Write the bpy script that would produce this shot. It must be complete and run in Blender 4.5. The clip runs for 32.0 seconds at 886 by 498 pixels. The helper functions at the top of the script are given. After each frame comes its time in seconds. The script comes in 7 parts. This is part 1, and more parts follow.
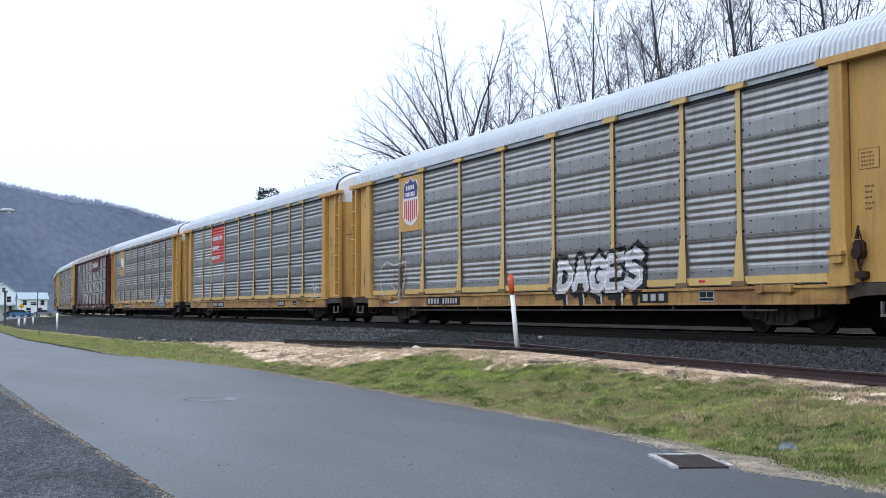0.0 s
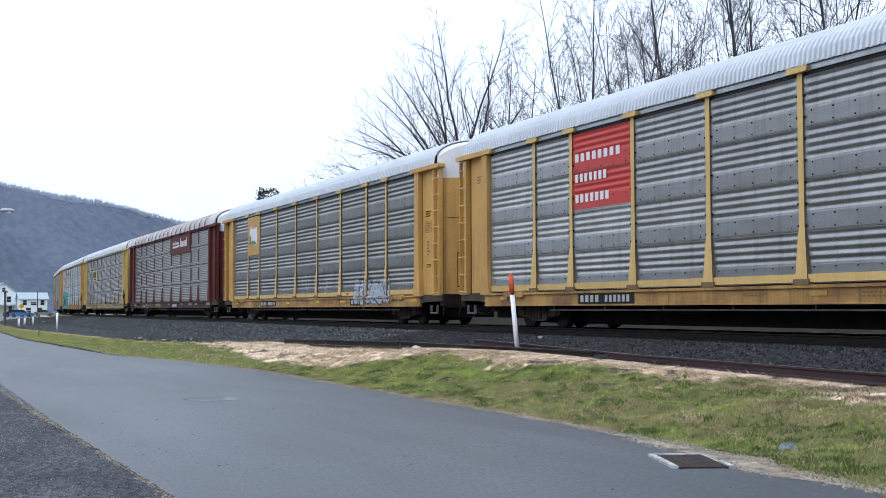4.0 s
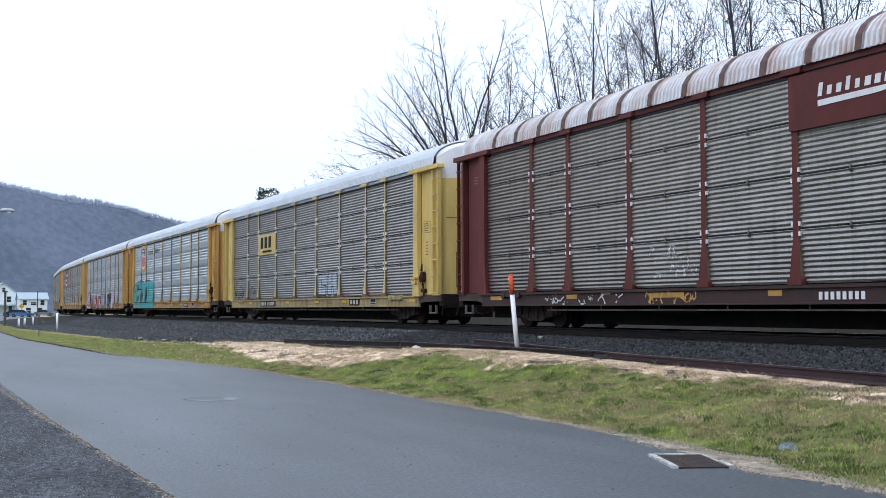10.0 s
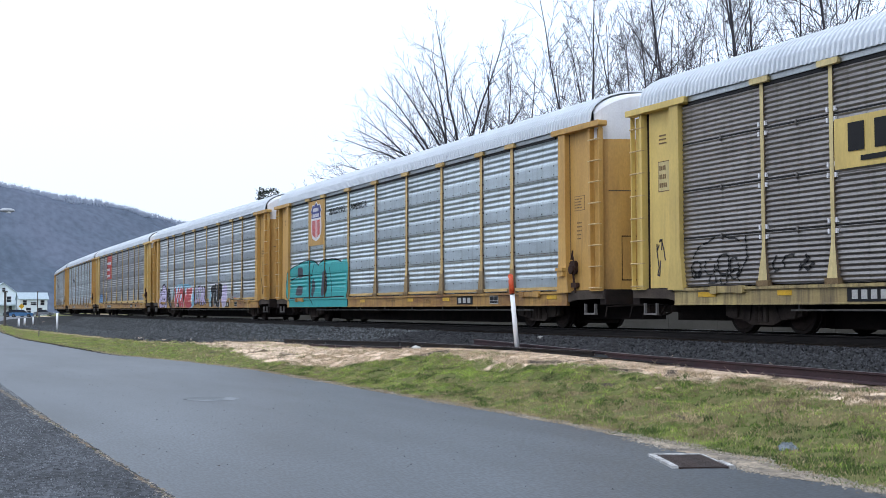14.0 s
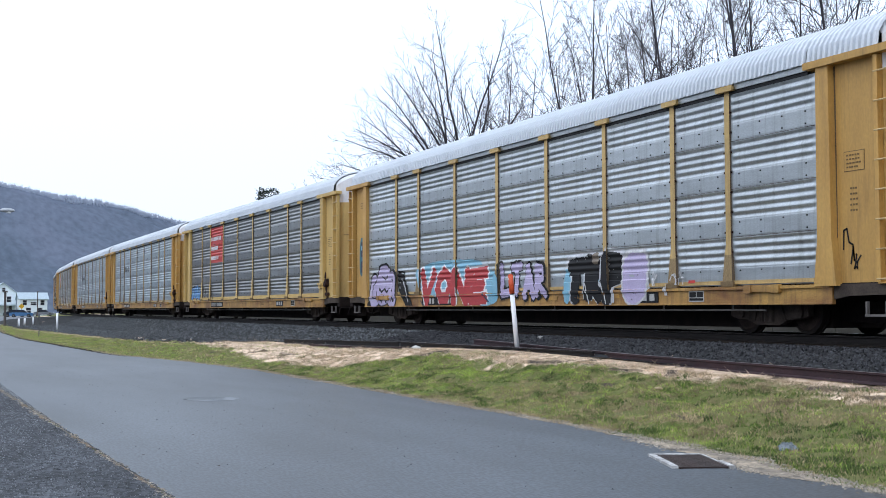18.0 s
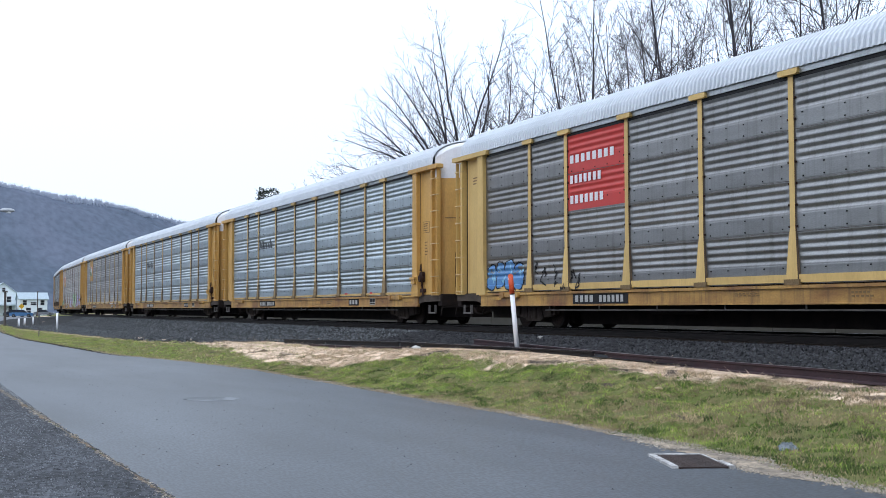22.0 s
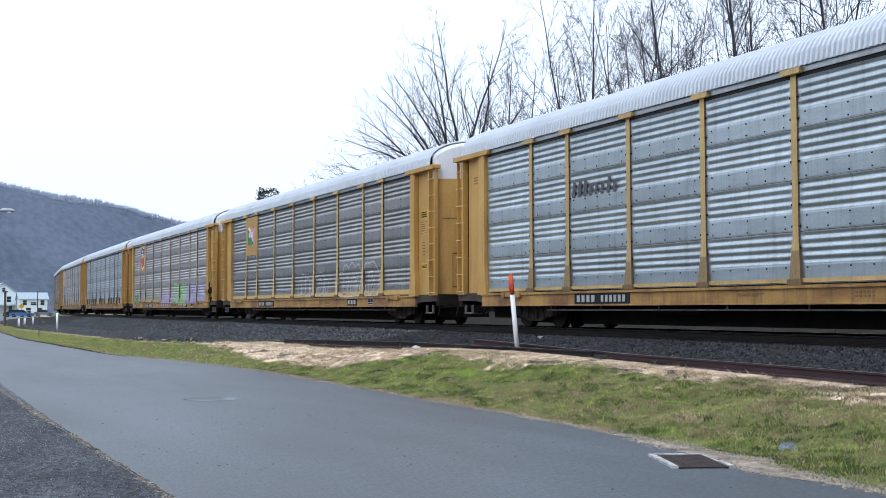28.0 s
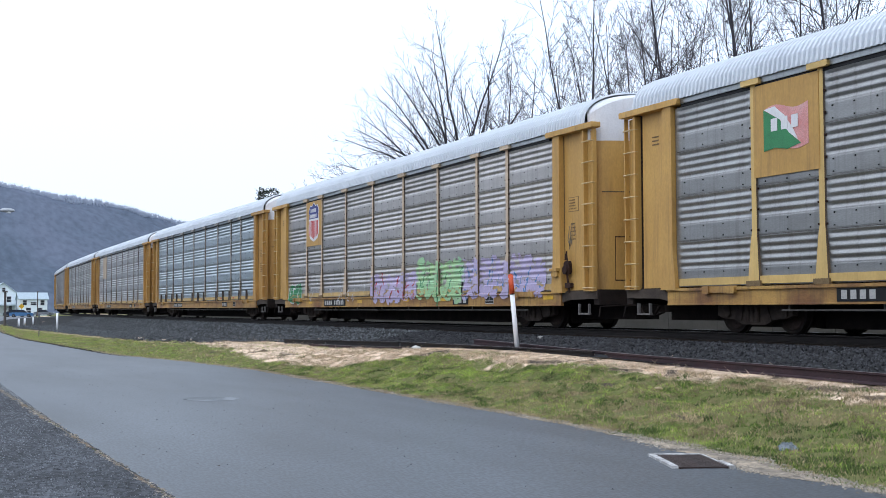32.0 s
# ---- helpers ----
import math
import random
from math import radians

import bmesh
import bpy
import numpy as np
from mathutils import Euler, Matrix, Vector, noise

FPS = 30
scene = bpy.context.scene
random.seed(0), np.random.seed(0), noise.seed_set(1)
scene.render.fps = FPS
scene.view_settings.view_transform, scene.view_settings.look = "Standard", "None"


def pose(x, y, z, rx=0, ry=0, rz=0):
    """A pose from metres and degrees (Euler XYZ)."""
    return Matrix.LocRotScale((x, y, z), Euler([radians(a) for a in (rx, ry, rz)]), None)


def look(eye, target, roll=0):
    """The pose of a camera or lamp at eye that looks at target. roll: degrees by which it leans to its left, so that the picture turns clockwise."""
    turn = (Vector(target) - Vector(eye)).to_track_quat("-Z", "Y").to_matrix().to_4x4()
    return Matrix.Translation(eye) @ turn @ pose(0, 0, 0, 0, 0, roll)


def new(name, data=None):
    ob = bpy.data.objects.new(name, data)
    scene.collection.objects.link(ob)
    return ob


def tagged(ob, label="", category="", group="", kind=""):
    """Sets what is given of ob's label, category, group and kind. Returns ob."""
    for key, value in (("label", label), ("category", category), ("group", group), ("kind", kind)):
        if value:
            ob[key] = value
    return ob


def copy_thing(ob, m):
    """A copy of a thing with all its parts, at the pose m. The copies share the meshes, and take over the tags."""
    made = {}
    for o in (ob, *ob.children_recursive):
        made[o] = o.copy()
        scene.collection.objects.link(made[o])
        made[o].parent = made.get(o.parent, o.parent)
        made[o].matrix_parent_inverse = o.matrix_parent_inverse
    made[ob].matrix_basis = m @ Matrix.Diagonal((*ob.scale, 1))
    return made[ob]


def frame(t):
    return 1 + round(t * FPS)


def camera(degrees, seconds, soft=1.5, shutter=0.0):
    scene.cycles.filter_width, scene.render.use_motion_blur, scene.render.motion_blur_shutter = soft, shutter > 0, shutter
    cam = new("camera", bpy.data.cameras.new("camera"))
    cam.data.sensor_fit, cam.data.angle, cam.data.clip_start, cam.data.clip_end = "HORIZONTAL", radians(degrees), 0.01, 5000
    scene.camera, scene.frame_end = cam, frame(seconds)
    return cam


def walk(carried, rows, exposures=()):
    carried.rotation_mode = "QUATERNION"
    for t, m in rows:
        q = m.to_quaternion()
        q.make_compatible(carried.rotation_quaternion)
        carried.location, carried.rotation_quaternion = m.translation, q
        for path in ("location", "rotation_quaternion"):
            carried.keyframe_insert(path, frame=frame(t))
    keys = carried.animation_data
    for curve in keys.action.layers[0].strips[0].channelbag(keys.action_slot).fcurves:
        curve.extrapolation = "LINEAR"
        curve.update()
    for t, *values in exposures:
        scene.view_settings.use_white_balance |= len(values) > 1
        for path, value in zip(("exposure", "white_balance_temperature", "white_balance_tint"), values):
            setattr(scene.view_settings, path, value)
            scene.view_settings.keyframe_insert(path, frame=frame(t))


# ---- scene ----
# ---- camera: it stands on a tripod in the lot beside the road ----
EYE = (0.0, 0.0, 1.55)
AIM = (-0.910207, 0.411246, 0.048983)
cam = camera(40.24, 32.0, soft=0.5)
STAND = look(EYE, [e + 10 * a for e, a in zip(EYE, AIM)], -0.138)
walk(cam, [(0.0, STAND), (32.0, STAND)])

# ---- world: an overcast winter afternoon ----
world = bpy.data.worlds.new("overcast_sky")
scene.world = world
world.use_nodes = True
wn, wl = world.node_tree.nodes, world.node_tree.links
sky = wn.new("ShaderNodeTexSky")
sky.sky_type = "NISHITA"
sky.sun_disc = False
sky.sun_elevation = radians(35)
sky.sun_rotation = radians(200)
sky.dust_density = 4.0
sky.air_density = 1.0
cloud = wn.new("ShaderNodeMix")
cloud.data_type = "RGBA"
cloud.inputs[0].default_value = 0.86
wl.new(sky.outputs[0], cloud.inputs[6])
cloud.inputs[7].default_value = (11.7, 13.4, 16.2, 1)
# an overcast sky grows brighter towards the zenith
where = wn.new("ShaderNodeTexCoord")
axes = wn.new("ShaderNodeSeparateXYZ")
wl.new(where.outputs["Generated"], axes.inputs[0])
rise = wn.new("ShaderNodeMapRange")
rise.inputs[3].default_value, rise.inputs[4].default_value = 0.88, 1.42
wl.new(axes.outputs[2], rise.inputs[0])
dome = wn.new("ShaderNodeMix")
dome.data_type, dome.blend_type = "RGBA", "MULTIPLY"
dome.inputs[0].default_value = 1
wl.new(cloud.outputs[2], dome.inputs[6])
wl.new(rise.outputs[0], dome.inputs[7])
wl.new(dome.outputs[2], wn["Background"].inputs[0])
wn["Background"].inputs[1].default_value = 0.1
sun = new("sun", bpy.data.lights.new("sun", "SUN"))
sun.data.energy = 0.5
sun.data.angle = radians(25)
sun.data.color = (1.0, 0.97, 0.93)
sun.matrix_world = look((0, 0, 60), (-25, 40, 0))
scene.view_settings.exposure = 0.0


# ---- materials ----
def material(name, base, rough=0.7, metal=0.0, other=None, scale=4.0, mix=0.5, bump=0.0, fine=60.0,
             stretch=(1, 1, 1), tone=False, coords="Object", spread=0.0, speck=0.45,
             drips=None, drip_amount=0.5, drip_low=0.5, contrast=1.0, gloss=0.5):
    """Two-scale noise between base and other, fine grain, bump; tone takes the object's own colour as a factor."""
    m = bpy.data.materials.new(name)
    m.use_nodes = True
    n, l = m.node_tree.nodes, m.node_tree.links
    b = n["Principled BSDF"]
    b.inputs["Roughness"].default_value = rough
    b.inputs["Metallic"].default_value = metal
    b.inputs["Specular IOR Level"].default_value = gloss
    tc = n.new("ShaderNodeTexCoord")
    mp = n.new("ShaderNodeMapping")
    mp.inputs["Scale"].default_value = stretch
    l.new(tc.outputs[coords], mp.inputs[0])
    big = n.new("ShaderNodeTexNoise")
    big.inputs["Scale"].default_value = scale
    big.inputs["Detail"].default_value = 6
    big.inputs["Roughness"].default_value = 0.6
    l.new(mp.outputs[0], big.inputs["Vector"])
    small = n.new("ShaderNodeTexNoise")
    small.inputs["Scale"].default_value = fine
    small.inputs["Detail"].default_value = 3
    l.new(mp.outputs[0], small.inputs["Vector"])
    ramp = n.new("ShaderNodeValToRGB")
    ramp.color_ramp.elements[0].position = 0.5 - 0.5 * mix * 0.6
    ramp.color_ramp.elements[1].position = 0.5 + 0.5 * mix * 0.6
    l.new(big.outputs[0], ramp.inputs[0])
    other = other or [c * 0.72 for c in base]
    ramp.color_ramp.elements[0].color = (*other, 1)
    ramp.color_ramp.elements[1].color = (*base, 1)
    grain = n.new("ShaderNodeMix")
    grain.data_type, grain.blend_type = "RGBA", "MULTIPLY"
    grain.inputs[0].default_value = speck
    l.new(ramp.outputs[0], grain.inputs[6])
    level = n.new("ShaderNodeMapRange")
    level.inputs[1].default_value, level.inputs[2].default_value = 0.5 - 0.2 / contrast, 0.5 + 0.2 / contrast
    level.inputs[3].default_value, level.inputs[4].default_value = 0.55, 1.3
    l.new(small.outputs[0], level.inputs[0])
    l.new(level.outputs[0], grain.inputs[7])
    out = grain.outputs[2]
    if drips:
        # stains that have run down: noise drawn out along the height, broken by a wider noise
        run_map = n.new("ShaderNodeMapping")
        run_map.inputs["Scale"].default_value = (5.0, 1.0, 0.32)
        l.new(tc.outputs[coords], run_map.inputs[0])
        runs = n.new("ShaderNodeTexNoise")
        runs.inputs["Scale"].default_value = 1.6
        runs.inputs["Detail"].default_value = 5
        runs.inputs["Roughness"].default_value = 0.65
        l.new(run_map.outputs[0], runs.inputs["Vector"])
        cut = n.new("ShaderNodeMapRange")
        cut.inputs[1].default_value, cut.inputs[2].default_value = drip_low, drip_low + 0.3
        cut.inputs[3].default_value, cut.inputs[4].default_value = 0.0, drip_amount
        l.new(runs.outputs[0], cut.inputs[0])
        stain = n.new("ShaderNodeMix")
        stain.data_type = "RGBA"
        l.new(cut.outputs[0], stain.inputs[0])
        l.new(out, stain.inputs[6])
        stain.inputs[7].default_value = (*drips, 1)
        out = stain.outputs[2]
    if tone or spread:
        info = n.new("ShaderNodeObjectInfo")
    if spread:
        var = n.new("ShaderNodeMapRange")
        var.inputs[3].default_value, var.inputs[4].default_value = 1 - spread, 1 + spread
        l.new(info.outputs["Random"], var.inputs[0])
        mul = n.new("ShaderNodeMix")
        mul.data_type, mul.blend_type = "RGBA", "MULTIPLY"
        mul.inputs[0].default_value = 1
        l.new(out, mul.inputs[6])
        l.new(var.outputs[0], mul.inputs[7])
        out = mul.outputs[2]
    if tone:
        mul = n.new("ShaderNodeMix")
        mul.data_type, mul.blend_type = "RGBA", "MULTIPLY"
        mul.inputs[0].default_value = 1
        l.new(out, mul.inputs[6])
        l.new(info.outputs["Color"], mul.inputs[7])
        out = mul.outputs[2]
    l.new(out, b.inputs["Base Color"])
    if bump:
        bp = n.new("ShaderNodeBump")
        bp.inputs["Strength"].default_value = bump
        bp.inputs["Distance"].default_value = 0.02
        l.new(small.outputs[0], bp.inputs["Height"])
        l.new(bp.outputs[0], b.inputs["Normal"])
    return m


YELLOW = material("yellow_paint", (0.60, 0.355, 0.098), 0.55, 0, (0.45, 0.25, 0.064), 1.4, 0.9, 0.1, 25, (1, 1, 0.5), spread=0.08, speck=0.2, drips=(0.15, 0.08, 0.04), drip_amount=0.55)
CREAM = material("pale_yellow_paint", (0.73, 0.54, 0.165), 0.55, 0, (0.50, 0.36, 0.115), 1.4, 0.9, 0.1, 25, (1, 1, 0.5), spread=0.08, speck=0.14, drips=(0.17, 0.11, 0.06), drip_amount=0.35)
TAN = material("bleached_yellow_paint", (0.66, 0.46, 0.17), 0.55, 0, (0.52, 0.34, 0.11), 1.4, 0.9, 0.1, 25, (1, 1, 0.5), spread=0.08, speck=0.14, drips=(0.19, 0.11, 0.06), drip_amount=0.3)
BROWN = material("oxide_red_paint", (0.135, 0.027, 0.025), 0.6, 0, (0.08, 0.018, 0.015), 1.8, 0.9, 0.1, 25, (1, 1, 0.5), spread=0.08, speck=0.14, drips=(0.045, 0.02, 0.018), drip_amount=0.4, gloss=0.25)
YELLOW_POST = material("chalky_yellow_paint", (0.62, 0.43, 0.165), 0.6, 0, (0.40, 0.26, 0.10), 1.8, 0.9, 0.1, 25, (1, 1, 0.5), spread=0.10, speck=0.25, drips=(0.16, 0.10, 0.06), drip_amount=0.6)
CREAM_POST = material("chalky_pale_paint", (0.68, 0.56, 0.27), 0.6, 0, (0.46, 0.36, 0.17), 1.8, 0.9, 0.1, 25, (1, 1, 0.5), spread=0.10, speck=0.25, drips=(0.16, 0.11, 0.07), drip_amount=0.6)
FADED_POST = material("faded_pinkish_paint", (0.60, 0.47, 0.33), 0.6, 0, (0.42, 0.32, 0.22), 1.8, 0.9, 0.1, 25, (1, 1, 0.5), spread=0.10, speck=0.25, drips=(0.18, 0.12, 0.09), drip_amount=0.6)
GREY_POST = material("weathered_grey_paint", (0.36, 0.34, 0.31), 0.6, 0, (0.27, 0.25, 0.23), 1.8, 0.9, 0.1, 25, (1, 1, 0.5), spread=0.10, speck=0.25)
AMBER = material("amber_paint", (0.52, 0.29, 0.075), 0.55, 0, (0.36, 0.19, 0.05), 1.4, 0.9, 0.1, 25, (1, 1, 0.5), spread=0.08, speck=0.2, drips=(0.13, 0.065, 0.035), drip_amount=0.6)
STEEL = material("galvanized_steel", (0.62, 0.64, 0.642), 0.36, 0.85, (0.40, 0.407, 0.403), 1.3, 0.8, 0.08, 30, (0.5, 1, 2.2), tone=True, spread=0.12, speck=0.34, drips=(0.17, 0.155, 0.14), drip_amount=0.6)
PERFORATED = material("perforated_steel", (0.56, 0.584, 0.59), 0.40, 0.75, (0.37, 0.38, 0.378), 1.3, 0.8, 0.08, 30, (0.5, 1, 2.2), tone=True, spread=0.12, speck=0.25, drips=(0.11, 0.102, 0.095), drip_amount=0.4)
YELLOW_SILL = material("stained_yellow_paint", (0.52, 0.305, 0.08), 0.6, 0, (0.20, 0.085, 0.028), 0.9, 0.5, 0.1, 25, (0.7, 1, 1.6), spread=0.06, speck=0.3, drips=(0.08, 0.045, 0.028), drip_amount=0.7, drip_low=0.47)
CREAM_SILL = material("stained_pale_paint", (0.52, 0.405, 0.165), 0.6, 0, (0.19, 0.135, 0.07), 0.9, 0.9, 0.1, 25, (0.6, 1, 2.5), spread=0.06, speck=0.3, drips=(0.055, 0.038, 0.03), drip_amount=0.85, drip_low=0.42)
FOOT = material("dirty_post_foot", (0.24, 0.165, 0.085), 0.8, 0, (0.11, 0.075, 0.045), 2.0, 0.9, 0.2, 30, gloss=0.2)
DUSTY_FOOT = material("dusty_flared_foot", (0.36, 0.26, 0.13), 0.8, 0, (0.19, 0.13, 0.075), 2.2, 0.9, 0.15, 30, (1, 1, 0.6), gloss=0.25)
RUNG = material("worn_pale_rung", (0.66, 0.50, 0.25), 0.6, 0, (0.42, 0.28, 0.12), 6, 0.8, 0.1, 30)
POST_EDGE = material("dark_brown_edge", (0.17, 0.125, 0.08), 0.85, 0, (0.085, 0.06, 0.045), 2.5, 0.9, 0.2, 30, gloss=0.2)
PIPE = material("dusty_brake_pipe", (0.20, 0.185, 0.175), 0.7, 0.2, (0.10, 0.09, 0.085), 3, 0.8)
END_SILL = material("rusted_end_sill", (0.105, 0.082, 0.066), 0.85, 0, (0.03, 0.024, 0.022), 1.6, 0.9, 0.3, 30, gloss=0.2)
MARK = material("dirty_white_marks", (0.52, 0.52, 0.51), 0.6, 0, (0.30, 0.29, 0.28), 6, 0.8, 0.1, 40)
TRUCK = material("dusty_truck_casting", (0.10, 0.078, 0.066), 0.9, 0, (0.035, 0.027, 0.024), 3, 0.9, 0.3, 40, gloss=0.15)
BROWN_SILL = material("grimy_brown_paint", (0.058, 0.024, 0.022), 0.75, 0.1, (0.024, 0.013, 0.012), 1.5, 0.9, 0.2, 30, speck=0.3)
ROOF = material("roof_steel", (0.66, 0.70, 0.745), 0.5, 0.1, (0.54, 0.58, 0.63), 0.8, 0.8, 0.05, 20, speck=0.14)
RUSTY_ROOF = material("rusty_roof_steel", (0.70, 0.74, 0.78), 0.6, 0.1, (0.50, 0.39, 0.365), 1.5, 0.5, 0.1, 20, (1.4, 0.5, 0.5), speck=0.2)
WHITE = material("white_paint", (0.78, 0.78, 0.8), 0.5, 0, (0.66, 0.66, 0.69), 1.5, 0.8, 0.05, 30, speck=0.14, drips=(0.42, 0.36, 0.30), drip_amount=0.35)
RED = material("sign_red_paint", (0.56, 0.04, 0.034), 0.5, 0, (0.44, 0.036, 0.03), 2, 0.8, 0.05, 30, speck=0.14)
BLUE = material("emblem_blue_paint", (0.018, 0.032, 0.22), 0.5, 0, None, 3, 0.8)
GREEN = material("emblem_green_paint", (0.03, 0.25, 0.09), 0.5, 0, None, 3, 0.8)
PINK = material("faded_red_paint", (0.62, 0.22, 0.2), 0.5, 0, (0.7, 0.42, 0.42), 3, 0.8)
BLACK = material("black_paint", (0.016, 0.016, 0.018), 0.7, 0, None, 3, 0.8, gloss=0.25)
GRIME = material("grimy_black_steel", (0.014, 0.012, 0.012), 0.9, 0.0, (0.032, 0.024, 0.021), 3, 0.8, 0.2, 40, gloss=0.1)
RUST = material("rusty_steel", (0.055, 0.030, 0.024), 0.85, 0.0, (0.027, 0.016, 0.014), 3, 0.8, 0.2, 40, gloss=0.15)
RAIL = material("rail_steel", (0.022, 0.018, 0.017), 0.7, 0.0, (0.013, 0.011, 0.011), 3, 0.8, 0.1, 40, gloss=0.2)
TREAD = material("polished_rail_head", (0.32, 0.32, 0.33), 0.35, 0.9)
ASPHALT = material("asphalt", (0.060, 0.073, 0.087), 0.46, 0, (0.020, 0.026, 0.033), 0.45, 0.55, 0.14, 34, (0.30, 1.15, 1), speck=0.9, contrast=2.4)
LOT = material("worn_asphalt", (0.088, 0.095, 0.108), 0.95, 0, (0.018, 0.020, 0.024), 1.4, 0.75, 1.0, 15, (0.7, 1.0, 1), speck=1.0, contrast=3.4, gloss=0.3)
BALLAST = material("ballast_bed", (0.042, 0.044, 0.046), 0.95, 0, (0.015, 0.015, 0.016), 5, 0.9, 1.0, 18, gloss=0.15)
STONE = material("ballast_stone", (0.058, 0.059, 0.064), 0.9, 0, (0.014, 0.014, 0.016), 6, 0.9, 0.3, 40, gloss=0.2)


def bank_ground(name):
    """Green turf, matted dead grass and bare earth, laid out by the ground's cover maps and ragged at their borders."""
    m = material(name, (0.095, 0.130, 0.030), 0.95, 0, (0.17, 0.14, 0.068), 1.3, 0.6, 0.9, 15, gloss=0.1)
    n, l = m.node_tree.nodes, m.node_tree.links
    b = n["Principled BSDF"]
    out = b.inputs["Base Color"].links[0].from_socket
    place = n.new("ShaderNodeTexCoord")
    for cover, light, dark in (("dead", (0.80, 0.63, 0.475), (0.36, 0.265, 0.185)), ("bare", (0.16, 0.118, 0.08), (0.065, 0.052, 0.042))):
        tint, rag = n.new("ShaderNodeTexNoise"), n.new("ShaderNodeTexNoise")
        tint.inputs["Scale"].default_value, tint.inputs["Detail"].default_value = 3.2, 6
        rag.inputs["Scale"].default_value, rag.inputs["Detail"].default_value = 2.6, 5
        where_is = n.new("ShaderNodeAttribute")
        where_is.attribute_name = cover
        l.new(place.outputs["Object"], tint.inputs["Vector"])
        l.new(place.outputs["Object"], rag.inputs["Vector"])
        colour = n.new("ShaderNodeValToRGB")
        colour.color_ramp.elements[0].position, colour.color_ramp.elements[1].position = 0.36, 0.62
        colour.color_ramp.elements[0].color, colour.color_ramp.elements[1].color = (*dark, 1), (*light, 1)
        l.new(tint.outputs[0], colour.inputs[0])
        both = n.new("ShaderNodeMath")
        both.operation = "ADD"
        l.new(where_is.outputs["Fac"], both.inputs[0])
        l.new(rag.outputs[0], both.inputs[1])
        edge = n.new("ShaderNodeMapRange")
        edge.inputs[1].default_value, edge.inputs[2].default_value = 0.93, 1.1
        l.new(both.outputs[0], edge.inputs[0])
        lay = n.new("ShaderNodeMix")
        lay.data_type = "RGBA"
        l.new(edge.outputs[0], lay.inputs[0])
        l.new(out, lay.inputs[6])
        l.new(colour.outputs[0], lay.inputs[7])
        out = lay.outputs[2]
    l.new(out, b.inputs["Base Color"])
    return m


GROUND = bank_ground("bank_ground")
TIE = material("creosoted_tie", (0.030, 0.024, 0.020), 0.95, 0, None, 5, 0.8, 0.4, 30, (1, 4, 4), gloss=0.1)
CONCRETE = material("concrete", (0.36, 0.35, 0.33), 0.85, 0, (0.24, 0.235, 0.225), 1.2, 0.9, 0.3, 40)
# a much darker concrete, for the wall behind the track
DARK_CONCRETE = material("dark_concrete", (0.092, 0.085, 0.079), 0.9, 0, (0.045, 0.042, 0.040), 1.0, 0.9, 0.3, 30)
BARK = material("bark", (0.048, 0.045, 0.060), 0.9, 0, (0.024, 0.023, 0.033), 3, 0.9, 0.4, 20)
# distance haze is mixed into this blue-grey woodland colour
HILLS = material("haze_tinted_hill", (0.126, 0.144, 0.188), 1.0, 0, (0.082, 0.105, 0.136), 0.014, 0.7, 0, 0.22, (0.25, 1.0, 0.6), speck=0.38, gloss=0.0)
SEAM = material("rusted_seam", (0.16, 0.085, 0.075), 0.8, 0, (0.07, 0.04, 0.035), 3, 0.9, 0.2, 30)
WHEEL = material("wheel_disc", (0.040, 0.028, 0.024), 0.9, 0.0, (0.016, 0.012, 0.010), 4, 0.8, 0.2, 40, gloss=0.15)
ORANGE = material("orange_plastic", (0.75, 0.10, 0.03), 0.5, 0, None, 6, 0.6)

# ---- the line of the track: straight past the camera, a wide bend, then a tighter one ----
TRACK_Y, RAIL_TOP = 16.65, 1.03
BEND_X, BEND_R = -65.0, 1500.0
TIGHT_S, TIGHT_R = -130.0, 700.0
TIGHT_A = (BEND_X - TIGHT_S) / BEND_R  # the heading at which the tighter bend begins
TIGHT_C = (BEND_X - (BEND_R - TIGHT_R) * math.sin(TIGHT_A), TRACK_Y + BEND_R - (BEND_R - TIGHT_R) * math.cos(TIGHT_A))  # its centre


def on_track(s, side=0.0):
    """A place on the track's middle line at the run s, and its heading in radians."""
    if s >= BEND_X:
        return Vector((s, TRACK_Y + side, 0)), 0.0
    if s >= TIGHT_S:
        a = (BEND_X - s) / BEND_R
        return Vector((BEND_X - (BEND_R - side) * math.sin(a), TRACK_Y + BEND_R - (BEND_R - side) * math.cos(a), 0)), -a
    a = TIGHT_A + (TIGHT_S - s) / TIGHT_R
    return Vector((TIGHT_C[0] - (TIGHT_R - side) * math.sin(a), TIGHT_C[1] - (TIGHT_R - side) * math.cos(a), 0)), -a


TIGHT_X = BEND_X - BEND_R * math.sin(TIGHT_A)


def bend(x):
    """How far the track's line has bent aside at x."""
    if x >= BEND_X:
        return 0.0
    if x >= TIGHT_X:
        return BEND_R - math.sqrt(BEND_R ** 2 - (x - BEND_X) ** 2)
    return TIGHT_C[1] - TRACK_Y - math.sqrt(TIGHT_R ** 2 - min(abs(x - TIGHT_C[0]), 600.0) ** 2)


def ramp_of(x, knots):
    return float(np.interp(x, [k[0] for k in knots], [k[1] for k in knots]))


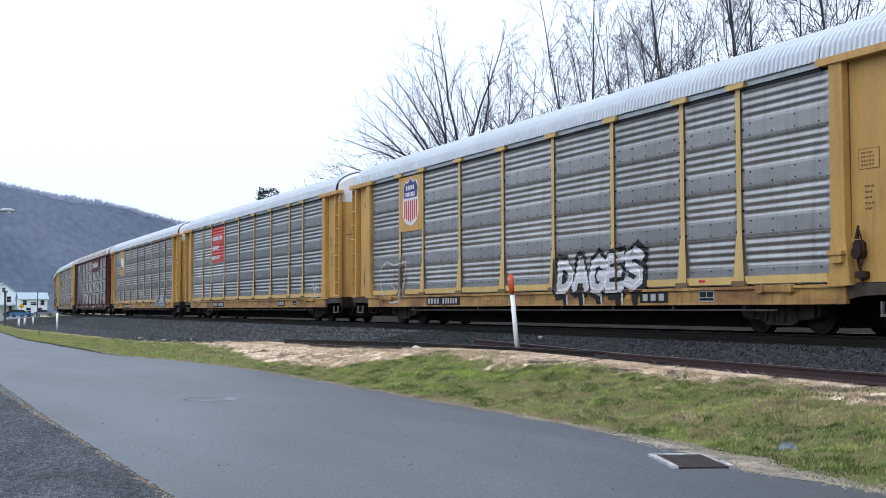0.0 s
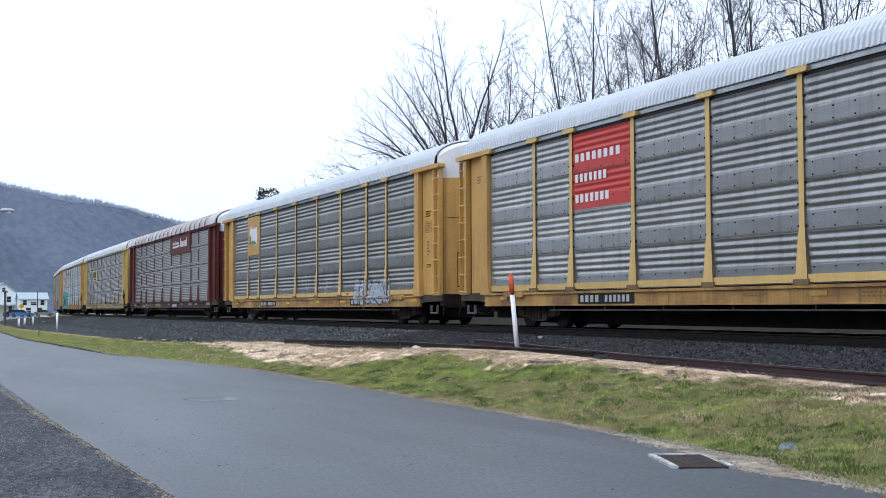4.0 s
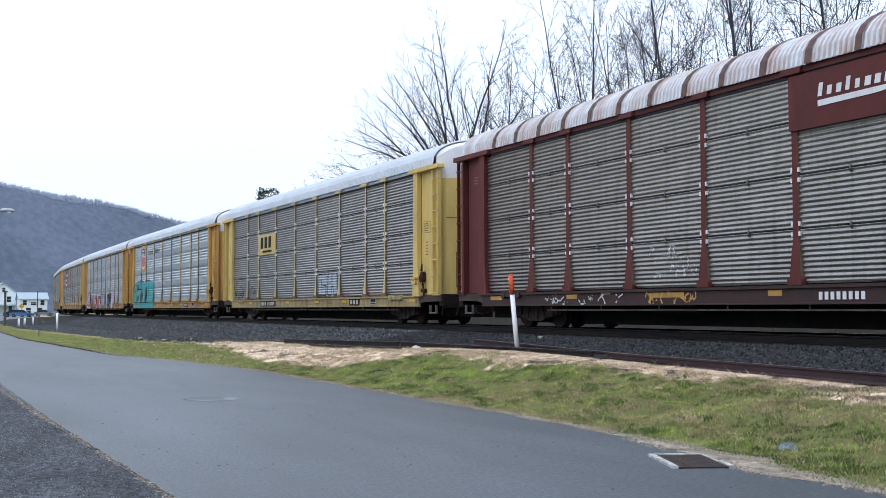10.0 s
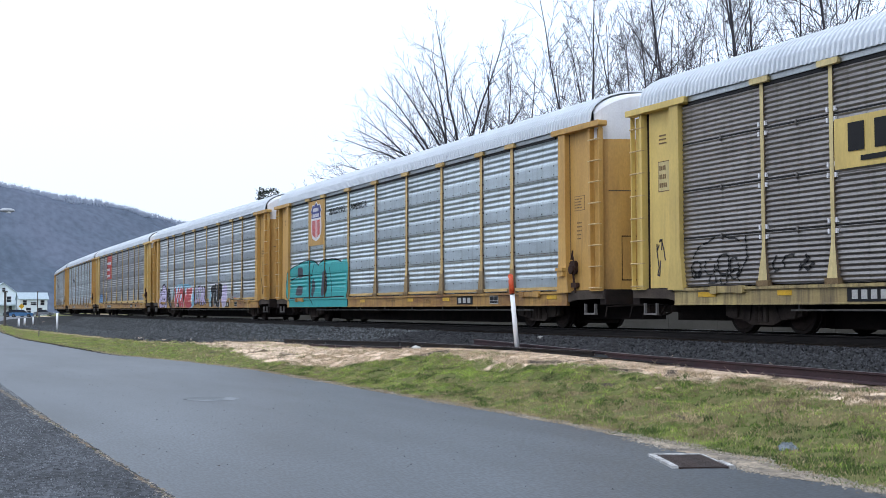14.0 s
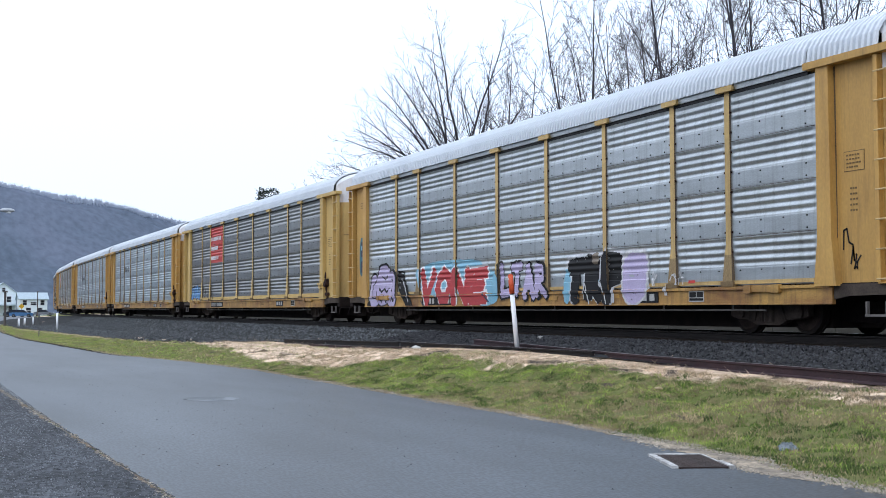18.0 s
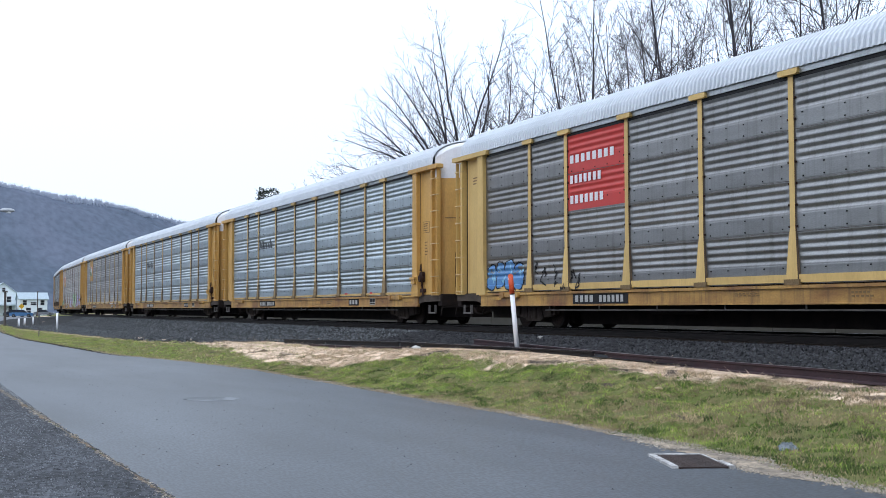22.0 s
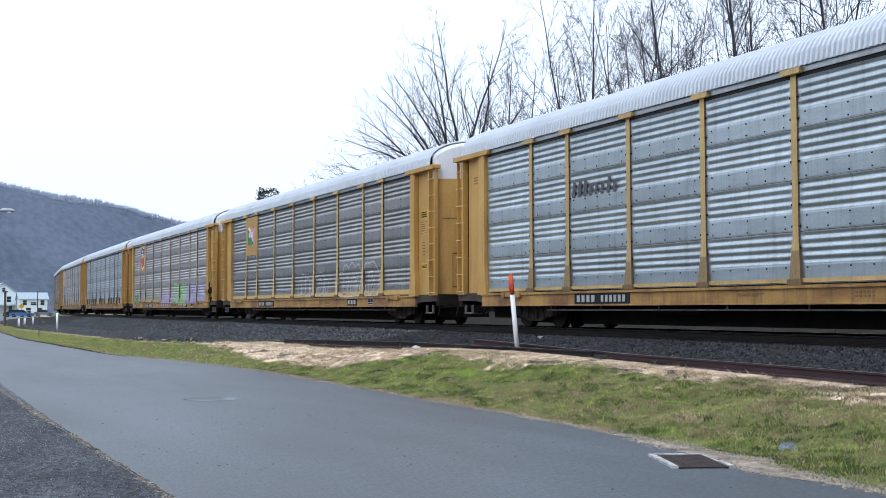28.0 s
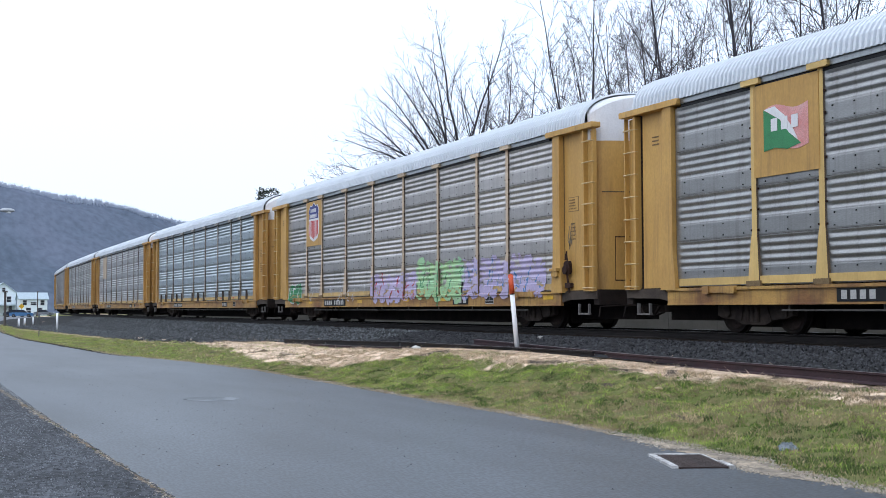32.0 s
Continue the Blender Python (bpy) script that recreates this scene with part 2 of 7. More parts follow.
EDGE = [(-400, 50), (-300, 30.5), (-200, 18.6), (-142, 13.8), (-128, 9.2), (-95, 7.0), (-84, 6.5), (-67, 6.1), (-42, 6.8), (-36, 7.8), (-30, 8.35), (-14, 8.2), (-12.8, 8.12), (-11.5, 8.1), (-10.8, 8.1), (-10.0, 8.03), (-9.2, 7.78), (-8.5, 7.63), (-7.5, 7.56), (40, 7.55)]
BANK = [(-400, 0.15), (-90, 0.2), (-60, 0.26), (-42, 0.33), (-34, 0.38), (-28, 0.54), (-24, 0.6), (-19, 0.53), (-13, 0.45), (60, 0.42)]


def ground_z(x, y):
    """The height of the ground: road, grassy bank, ballast shoulder, track bed, and the land behind."""
    e, yy, b = ramp_of(x, EDGE), y - bend(x), ramp_of(x, BANK)
    top = max(12.3, e + 2)
    if y < e:
        return -0.02
    if yy < top:
        k = (y - e) / max(0.5, top + bend(x) - e)
        lumps = 0.0
        if -60 < x < 8:
            fade = min(1.0, k * 5) * min(1.0, (1 - k) * 5)
            lumps = fade * (0.10 * noise.noise((x * 1.1, y * 1.9, 1)) + 0.085 * noise.noise((x * 2.7, y * 3.2, 7)) + 0.05 * noise.noise((x * 5.5, y * 6.0, 9)))
        return -0.02 + b * (k * k * (3 - 2 * k) * 0.6 + 0.4 * k) + lumps
    if yy < 14.4:
        return b + (0.80 - b) * (yy - top) / (14.4 - top)
    if yy < 18.9:
        return 0.80
    if yy < 21:
        return 0.80 - 0.4 * (yy - 18.9) / 2.1
    return 0.40


def mesh_of(name, verts, faces, mats, index=None, smooth=False):
    me = bpy.data.meshes.new(name)
    me.from_pydata(verts, [], faces)
    for m in (mats if isinstance(mats, (list, tuple)) else [mats]):
        me.materials.append(m)
    if index is not None:
        me.polygons.foreach_set("material_index", index)
    if smooth:
        me.polygons.foreach_set("use_smooth", [True] * len(faces))
    me.update()
    return me


def sheet(name, xs, ys, z, mat, smooth=True, pick=None):
    verts = [(x, y, z(x, y)) for x in xs for y in ys]
    w = len(ys)
    faces = [(i * w + j, (i + 1) * w + j, (i + 1) * w + j + 1, i * w + j + 1) for i in range(len(xs) - 1) for j in range(w - 1)]
    index = [pick(0.5 * (xs[i] + xs[i + 1]), 0.5 * (ys[j] + ys[j + 1])) for i in range(len(xs) - 1) for j in range(w - 1)] if pick else None
    return mesh_of(name, verts, faces, mat, index, smooth=smooth)


DEAD = [(-400, 9.0), (-120, 8.5), (-95, 8.1), (-60, 9.3), (-52, 9.8), (-47, 10.5), (-40, 10.1), (-34.3, 9.5), (-30.3, 9.4), (-27.7, 9.8), (-26.6, 10.7), (-26, 11.3), (-24.5, 11.35), (-21.8, 11.0), (-20.9, 11.0), (-20.3, 11.8), (-19, 11.7), (-17.9, 11.5), (-15.8, 11.6), (-14.9, 12.0), (-12.6, 11.35), (-11.1, 11.2), (40, 11.2)]


def dead_grass(x, y):
    """Above 0 where the grass has died off along the crest, below 0 where it is green."""
    yy = y - bend(x)
    rag = 0.30 * noise.noise((x * 0.8, y * 1.3, 31)) + 0.22 * noise.noise((x * 2.4, y * 3.0, 37))
    return yy - ramp_of(x, DEAD) + rag


TOE = [(-400, 8.3), (-99, 8.3), (-91, 8.7), (-73, 9.3), (-58.7, 9.5), (-51, 10.0), (-46.7, 11.0), (-43, 12.45), (200, 12.45)]


def toe(x):
    """Where the ballast runs out over the grass."""
    return ramp_of(x, TOE) + bend(x) + 0.25 * noise.noise((x * 0.35, 5.0, 2)) + 0.12 * noise.noise((x * 1.3, 5.0, 9))


def earth(x, y):
    """Above 0 on bare dark earth."""
    if not -60 < x < 8:
        return -1
    k = noise.noise((x * 0.55, y * 1.1, 12)) + 0.5 * noise.noise((x * 2.2, y * 2.6, 17))
    return k - 0.66 - (0.14 if y < 9.2 and x < -10.5 else 0.0) + (0.22 if y > ramp_of(x, DEAD) and x <= -21.5 else 0.0) + ((0.60 if x < -16 else 0.85) if x > -21.5 and y > ramp_of(x, DEAD) else 0.0)


xs = [-3000, -2000, -1200, -800, -500, -350] + list(np.arange(-260, -100, 8)) + list(np.arange(-100, -44, 1.0)) + list(np.arange(-44, 5, 0.16)) + [6, 8, 11, 14, 20, 40, 100, 300, 1000, 3000]
ys = [-3000, -1000, -300, -100, -40, -10] + list(np.arange(0, 7, 0.5)) + list(np.arange(7, 13, 0.16)) + list(np.arange(13, 24, 0.5)) + list(np.arange(24, 70, 3)) + [100, 200, 500, 1200, 3000]
ground = tagged(new("ground", sheet("ground", xs, ys, ground_z, GROUND)), "grassy ground and bank rising beside the road", "ground", kind="structure")
dead_map, bare_map = ground.data.attributes.new("dead", "FLOAT", "POINT"), ground.data.attributes.new("bare", "FLOAT", "POINT")
dead_map.data.foreach_set("value", [min(1.0, max(0.0, 0.5 + 1.1 * dead_grass(v.co.x, v.co.y))) if -400 < v.co.x < 60 and v.co.y < 13.5 + bend(v.co.x) else 0.0 for v in ground.data.vertices])
bare_map.data.foreach_set("value", [min(1.0, max(0.0, 0.5 + 1.2 * earth(v.co.x, v.co.y))) for v in ground.data.vertices])


# ---- shapes ----
class Shape:
    """Collects boxes, tubes and strips into one mesh."""

    def __init__(self):
        self.v, self.f, self.m = [], [], []

    def add(self, verts, faces, mat=0):
        k = len(self.v)
        self.v += [tuple(p) for p in verts]
        self.f += [tuple(i + k for i in f) for f in faces]
        self.m += [mat] * len(faces)
        return self

    def box(self, x0, x1, y0, y1, z0, z1, mat=0, bevel=0.0):
        b = min(bevel, (x1 - x0) / 3, (z1 - z0) / 3)
        if b <= 0:
            p = [(x, y, z) for x in (x0, x1) for y in (y0, y1) for z in (z0, z1)]
            return self.add(p, [(0, 1, 3, 2), (4, 6, 7, 5), (0, 4, 5, 1), (2, 3, 7, 6), (0, 2, 6, 4), (1, 5, 7, 3)], mat)
        ring = [(x0 + b, z0), (x1 - b, z0), (x1, z0 + b), (x1, z1 - b), (x1 - b, z1), (x0 + b, z1), (x0, z1 - b), (x0, z0 + b)]
        p = [(x, y0, z) for x, z in ring] + [(x, y1, z) for x, z in ring]
        f = [tuple(range(8)), tuple(range(15, 7, -1))] + [(i, i + 8, (i + 1) % 8 + 8, (i + 1) % 8) for i in range(8)]
        return self.add(p, f, mat)

    def prism(self, outline, y0, y1, mat=0):
        """An outline of (x, z) drawn out from y0 to y1."""
        n = len(outline)
        p = [(x, y0, z) for x, z in outline] + [(x, y1, z) for x, z in outline]
        return self.add(p, [tuple(range(n)), tuple(range(2 * n - 1, n - 1, -1))] + [(i, i + n, (i + 1) % n + n, (i + 1) % n) for i in range(n)], mat)

    def tube(self, a, b, r0, r1=None, n=6, mat=0, caps=True):
        a, b = Vector(a), Vector(b)
        r1 = r0 if r1 is None else r1
        q = (b - a).to_track_quat("Z", "Y")
        p = [c + q @ Vector((r * math.cos(t), r * math.sin(t), 0)) for c, r in ((a, r0), (b, r1)) for t in [2 * math.pi * i / n for i in range(n)]]
        f = [(i, (i + 1) % n, (i + 1) % n + n, i + n) for i in range(n)]
        if caps:
            f += [tuple(range(n - 1, -1, -1)), tuple(range(n, 2 * n))]
        return self.add(p, f, mat)

    def mesh(self, name, mats, smooth=False):
        return mesh_of(name, self.v, self.f, mats, self.m, smooth)


def part(name, me, parent, label="", tone=None):
    ob = new(name, me)
    ob.parent = parent
    if label:
        ob["label"] = label
    if tone:
        ob.color = (*tone, 1)
    return ob


# ---- road, lot, ballast, rails ----
rx = list(np.arange(-300, -100, 10)) + list(np.arange(-100, 30, 0.6)) + [60, 200]


def strip(name, left, right, xlist, z, mat, rows=8, thick=0.0):
    verts, faces = [], []
    for x in xlist:
        a, b = left(x), right(x)
        for j in range(rows + 1):
            y = a + (b - a) * j / rows
            verts.append((x, y, z(x, y)))
    w = rows + 1
    faces = [(i * w + j, (i + 1) * w + j, (i + 1) * w + j + 1, i * w + j + 1) for i in range(len(xlist) - 1) for j in range(rows)]
    return mesh_of(name, verts, faces, mat, smooth=True)


def ragged(x, seed, size=0.12):
    return size * (noise.noise((x * 0.9, seed, 0)) + 0.6 * noise.noise((x * 3.1, seed, 3)))


LOT_EDGE = [(-400, -30), (-120, -6), (-60, 0.2), (-25, 1.86), (-10, 2.1), (60, 2.2)]
road = tagged(new("road", strip("road", lambda x: ramp_of(x, LOT_EDGE) + ragged(x, 5, 0.05), lambda x: ramp_of(x, EDGE) + ragged(x, 9), rx, lambda x, y: 0.0, ASPHALT)),
              "smooth grey asphalt road along the tracks", "road", kind="structure")
lot = tagged(new("pavement", strip("pavement", lambda x: -60, lambda x: ramp_of(x, LOT_EDGE) - 0.04 + ragged(x, 7, 0.05), rx, lambda x, y: 0.012, LOT)),
             "worn cracked dark asphalt lot beside the road", "pavement", kind="structure")


def bed(x, y):
    return ground_z(x, y) + 0.03


ballast = tagged(new("ballast_bed", strip("ballast_bed", lambda x: toe(x), lambda x: 20.9 + bend(x), list(np.arange(-420, -100, 6)) + list(np.arange(-100, 30, 1.0)) + [60, 120, 200], bed, BALLAST, rows=24)),
                 "dark grey crushed stone track bed", "ballast", kind="structure")


def rail_mesh(name, side, z, s_list, mat):
    prof = [(-0.07, 0), (0.07, 0), (0.065, 0.02), (0.012, 0.035), (0.012, 0.13), (0.036, 0.145), (0.036, 0.175), (-0.036, 0.175), (-0.036, 0.145), (-0.012, 0.13), (-0.012, 0.035), (-0.065, 0.02)]
    verts, faces, idx = [], [], []
    for s in s_list:
        for dy, dz in prof:
            c, a = on_track(s, side + dy)
            verts.append((c.x, c.y, z - 0.175 + dz))
    n = len(prof)
    for i in range(len(s_list) - 1):
        for j in range(n):
            faces.append((i * n + j, i * n + (j + 1) % n, (i + 1) * n + (j + 1) % n, (i + 1) * n + j))
            idx.append(1 if j == 6 else 0)
    return mesh_of(name, verts, faces, [mat, TREAD], idx)


run = list(np.arange(-600, -60, 12)) + [-60, 0, 150]
track = tagged(new("railway_track"), "main line track of rusty steel rails on dark wooden ties", "railway track", kind="structure")
for side in (-0.7525, 0.7525):
    part("rail", rail_mesh("rail", side, RAIL_TOP, run, RAIL), track)


# ---- the train ----
PITCH, SPEED = 28.09, 9.3494
FIRST = -28.19  # the run of the middle of the leading car of those numbered from 0, at 0 s
SLACK = {0: 0.05, 1: 0.07, 3: -0.08, 4: -0.08, 5: -0.08, 6: -0.05, 7: -0.03, 9: 0.02, 10: 0.16, 11: -0.09, 12: -0.09, 13: -0.08}  # how the couplers' slack shifts single cars
POSTS = [-8.83, -6.94, -4.19, -1.40, 1.40, 4.19, 6.94, 8.83]
CORNER = 11.46
BAYS = list(zip([-CORNER] + POSTS, POSTS + [CORNER]))
FACE = -1.50  # the near side sheet, in the car's own space
Z0, Z1 = 0.96, 4.78
ROW0, ROW = 0.98, 0.995  # the rows of the evenly corrugated cars


def fold(z, kind):
    """How far the side sheet stands in at a height: grouped or even corrugations."""
    if kind == "even":
        k = (z - ROW0) % ROW
        if k < 0.012 or k > ROW - 0.012:
            return 0.05
        return 0.013 * (1 - math.cos(2 * math.pi * (k - 0.012) / 0.0971))
    k = (Z1 - z) % 0.955
    if k < 0.60:
        return 0.0155 * (1 - math.cos(2 * math.pi * k / 0.15))
    return 0.0 if 0.612 < k < 0.94 else 0.008


def levels(z0, z1, kind):
    step = 0.955 / 70
    inner = [Z1 - i * step for i in range(int((Z1 - Z0) / step) + 1)]
    return sorted({z0, z1, *[z for z in inner if z0 + 0.004 < z < z1 - 0.004]})


MESHES = {}


def keep(key, make):
    if key not in MESHES:
        MESHES[key] = make()
    return MESHES[key]


def panel_mesh(w, z0, z1, kind, mat):
    def make():
        s = Shape()
        zs = levels(z0, z1, kind)
        # the folds run out flat a hand's width before the posts
        run_out = ((-w / 2, 0.0), (-w / 2 + 0.13, 0.0), (-w / 2 + 0.21, 1.0), (w / 2 - 0.21, 1.0), (w / 2 - 0.13, 0.0), (w / 2, 0.0)) if kind == "grouped" else ((-w / 2, 1.0), (w / 2, 1.0))
        v = [(x, FACE + fold(z, kind) * f + 0.012 * (1 - f), z) for z in zs for x, f in run_out]
        n = len(run_out)
        for i in range(len(zs) - 1):
            k = (Z1 - (zs[i] + zs[i + 1]) / 2) % 0.955
            for c in range(n - 1):
                s.f.append((n * i + c, n * i + c + 1, n * i + n + c + 1, n * i + n + c))
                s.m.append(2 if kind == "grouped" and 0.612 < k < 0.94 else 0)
        s.v = v
        if kind == "grouped":
            for g in range(4):
                z = Z1 - 0.955 * g - 0.948
                if z0 + 0.05 < z < z1 - 0.05:
                    s.box(-w / 2 + 0.08, w / 2 - 0.08, FACE - 0.004, FACE + 0.012, z - 0.006, z + 0.006, 3)
                for off in (0.66, 0.885):
                    z = Z1 - 0.955 * g - off
                    if z0 + 0.05 < z < z1 - 0.05:
                        count = max(3, int(w / 0.52))
                        for i in range(count):
                            x = -w / 2 + w * (i + 0.5) / count
                            s.box(x - 0.015, x + 0.015, FACE - 0.012, FACE + 0.01, z - 0.013, z + 0.013, 1)
        else:
            for g in range(1, 4):
                z = ROW0 + ROW * g
                if z0 < z < z1:
                    s.box(-w / 2, w / 2, FACE + 0.012, FACE + 0.06, z - 0.017, z + 0.017, 1)
                    s.box(-0.014, 0.014, FACE - 0.012, FACE + 0.05, z - 0.07, z + 0.05, 3)
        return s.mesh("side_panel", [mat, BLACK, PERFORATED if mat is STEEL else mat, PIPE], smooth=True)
    return keep(("panel", round(w, 2), z0, z1, kind, mat.name), make)


def post_mesh(mat, kind, broad=False):
    def make():
        s = Shape()
        top, flare = 4.86, (1.95 if kind == "grouped" else 1.6)
        p, q = (0.08, 0.20) if kind == "grouped" else (0.055, 0.17)
        if broad:
            p, q, flare = 0.088, 0.19, 1.72
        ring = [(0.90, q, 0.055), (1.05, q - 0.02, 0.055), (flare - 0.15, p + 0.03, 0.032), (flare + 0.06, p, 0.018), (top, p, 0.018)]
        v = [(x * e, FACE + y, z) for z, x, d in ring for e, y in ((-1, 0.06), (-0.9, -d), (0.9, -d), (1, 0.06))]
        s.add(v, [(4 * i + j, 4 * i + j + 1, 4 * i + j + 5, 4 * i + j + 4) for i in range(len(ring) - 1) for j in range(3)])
        # front faces keep the paint, the flanks take the darker brown
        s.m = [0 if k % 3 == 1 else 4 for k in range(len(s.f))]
        if broad:
            s.m[1] = s.m[4] = 0 if mat is BROWN else 5
        s.box(-0.27, 0.27, FACE - 0.10, FACE + 0.05, top - 0.02, top + 0.09, 0, 0.02)
        studs = [1.2 + 0.4 * k for k in range(9)] if kind == "grouped" else [ROW0 + ROW * g + d for g in (1, 2, 3) for d in (-0.14, 0.05)]
        for z in studs:
            for x in (-0.098, 0.098):
                if kind == "grouped":
                    s.box(x - 0.018, x + 0.018, FACE - 0.02, FACE + 0.03, z, z + 0.04, 1)
                else:
                    s.box(x - 0.022, x + 0.022, FACE - 0.028, FACE + 0.03, z, z + 0.085, 2)
        s.box(-q - 0.004, q + 0.004, FACE - 0.076, FACE + 0.05, 0.938, 1.04, 3)
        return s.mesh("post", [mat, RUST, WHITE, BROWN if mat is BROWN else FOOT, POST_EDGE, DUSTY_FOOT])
    return keep(("post", mat.name, kind, broad), make)


def roof_outline(n=14):
    ys = [1.56 * math.cos(math.pi * i / n) for i in range(n + 1)]
    return [(y, 4.96 + 0.84 * max(0.0, 1 - (y / 1.56) ** 2) ** 0.4) for y in ys]


def roof_mesh(x0, x1, mat):
    def make():
        pitch, s = 0.135, Shape()
        count = max(1, round((x1 - x0) / pitch))
        step = (x1 - x0) / count
        xsr = []
        for i in range(count):
            xsr += [(x0 + i * step, 0), (x0 + (i + 0.32) * step, 0), (x0 + (i + 0.44) * step, 1), (x0 + (i + 0.88) * step, 1)]
        xsr.append((x1, 0))
        ring = roof_outline()
        v, f = [], []
        for x, up in xsr:
            for y, z in ring:
                k = 1 + (0.03 if up else 0)
                v.append((x, y * k, 4.96 + (z - 4.96) * (k + 0.02 * up)))
        n = len(ring)
        for i in range(len(xsr) - 1):
            for j in range(n - 1):
                f.append((i * n + j, i * n + j + 1, (i + 1) * n + j + 1, (i + 1) * n + j))
        s.add(v, f)
        return s.mesh("roof", [mat])
    return keep(("roof", round(x0, 2), round(x1, 2), mat.name), make)


def roof_height(y):
    return 4.96 + 0.84 * max(0.0, 1 - (y / 1.56) ** 2) ** 0.4


def end_door_mesh(mat, sign):
    """The bulging pair of end doors, coloured below, white and domed above."""
    def make():
        s = Shape()
        cols = [(math.sin(a) * 1.46, 12.95 + 0.55 * math.cos(a)) for a in np.linspace(-1.5, 1.5, 19)]
        rows_of = [0.96, 4.55, 4.56, 4.6]
        v, f, m = [], [], []
        for y, x in cols:
            top = roof_height(y) - 0.16
            zs = rows_of + [4.6 + (top - 4.6) * k / 3 for k in (1, 2, 3)]
            ring = [(sign * x, y, z) for z in zs]
            ring.append((sign * (x - 0.07), y * 0.985, top + 0.07))
            ring.append((sign * min(x - 0.1, 12.93), y * 0.98, top + 0.13))
            v += ring
        n = len(rows_of) + 5
        for j in range(len(cols) - 1):
            for i in range(n - 1):
                s.m.append(0 if i < 1 else 1)
                s.f.append((j * n + i, (j + 1) * n + i, (j + 1) * n + i + 1, j * n + i + 1))
        s.v = v
        mid = sign * 13.5
        s.box(mid - 0.012, mid + 0.012, -0.012, 0.012, 0.96, 5.62, 2)
        return s.mesh("end_door", [mat, WHITE, GRIME])
    return keep(("door", mat.name, sign), make)


def ladder_mesh(mat, e):
    """A ladder in a shallow channel; its wide stile stands towards the car's middle."""
    def make():
        s = Shape()
        a, b = sorted((-e * 0.24, -e * 0.15))
        s.box(a, b, -0.07, 0.09, 0.95, 4.82)
        a, b = sorted((e * 0.20, e * 0.235))
        s.box(a, b, -0.05, 0.05, 0.95, 4.82)
        s.box(-0.2, 0.2, 0.075, 0.087, 0.97, 4.80)
        s.box(-0.24, 0.24, -0.05, 0.05, 0.92, 0.95)
        for k in range(8):
            z = 1.0 + 0.505 * k
            s.tube((-0.24, -0.065, z), (0.24, -0.065, z), 0.017, n=6, mat=1)
            for x in (-0.235, 0.235):
                s.tube((x, -0.065, z), (x, 0.0, z), 0.015, n=5, mat=1)
        return s.mesh("ladder", [mat, BROWN if mat is BROWN else RUNG])
    return keep(("ladder", mat.name, e), make)


def bogie_mesh():
    def make():
        s = Shape()
        for y in (-1.0, 1.0):
            s.prism([(-1.15, 0.36), (-0.95, 0.30), (-0.6, 0.28), (-0.35, 0.18), (0.35, 0.18), (0.6, 0.28), (0.95, 0.30), (1.15, 0.36), (1.15, 0.58), (0.7, 0.60), (0.45, 0.76), (-0.45, 0.76), (-0.7, 0.60), (-1.15, 0.58)], y - 0.07, y + 0.07)
            for x in (-0.14, 0, 0.14):
                s.tube((x, y * 1.09, 0.24), (x, y * 1.09, 0.56), 0.06, n=8)
            for x in (-0.87, 0.87):
                s.box(x - 0.16, x + 0.16, y - 0.12, y + 0.12, 0.32, 0.60, 0, 0.04)
        s.box(-0.2, 0.2, -1.0, 1.0, 0.42, 0.68)
        s.box(-1.3, 1.3, -0.62, 0.62, 0.13, 0.66, 1)
        for x in (-0.46, 0.46):
            s.prism([(x - 0.10, 0.26), (x + 0.10, 0.26), (x * 0.75 + 0.06, 0.62), (x * 0.75 - 0.06, 0.62)], -1.10, -0.98)
        return s.mesh("truck_frame", [TRUCK, GRIME])
    return keep("bogie", make)


def wheelset_mesh():
    def make():
        s = Shape()
        s.tube((0, -0.9, 0), (0, 0.9, 0), 0.085, n=10)
        for y in (-1, 1):
            a, b, c = 0.70 * y, 0.74 * y, 0.84 * y
            s.tube((0, a, 0), (0, b, 0), 0.46, n=28, mat=1)
            s.tube((0, b, 0), (0, c, 0), 0.43, 0.425, n=28, mat=1)
            s.tube((0, c, 0), (0, c + 0.015 * y, 0), 0.36, 0.34, n=24, mat=0)
            s.tube((0, c, 0), (0, c + 0.06 * y, 0), 0.13, n=10, mat=0)
            for k in range(6):
                t = k * math.pi / 3
                s.tube((0.24 * math.cos(t), c, 0.24 * math.sin(t)), (0.24 * math.cos(t), c + 0.022 * y, 0.24 * math.sin(t)), 0.03, n=6, mat=0)
        return s.mesh("wheelset", [WHEEL, GRIME])
    return keep("wheelset", make)


def sill_mesh(mat):
    def make():
        s = Shape()
        prof = [(0.04, 0.575), (-0.055, 0.575), (-0.055, 0.60), (-0.04, 0.605), (-0.04, 0.868), (-0.085, 0.875), (-0.085, 0.935), (0.04, 0.935)]
        n = len(prof)
        s.add([(x, y, z) for x in (-11.75, 11.75) for y, z in prof], [tuple(range(n)), tuple(range(2 * n - 1, n - 1, -1))] + [(i, i + n, (i + 1) % n + n, (i + 1) % n) for i in range(n)])
        return s.mesh("side_sill", [mat])
    return keep(("sill", mat.name), make)


def end_sill_mesh(e, mat):
    def make():
        s = Shape()
        ring = [(e * 11.76, 0.66), (e * 12.1, 0.72), (e * 13.4, 0.74), (e * 13.4, 0.93), (e * 11.76, 0.93)]
        s.prism(ring[::e], -0.036, 0.044)
        return s.mesh("end_sill", [mat])
    return keep(("end_sill", e, mat.name), make)


